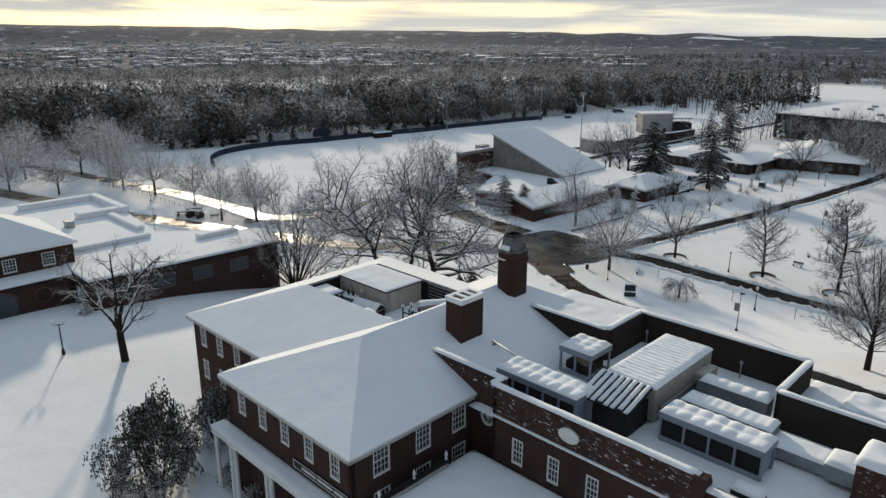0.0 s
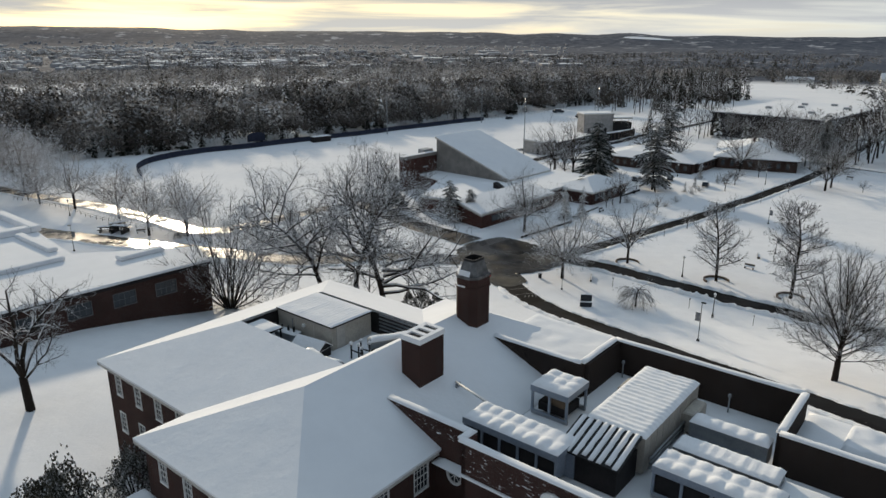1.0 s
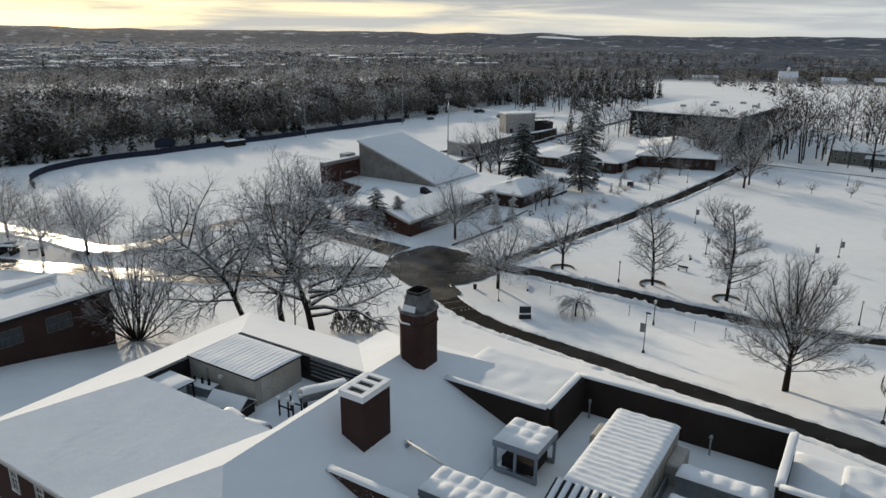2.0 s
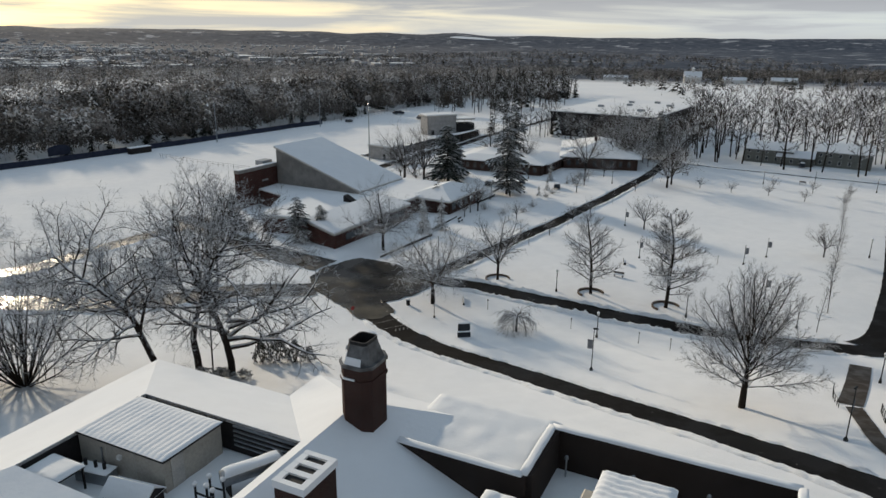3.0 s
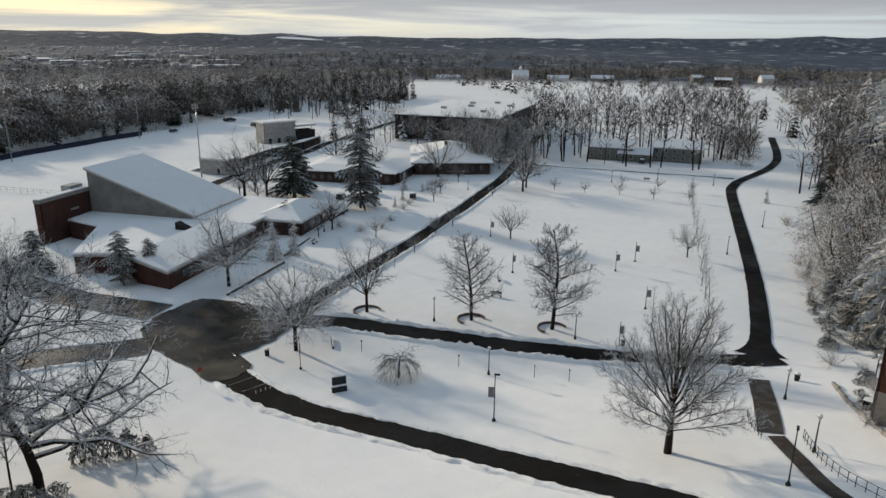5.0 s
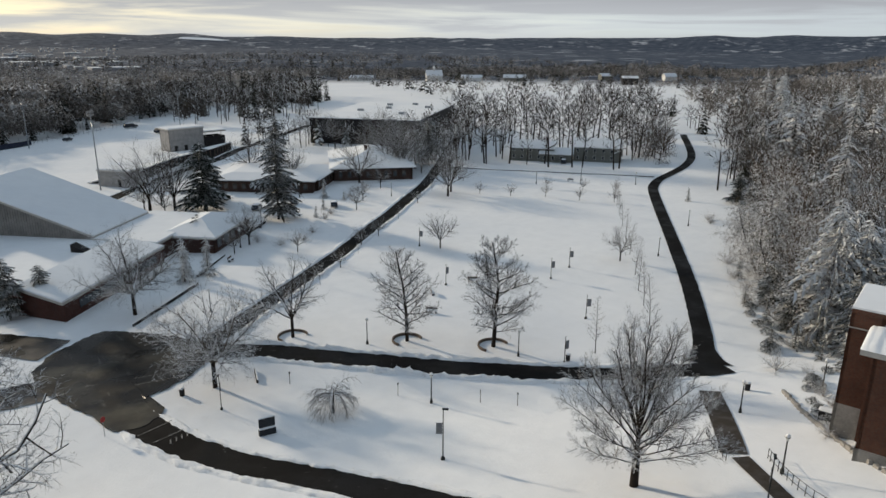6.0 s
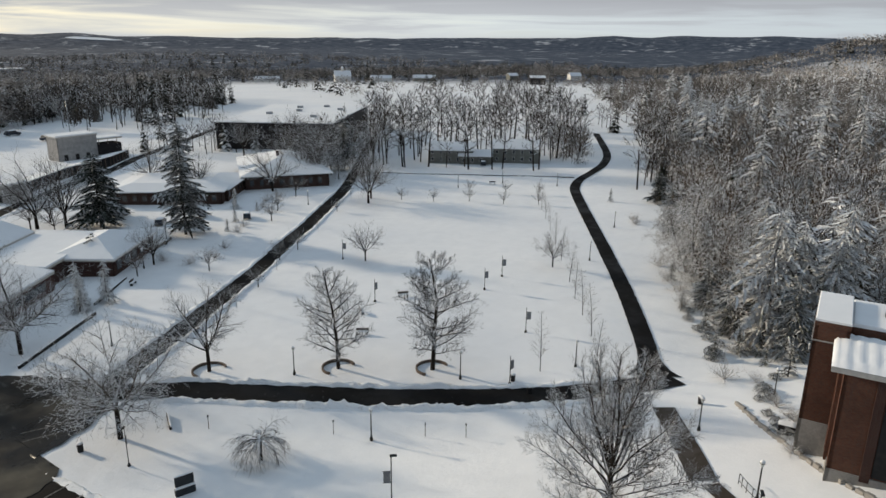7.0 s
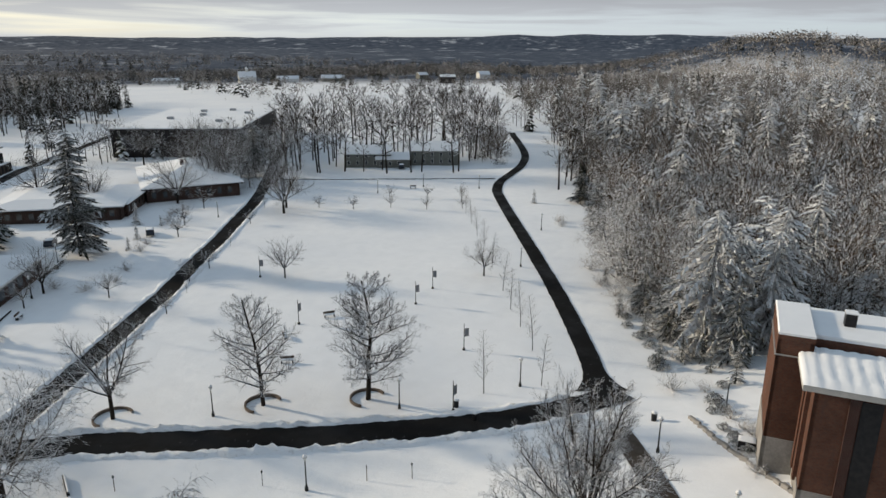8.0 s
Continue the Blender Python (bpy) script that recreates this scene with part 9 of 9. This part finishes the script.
# snow-laden evergreens that stand out in the wood
PINES = [("spruce_b", 149.9, 79.1, 21), ("spruce_b", 300, 161, 27), ("spruce_a", 241, 155.7, 26), ("spruce_b", 246, 163, 24), ("spruce_b", 262, 168, 25), ("spruce_a", 332, 207, 27), ("spruce_a", 318, 140, 27), ("spruce_b", 263.5, 114, 26), ("spruce_a", 405, 118, 28), ("spruce_b", 412, 128, 26), ("spruce_a", 430, 158, 27), ("spruce_b", 298, 88.6, 25), ("spruce_a", 380, 108, 27), ("spruce_b", 352, 122, 26), ("spruce_a", 420, 260, 26), ("spruce_b", 400, 240, 26), ("spruce_b", 372, 225, 25), ("spruce_a", 340, 182, 25), ("hemlock", 116.5, 84.0, 18.0), ("hemlock", 121.0, 79.0, 20.0), ("pine_b", 108.6, 81.8, 9.0), ("pine_a", 131, 84, 20.0), ("pine_a", 156, 68, 20), ("spruce_b", 190, 118, 23.0), ("spruce_a", 214, 112, 22), ("pine_b", 232, 98, 22), ("pine_b", 280, 146, 22), ("pine_a", 300, 138, 23), ("spruce_b", 244, 168, 19), ("dark_a", 256, 178, 17), ("pine_a", 290, 170, 21), ("spruce_b", 340, 190, 21), ("spruce_a", 172, 60, 20), ("spruce_b", 196, 72, 20)]
for i, (key, x, y, hh) in enumerate(PINES):
    fir(key, x, y, hh * 1.1, 53 * i, "tall evergreen with drooping snow-laden boughs in the wood" if key[:2] != "da" else "dark evergreen at the edge of the wood", group="snowy evergreens in the wood")
for i, (key, x, y, hh) in enumerate((("wild_b", 116.5, 89.0, 18.0), ("wild_a", 119.5, 95.5, 17.0), ("wild_b", 124, 99, 17), ("wild_a", 130, 104, 16), ("wild_b", 139, 111.5, 16), ("wild_a", 150, 118, 15.5), ("wild_b", 162, 126, 16), ("wild_a", 125, 90, 18))):
    plant(key, x, y, hh, 77 * i, "tall tangled bare tree laced with snow beside the drive", group="edge trees of the wood")
for i, (key, x, y, hh) in enumerate((("hemlock", 111.3, 86.0, 22.5), ("hemlock", 117.0, 79.0, 19.0), ("hemlock", 124, 86, 17), ("hall_pine", 113.8, 92.0, 11.0), ("hall_pine", 109.5, 81.5, 12.0), ("dark_b", 116, 86.5, 9.0), ("dark_b", 122, 91.5, 9.0), ("hall_pine", 121.5, 99.5, 9.0), ("dark_b", 128, 100, 8.0), ("dark_b", 138, 108, 7.5), ("hall_pine", 150, 116, 9), ("dark_b", 164, 126.5, 8), ("hemlock", 133, 92, 18), ("hemlock", 146, 100, 17), ("hall_pine", 176, 134, 10), ("dark_b", 192, 146, 9))):
    fir(key, x, y, hh, 67 * i, "shaggy evergreen with drooping snowy boughs beside the drive", group="evergreens at the wood edge")
